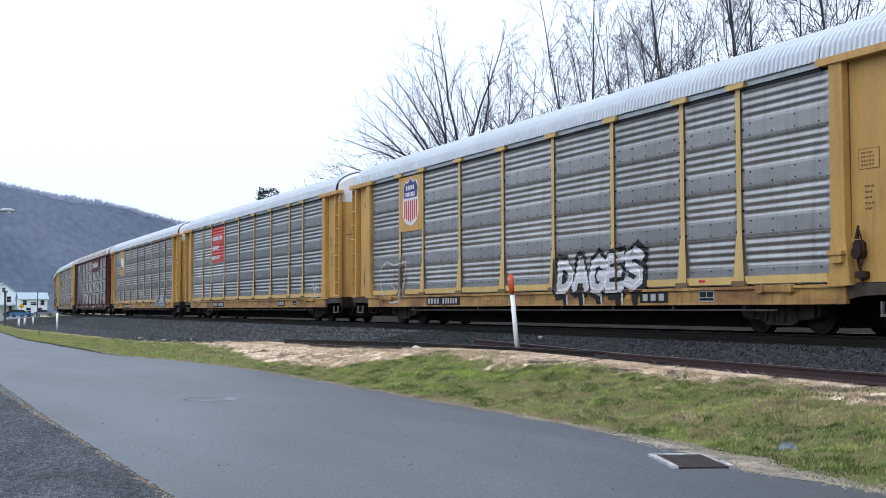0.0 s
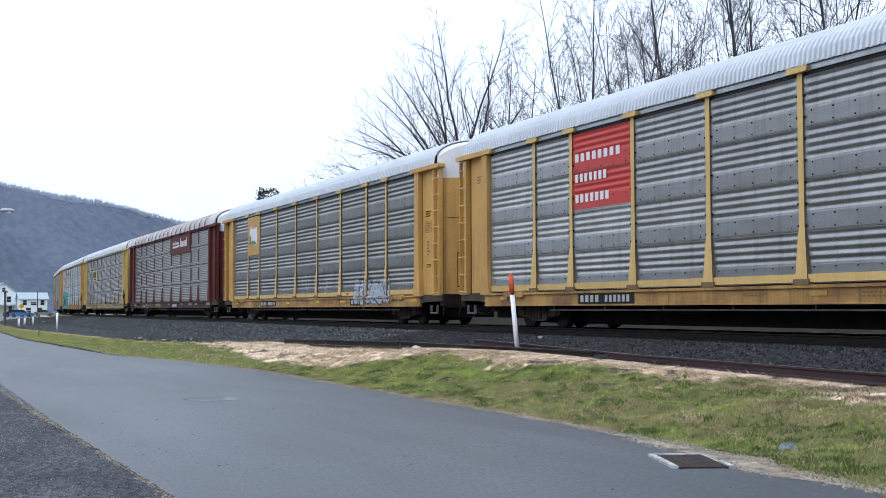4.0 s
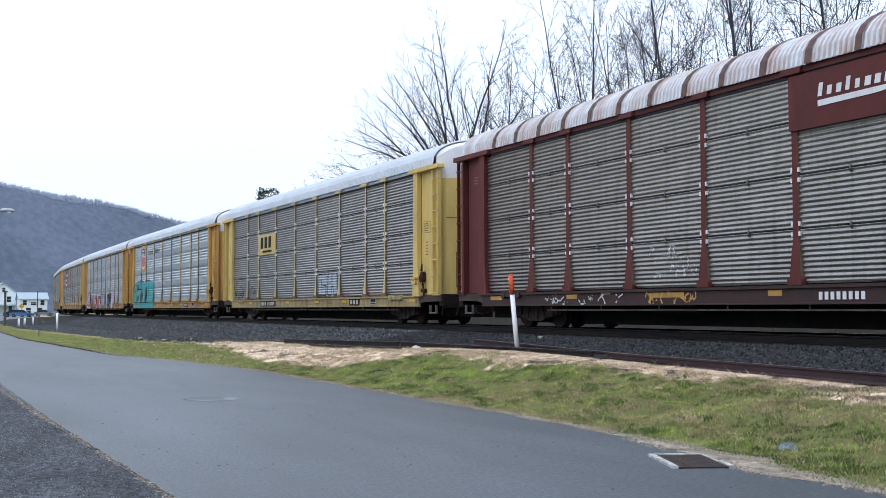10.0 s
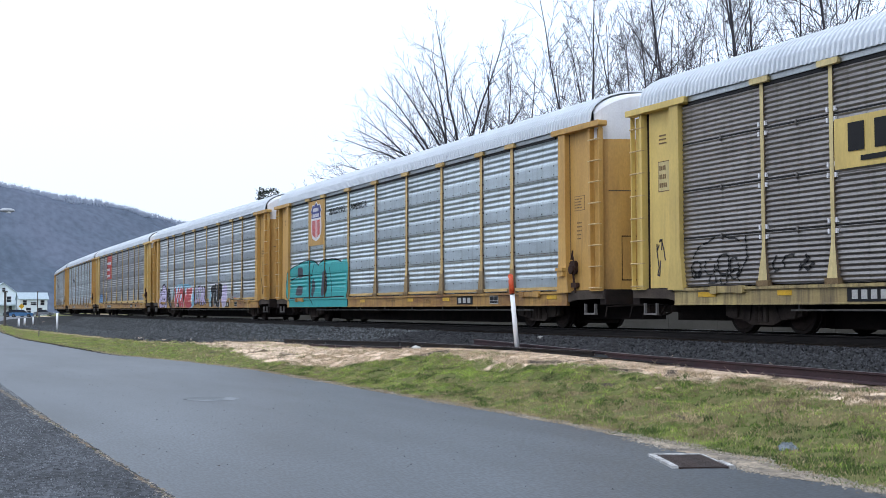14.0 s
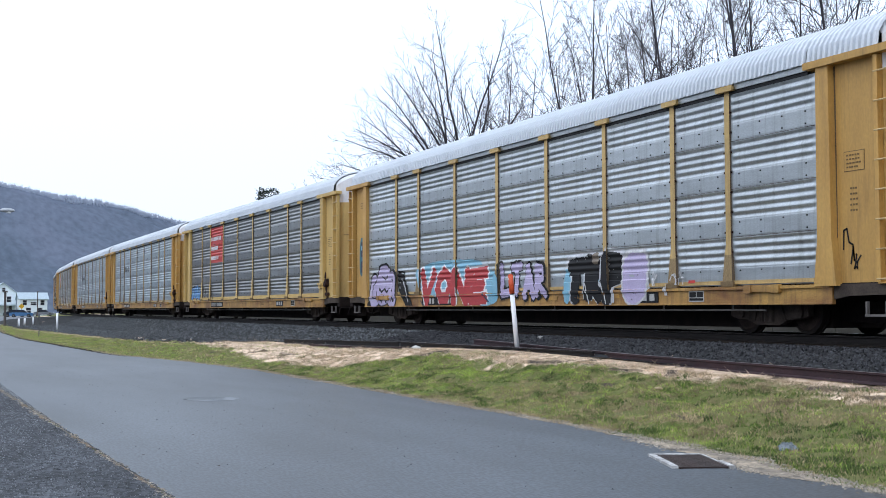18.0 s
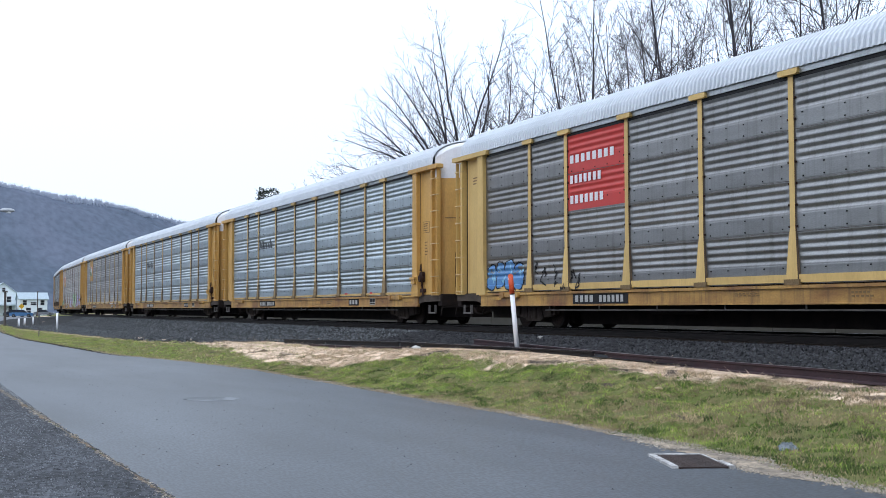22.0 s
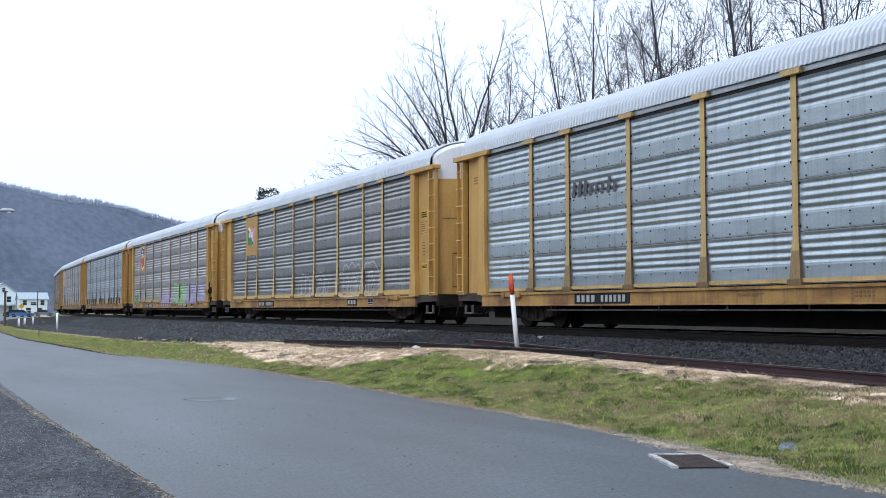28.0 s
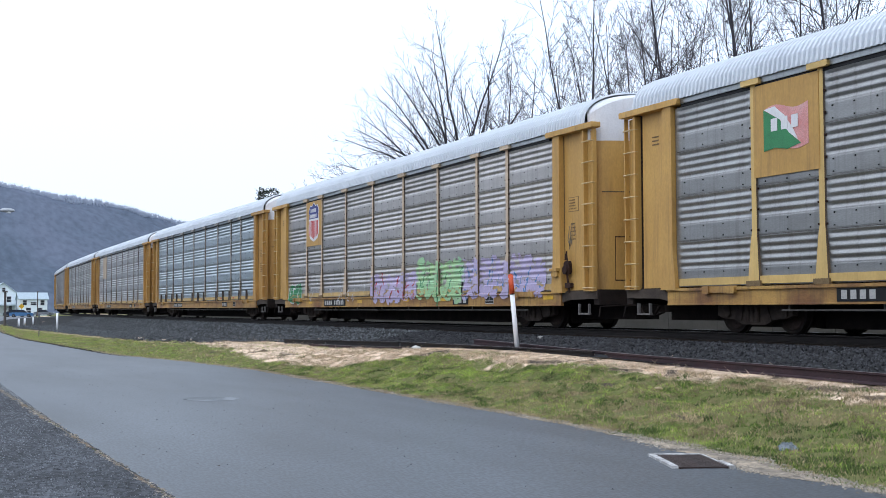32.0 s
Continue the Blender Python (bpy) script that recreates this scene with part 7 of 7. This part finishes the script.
GLASS = material("dark_window_glass", (0.03, 0.035, 0.045), 0.12, 0, None, 2, 0.5)
TRIM = material("white_trim", (0.75, 0.76, 0.78), 0.6)


def house(x, y, turn, w, d, h, rise, label, openings, porch=False, across=False):
    """A gabled frame house: x is its front's width, the gable's ridge runs along its depth."""
    ob = tagged(new("house"), label, "house")
    ob.location, ob.rotation_euler.z = (x, y, 0.0), radians(turn)
    s = Shape()
    gw, gd = (d, w) if across else (w, d)
    s.prism([(-gw / 2, 0), (gw / 2, 0), (gw / 2, h), (0, h + rise), (-gw / 2, h)], -gd / 2, gd / 2)
    if across:
        s.v = [(q, -p, r) for p, q, r in s.v]
    part("wall", s.mesh("wall", [SIDING]), ob, "white clapboard walls")
    s = Shape()
    for e in (-1, 1):
        a, b = (0, h + rise), (e * (gw / 2 + 0.4), h - 0.4 * rise / (gw / 2))
        o = [a, b, (b[0], b[1] + 0.2), (0, h + rise + 0.2)]
        s.prism(o if e < 0 else o[::-1], -gd / 2 - 0.4, gd / 2 + 0.4)
    if across:
        s.v = [(q, -p, r) for p, q, r in s.v]
    part("roof", s.mesh("roof", [SHINGLE]), ob, "shingle roof, coloured grey-blue for haze")
    for wx, wz, ww, wh in openings:
        fr = part("window", simple(("window", ww, wh), [TRIM], lambda s: (s.box(-ww / 2 - 0.1, ww / 2 + 0.1, -0.05, 0.02, -0.1, 0.0), s.box(-ww / 2 - 0.1, ww / 2 + 0.1, -0.05, 0.02, wh, wh + 0.1), s.box(-ww / 2 - 0.1, -ww / 2, -0.05, 0.02, 0, wh), s.box(ww / 2, ww / 2 + 0.1, -0.05, 0.02, 0, wh), s.box(-ww / 2, ww / 2, -0.03, 0.02, wh / 2 - 0.03, wh / 2 + 0.03))), ob)
        fr.location = (wx, -d / 2 - 0.02, wz)
        part("pane", simple(("pane", ww, wh), [GLASS], lambda s: s.box(-ww / 2, ww / 2, -0.01, 0.0, 0, wh)), fr)
    if porch:
        s = Shape()
        s.prism([(-w / 2, 2.5), (w / 2, 2.5), (w / 2, 2.75), (-w / 2, 2.75)], -d / 2 - 2.2, -d / 2)
        part("porch_roof", s.mesh("porch_roof", [SHINGLE]), ob)
        for k in range(4):
            s = Shape()
            s.box(-0.08, 0.08, -0.08, 0.08, 0, 2.5)
            part("porch_post", s.mesh("porch_post", [TRIM]), ob).location = (-w / 2 + 0.2 + k * (w - 0.4) / 3, -d / 2 - 2.05, 0)
    return ob


house(-331, 24.6, 92, 6.2, 9, 5.9, 2.3, "white two-storey gabled house by the road", [(-1.6, 3.4, 1.0, 1.4), (1.4, 3.4, 1.0, 1.4), (0.1, 6.1, 0.7, 0.9), (-1.8, 0.9, 1.1, 1.5), (1.6, 0.9, 1.1, 1.5)], True)
house(-322, 31.3, 90, 6.6, 8, 4.1, 1.5, "white smaller house with a grey roof", [(-2.1, 2.6, 0.9, 1.2), (0, 2.6, 1.3, 0.7), (2.1, 2.6, 0.9, 1.2), (-1.2, 0.6, 1.1, 1.3), (1.5, 0.6, 1.1, 1.3)], across=True)
house(-350, 16.0, 88, 9.0, 9, 5.6, 2.5, "pale house further along the street", [(-2, 3.4, 1.0, 1.4), (2, 3.4, 1.0, 1.4), (-2, 0.9, 1.0, 1.4), (2, 0.9, 1.0, 1.4)])


def parked_car(x, y, turn, paint, label):
    ob = tagged(new("parked_car"), label, "car", "cars parked by the houses")
    ob.location, ob.rotation_euler.z = (x, y, 0.0), radians(turn)
    s = Shape()
    s.prism([(-2.2, 0.3), (2.2, 0.3), (2.25, 0.6), (2.1, 0.8), (1.2, 0.92), (-1.6, 0.95), (-2.15, 0.9), (-2.25, 0.6)], -0.88, 0.88)
    part("body", s.mesh("body", [paint]), ob)
    s = Shape()
    s.prism([(-1.7, 0.93), (1.15, 0.9), (0.45, 1.4), (-0.9, 1.42)], -0.72, 0.72)
    part("cabin_glass", s.mesh("cabin_glass", [GLASS]), ob)
    s = Shape()
    s.prism([(-0.95, 1.40), (0.5, 1.39), (0.4, 1.46), (-0.85, 1.48)], -0.74, 0.74)
    part("roof", s.mesh("roof", [paint]), ob)
    for px_, py_ in ((-1.4, -0.8), (1.4, -0.8), (-1.4, 0.8), (1.4, 0.8)):
        wh = part("wheel", simple("wheel", [BLACK, GALV], lambda s: (s.tube((0, -0.1, 0), (0, 0.1, 0), 0.32, n=16), s.tube((0, -0.11, 0), (0, 0.11, 0), 0.18, n=12, mat=1))), ob)
        wh.location = (px_, py_, 0.32)
    return ob


CAR_BLUE = material("blue_car_paint", (0.09, 0.23, 0.45), 0.25, 0.2)
CAR_DARK = material("dark_blue_car_paint", (0.03, 0.05, 0.09), 0.25, 0.3)
CAR_SILVER = material("silver_car_paint", (0.25, 0.28, 0.32), 0.25, 0.5)
parked_car(-250, 22.4, 78, CAR_BLUE, "blue sedan parked on the street")
parked_car(-262, 22.2, 78, CAR_DARK, "dark blue sedan parked behind another car")
parked_car(-290, 30.8, 80, CAR_SILVER, "grey sedan parked beside a house")
sign = tagged(new("road_sign"), "yellow diamond road sign on a post", "road sign")
sign.location = (-275, 24.6, 0)
s = Shape()
s.tube((0, 0, 0), (0, 0, 2.3), 0.04, n=6)
part("post", s.mesh("sign_post", [GALV]), sign)
s = Shape()
s.add([(0.06, 0, 1.6), (0.06, 0.6, 2.2), (0.06, 0, 2.8), (0.06, -0.6, 2.2), (0.03, 0, 1.6), (0.03, 0.6, 2.2), (0.03, 0, 2.8), (0.03, -0.6, 2.2)], [(0, 1, 2, 3), (7, 6, 5, 4), (0, 4, 5, 1), (1, 5, 6, 2), (2, 6, 7, 3), (3, 7, 4, 0)])
part("panel", s.mesh("sign_panel", [REFLECT]), sign)


def motions():
    """The train runs past at a steady pace; every wheelset rolls."""
    times = [0.5 * i for i in range(65)]
    for i, car in enumerate(CARS):
        rows = []
        for t in times:
            s = FIRST - PITCH * (i - 1) + SLACK.get(i, 0.0) + SPEED * t
            a, _ = on_track(s - 9.45)
            b, _ = on_track(s + 9.45)
            mid = (a + b) / 2
            rows.append((t, pose(mid.x, mid.y, RAIL_TOP, 0, 0, math.degrees(math.atan2(b.y - a.y, b.x - a.x)))))
        walk(car, rows)
    # the wheels turn by the same run; fore and aft wheelsets each share one set of keys
    step = 0.06
    turns = [step * i for i in range(int(32.0 / step))] + [32.0]
    for d in (-0.87, 0.87):
        alike = [w for w in bpy.data.objects if w.name.startswith("wheelset") and abs(w.location.x - d) < 0.01]
        walk(alike[0], [(t, pose(d, 0, 0.43, 0, math.degrees(SPEED * t / 0.43) % 360.0, 0)) for t in turns])
        keys = alike[0].animation_data
        for w in alike[1:]:
            w.rotation_mode = "QUATERNION"
            w.animation_data_create()
            w.animation_data.action = keys.action
            w.animation_data.action_slot = keys.action_slot


motions()
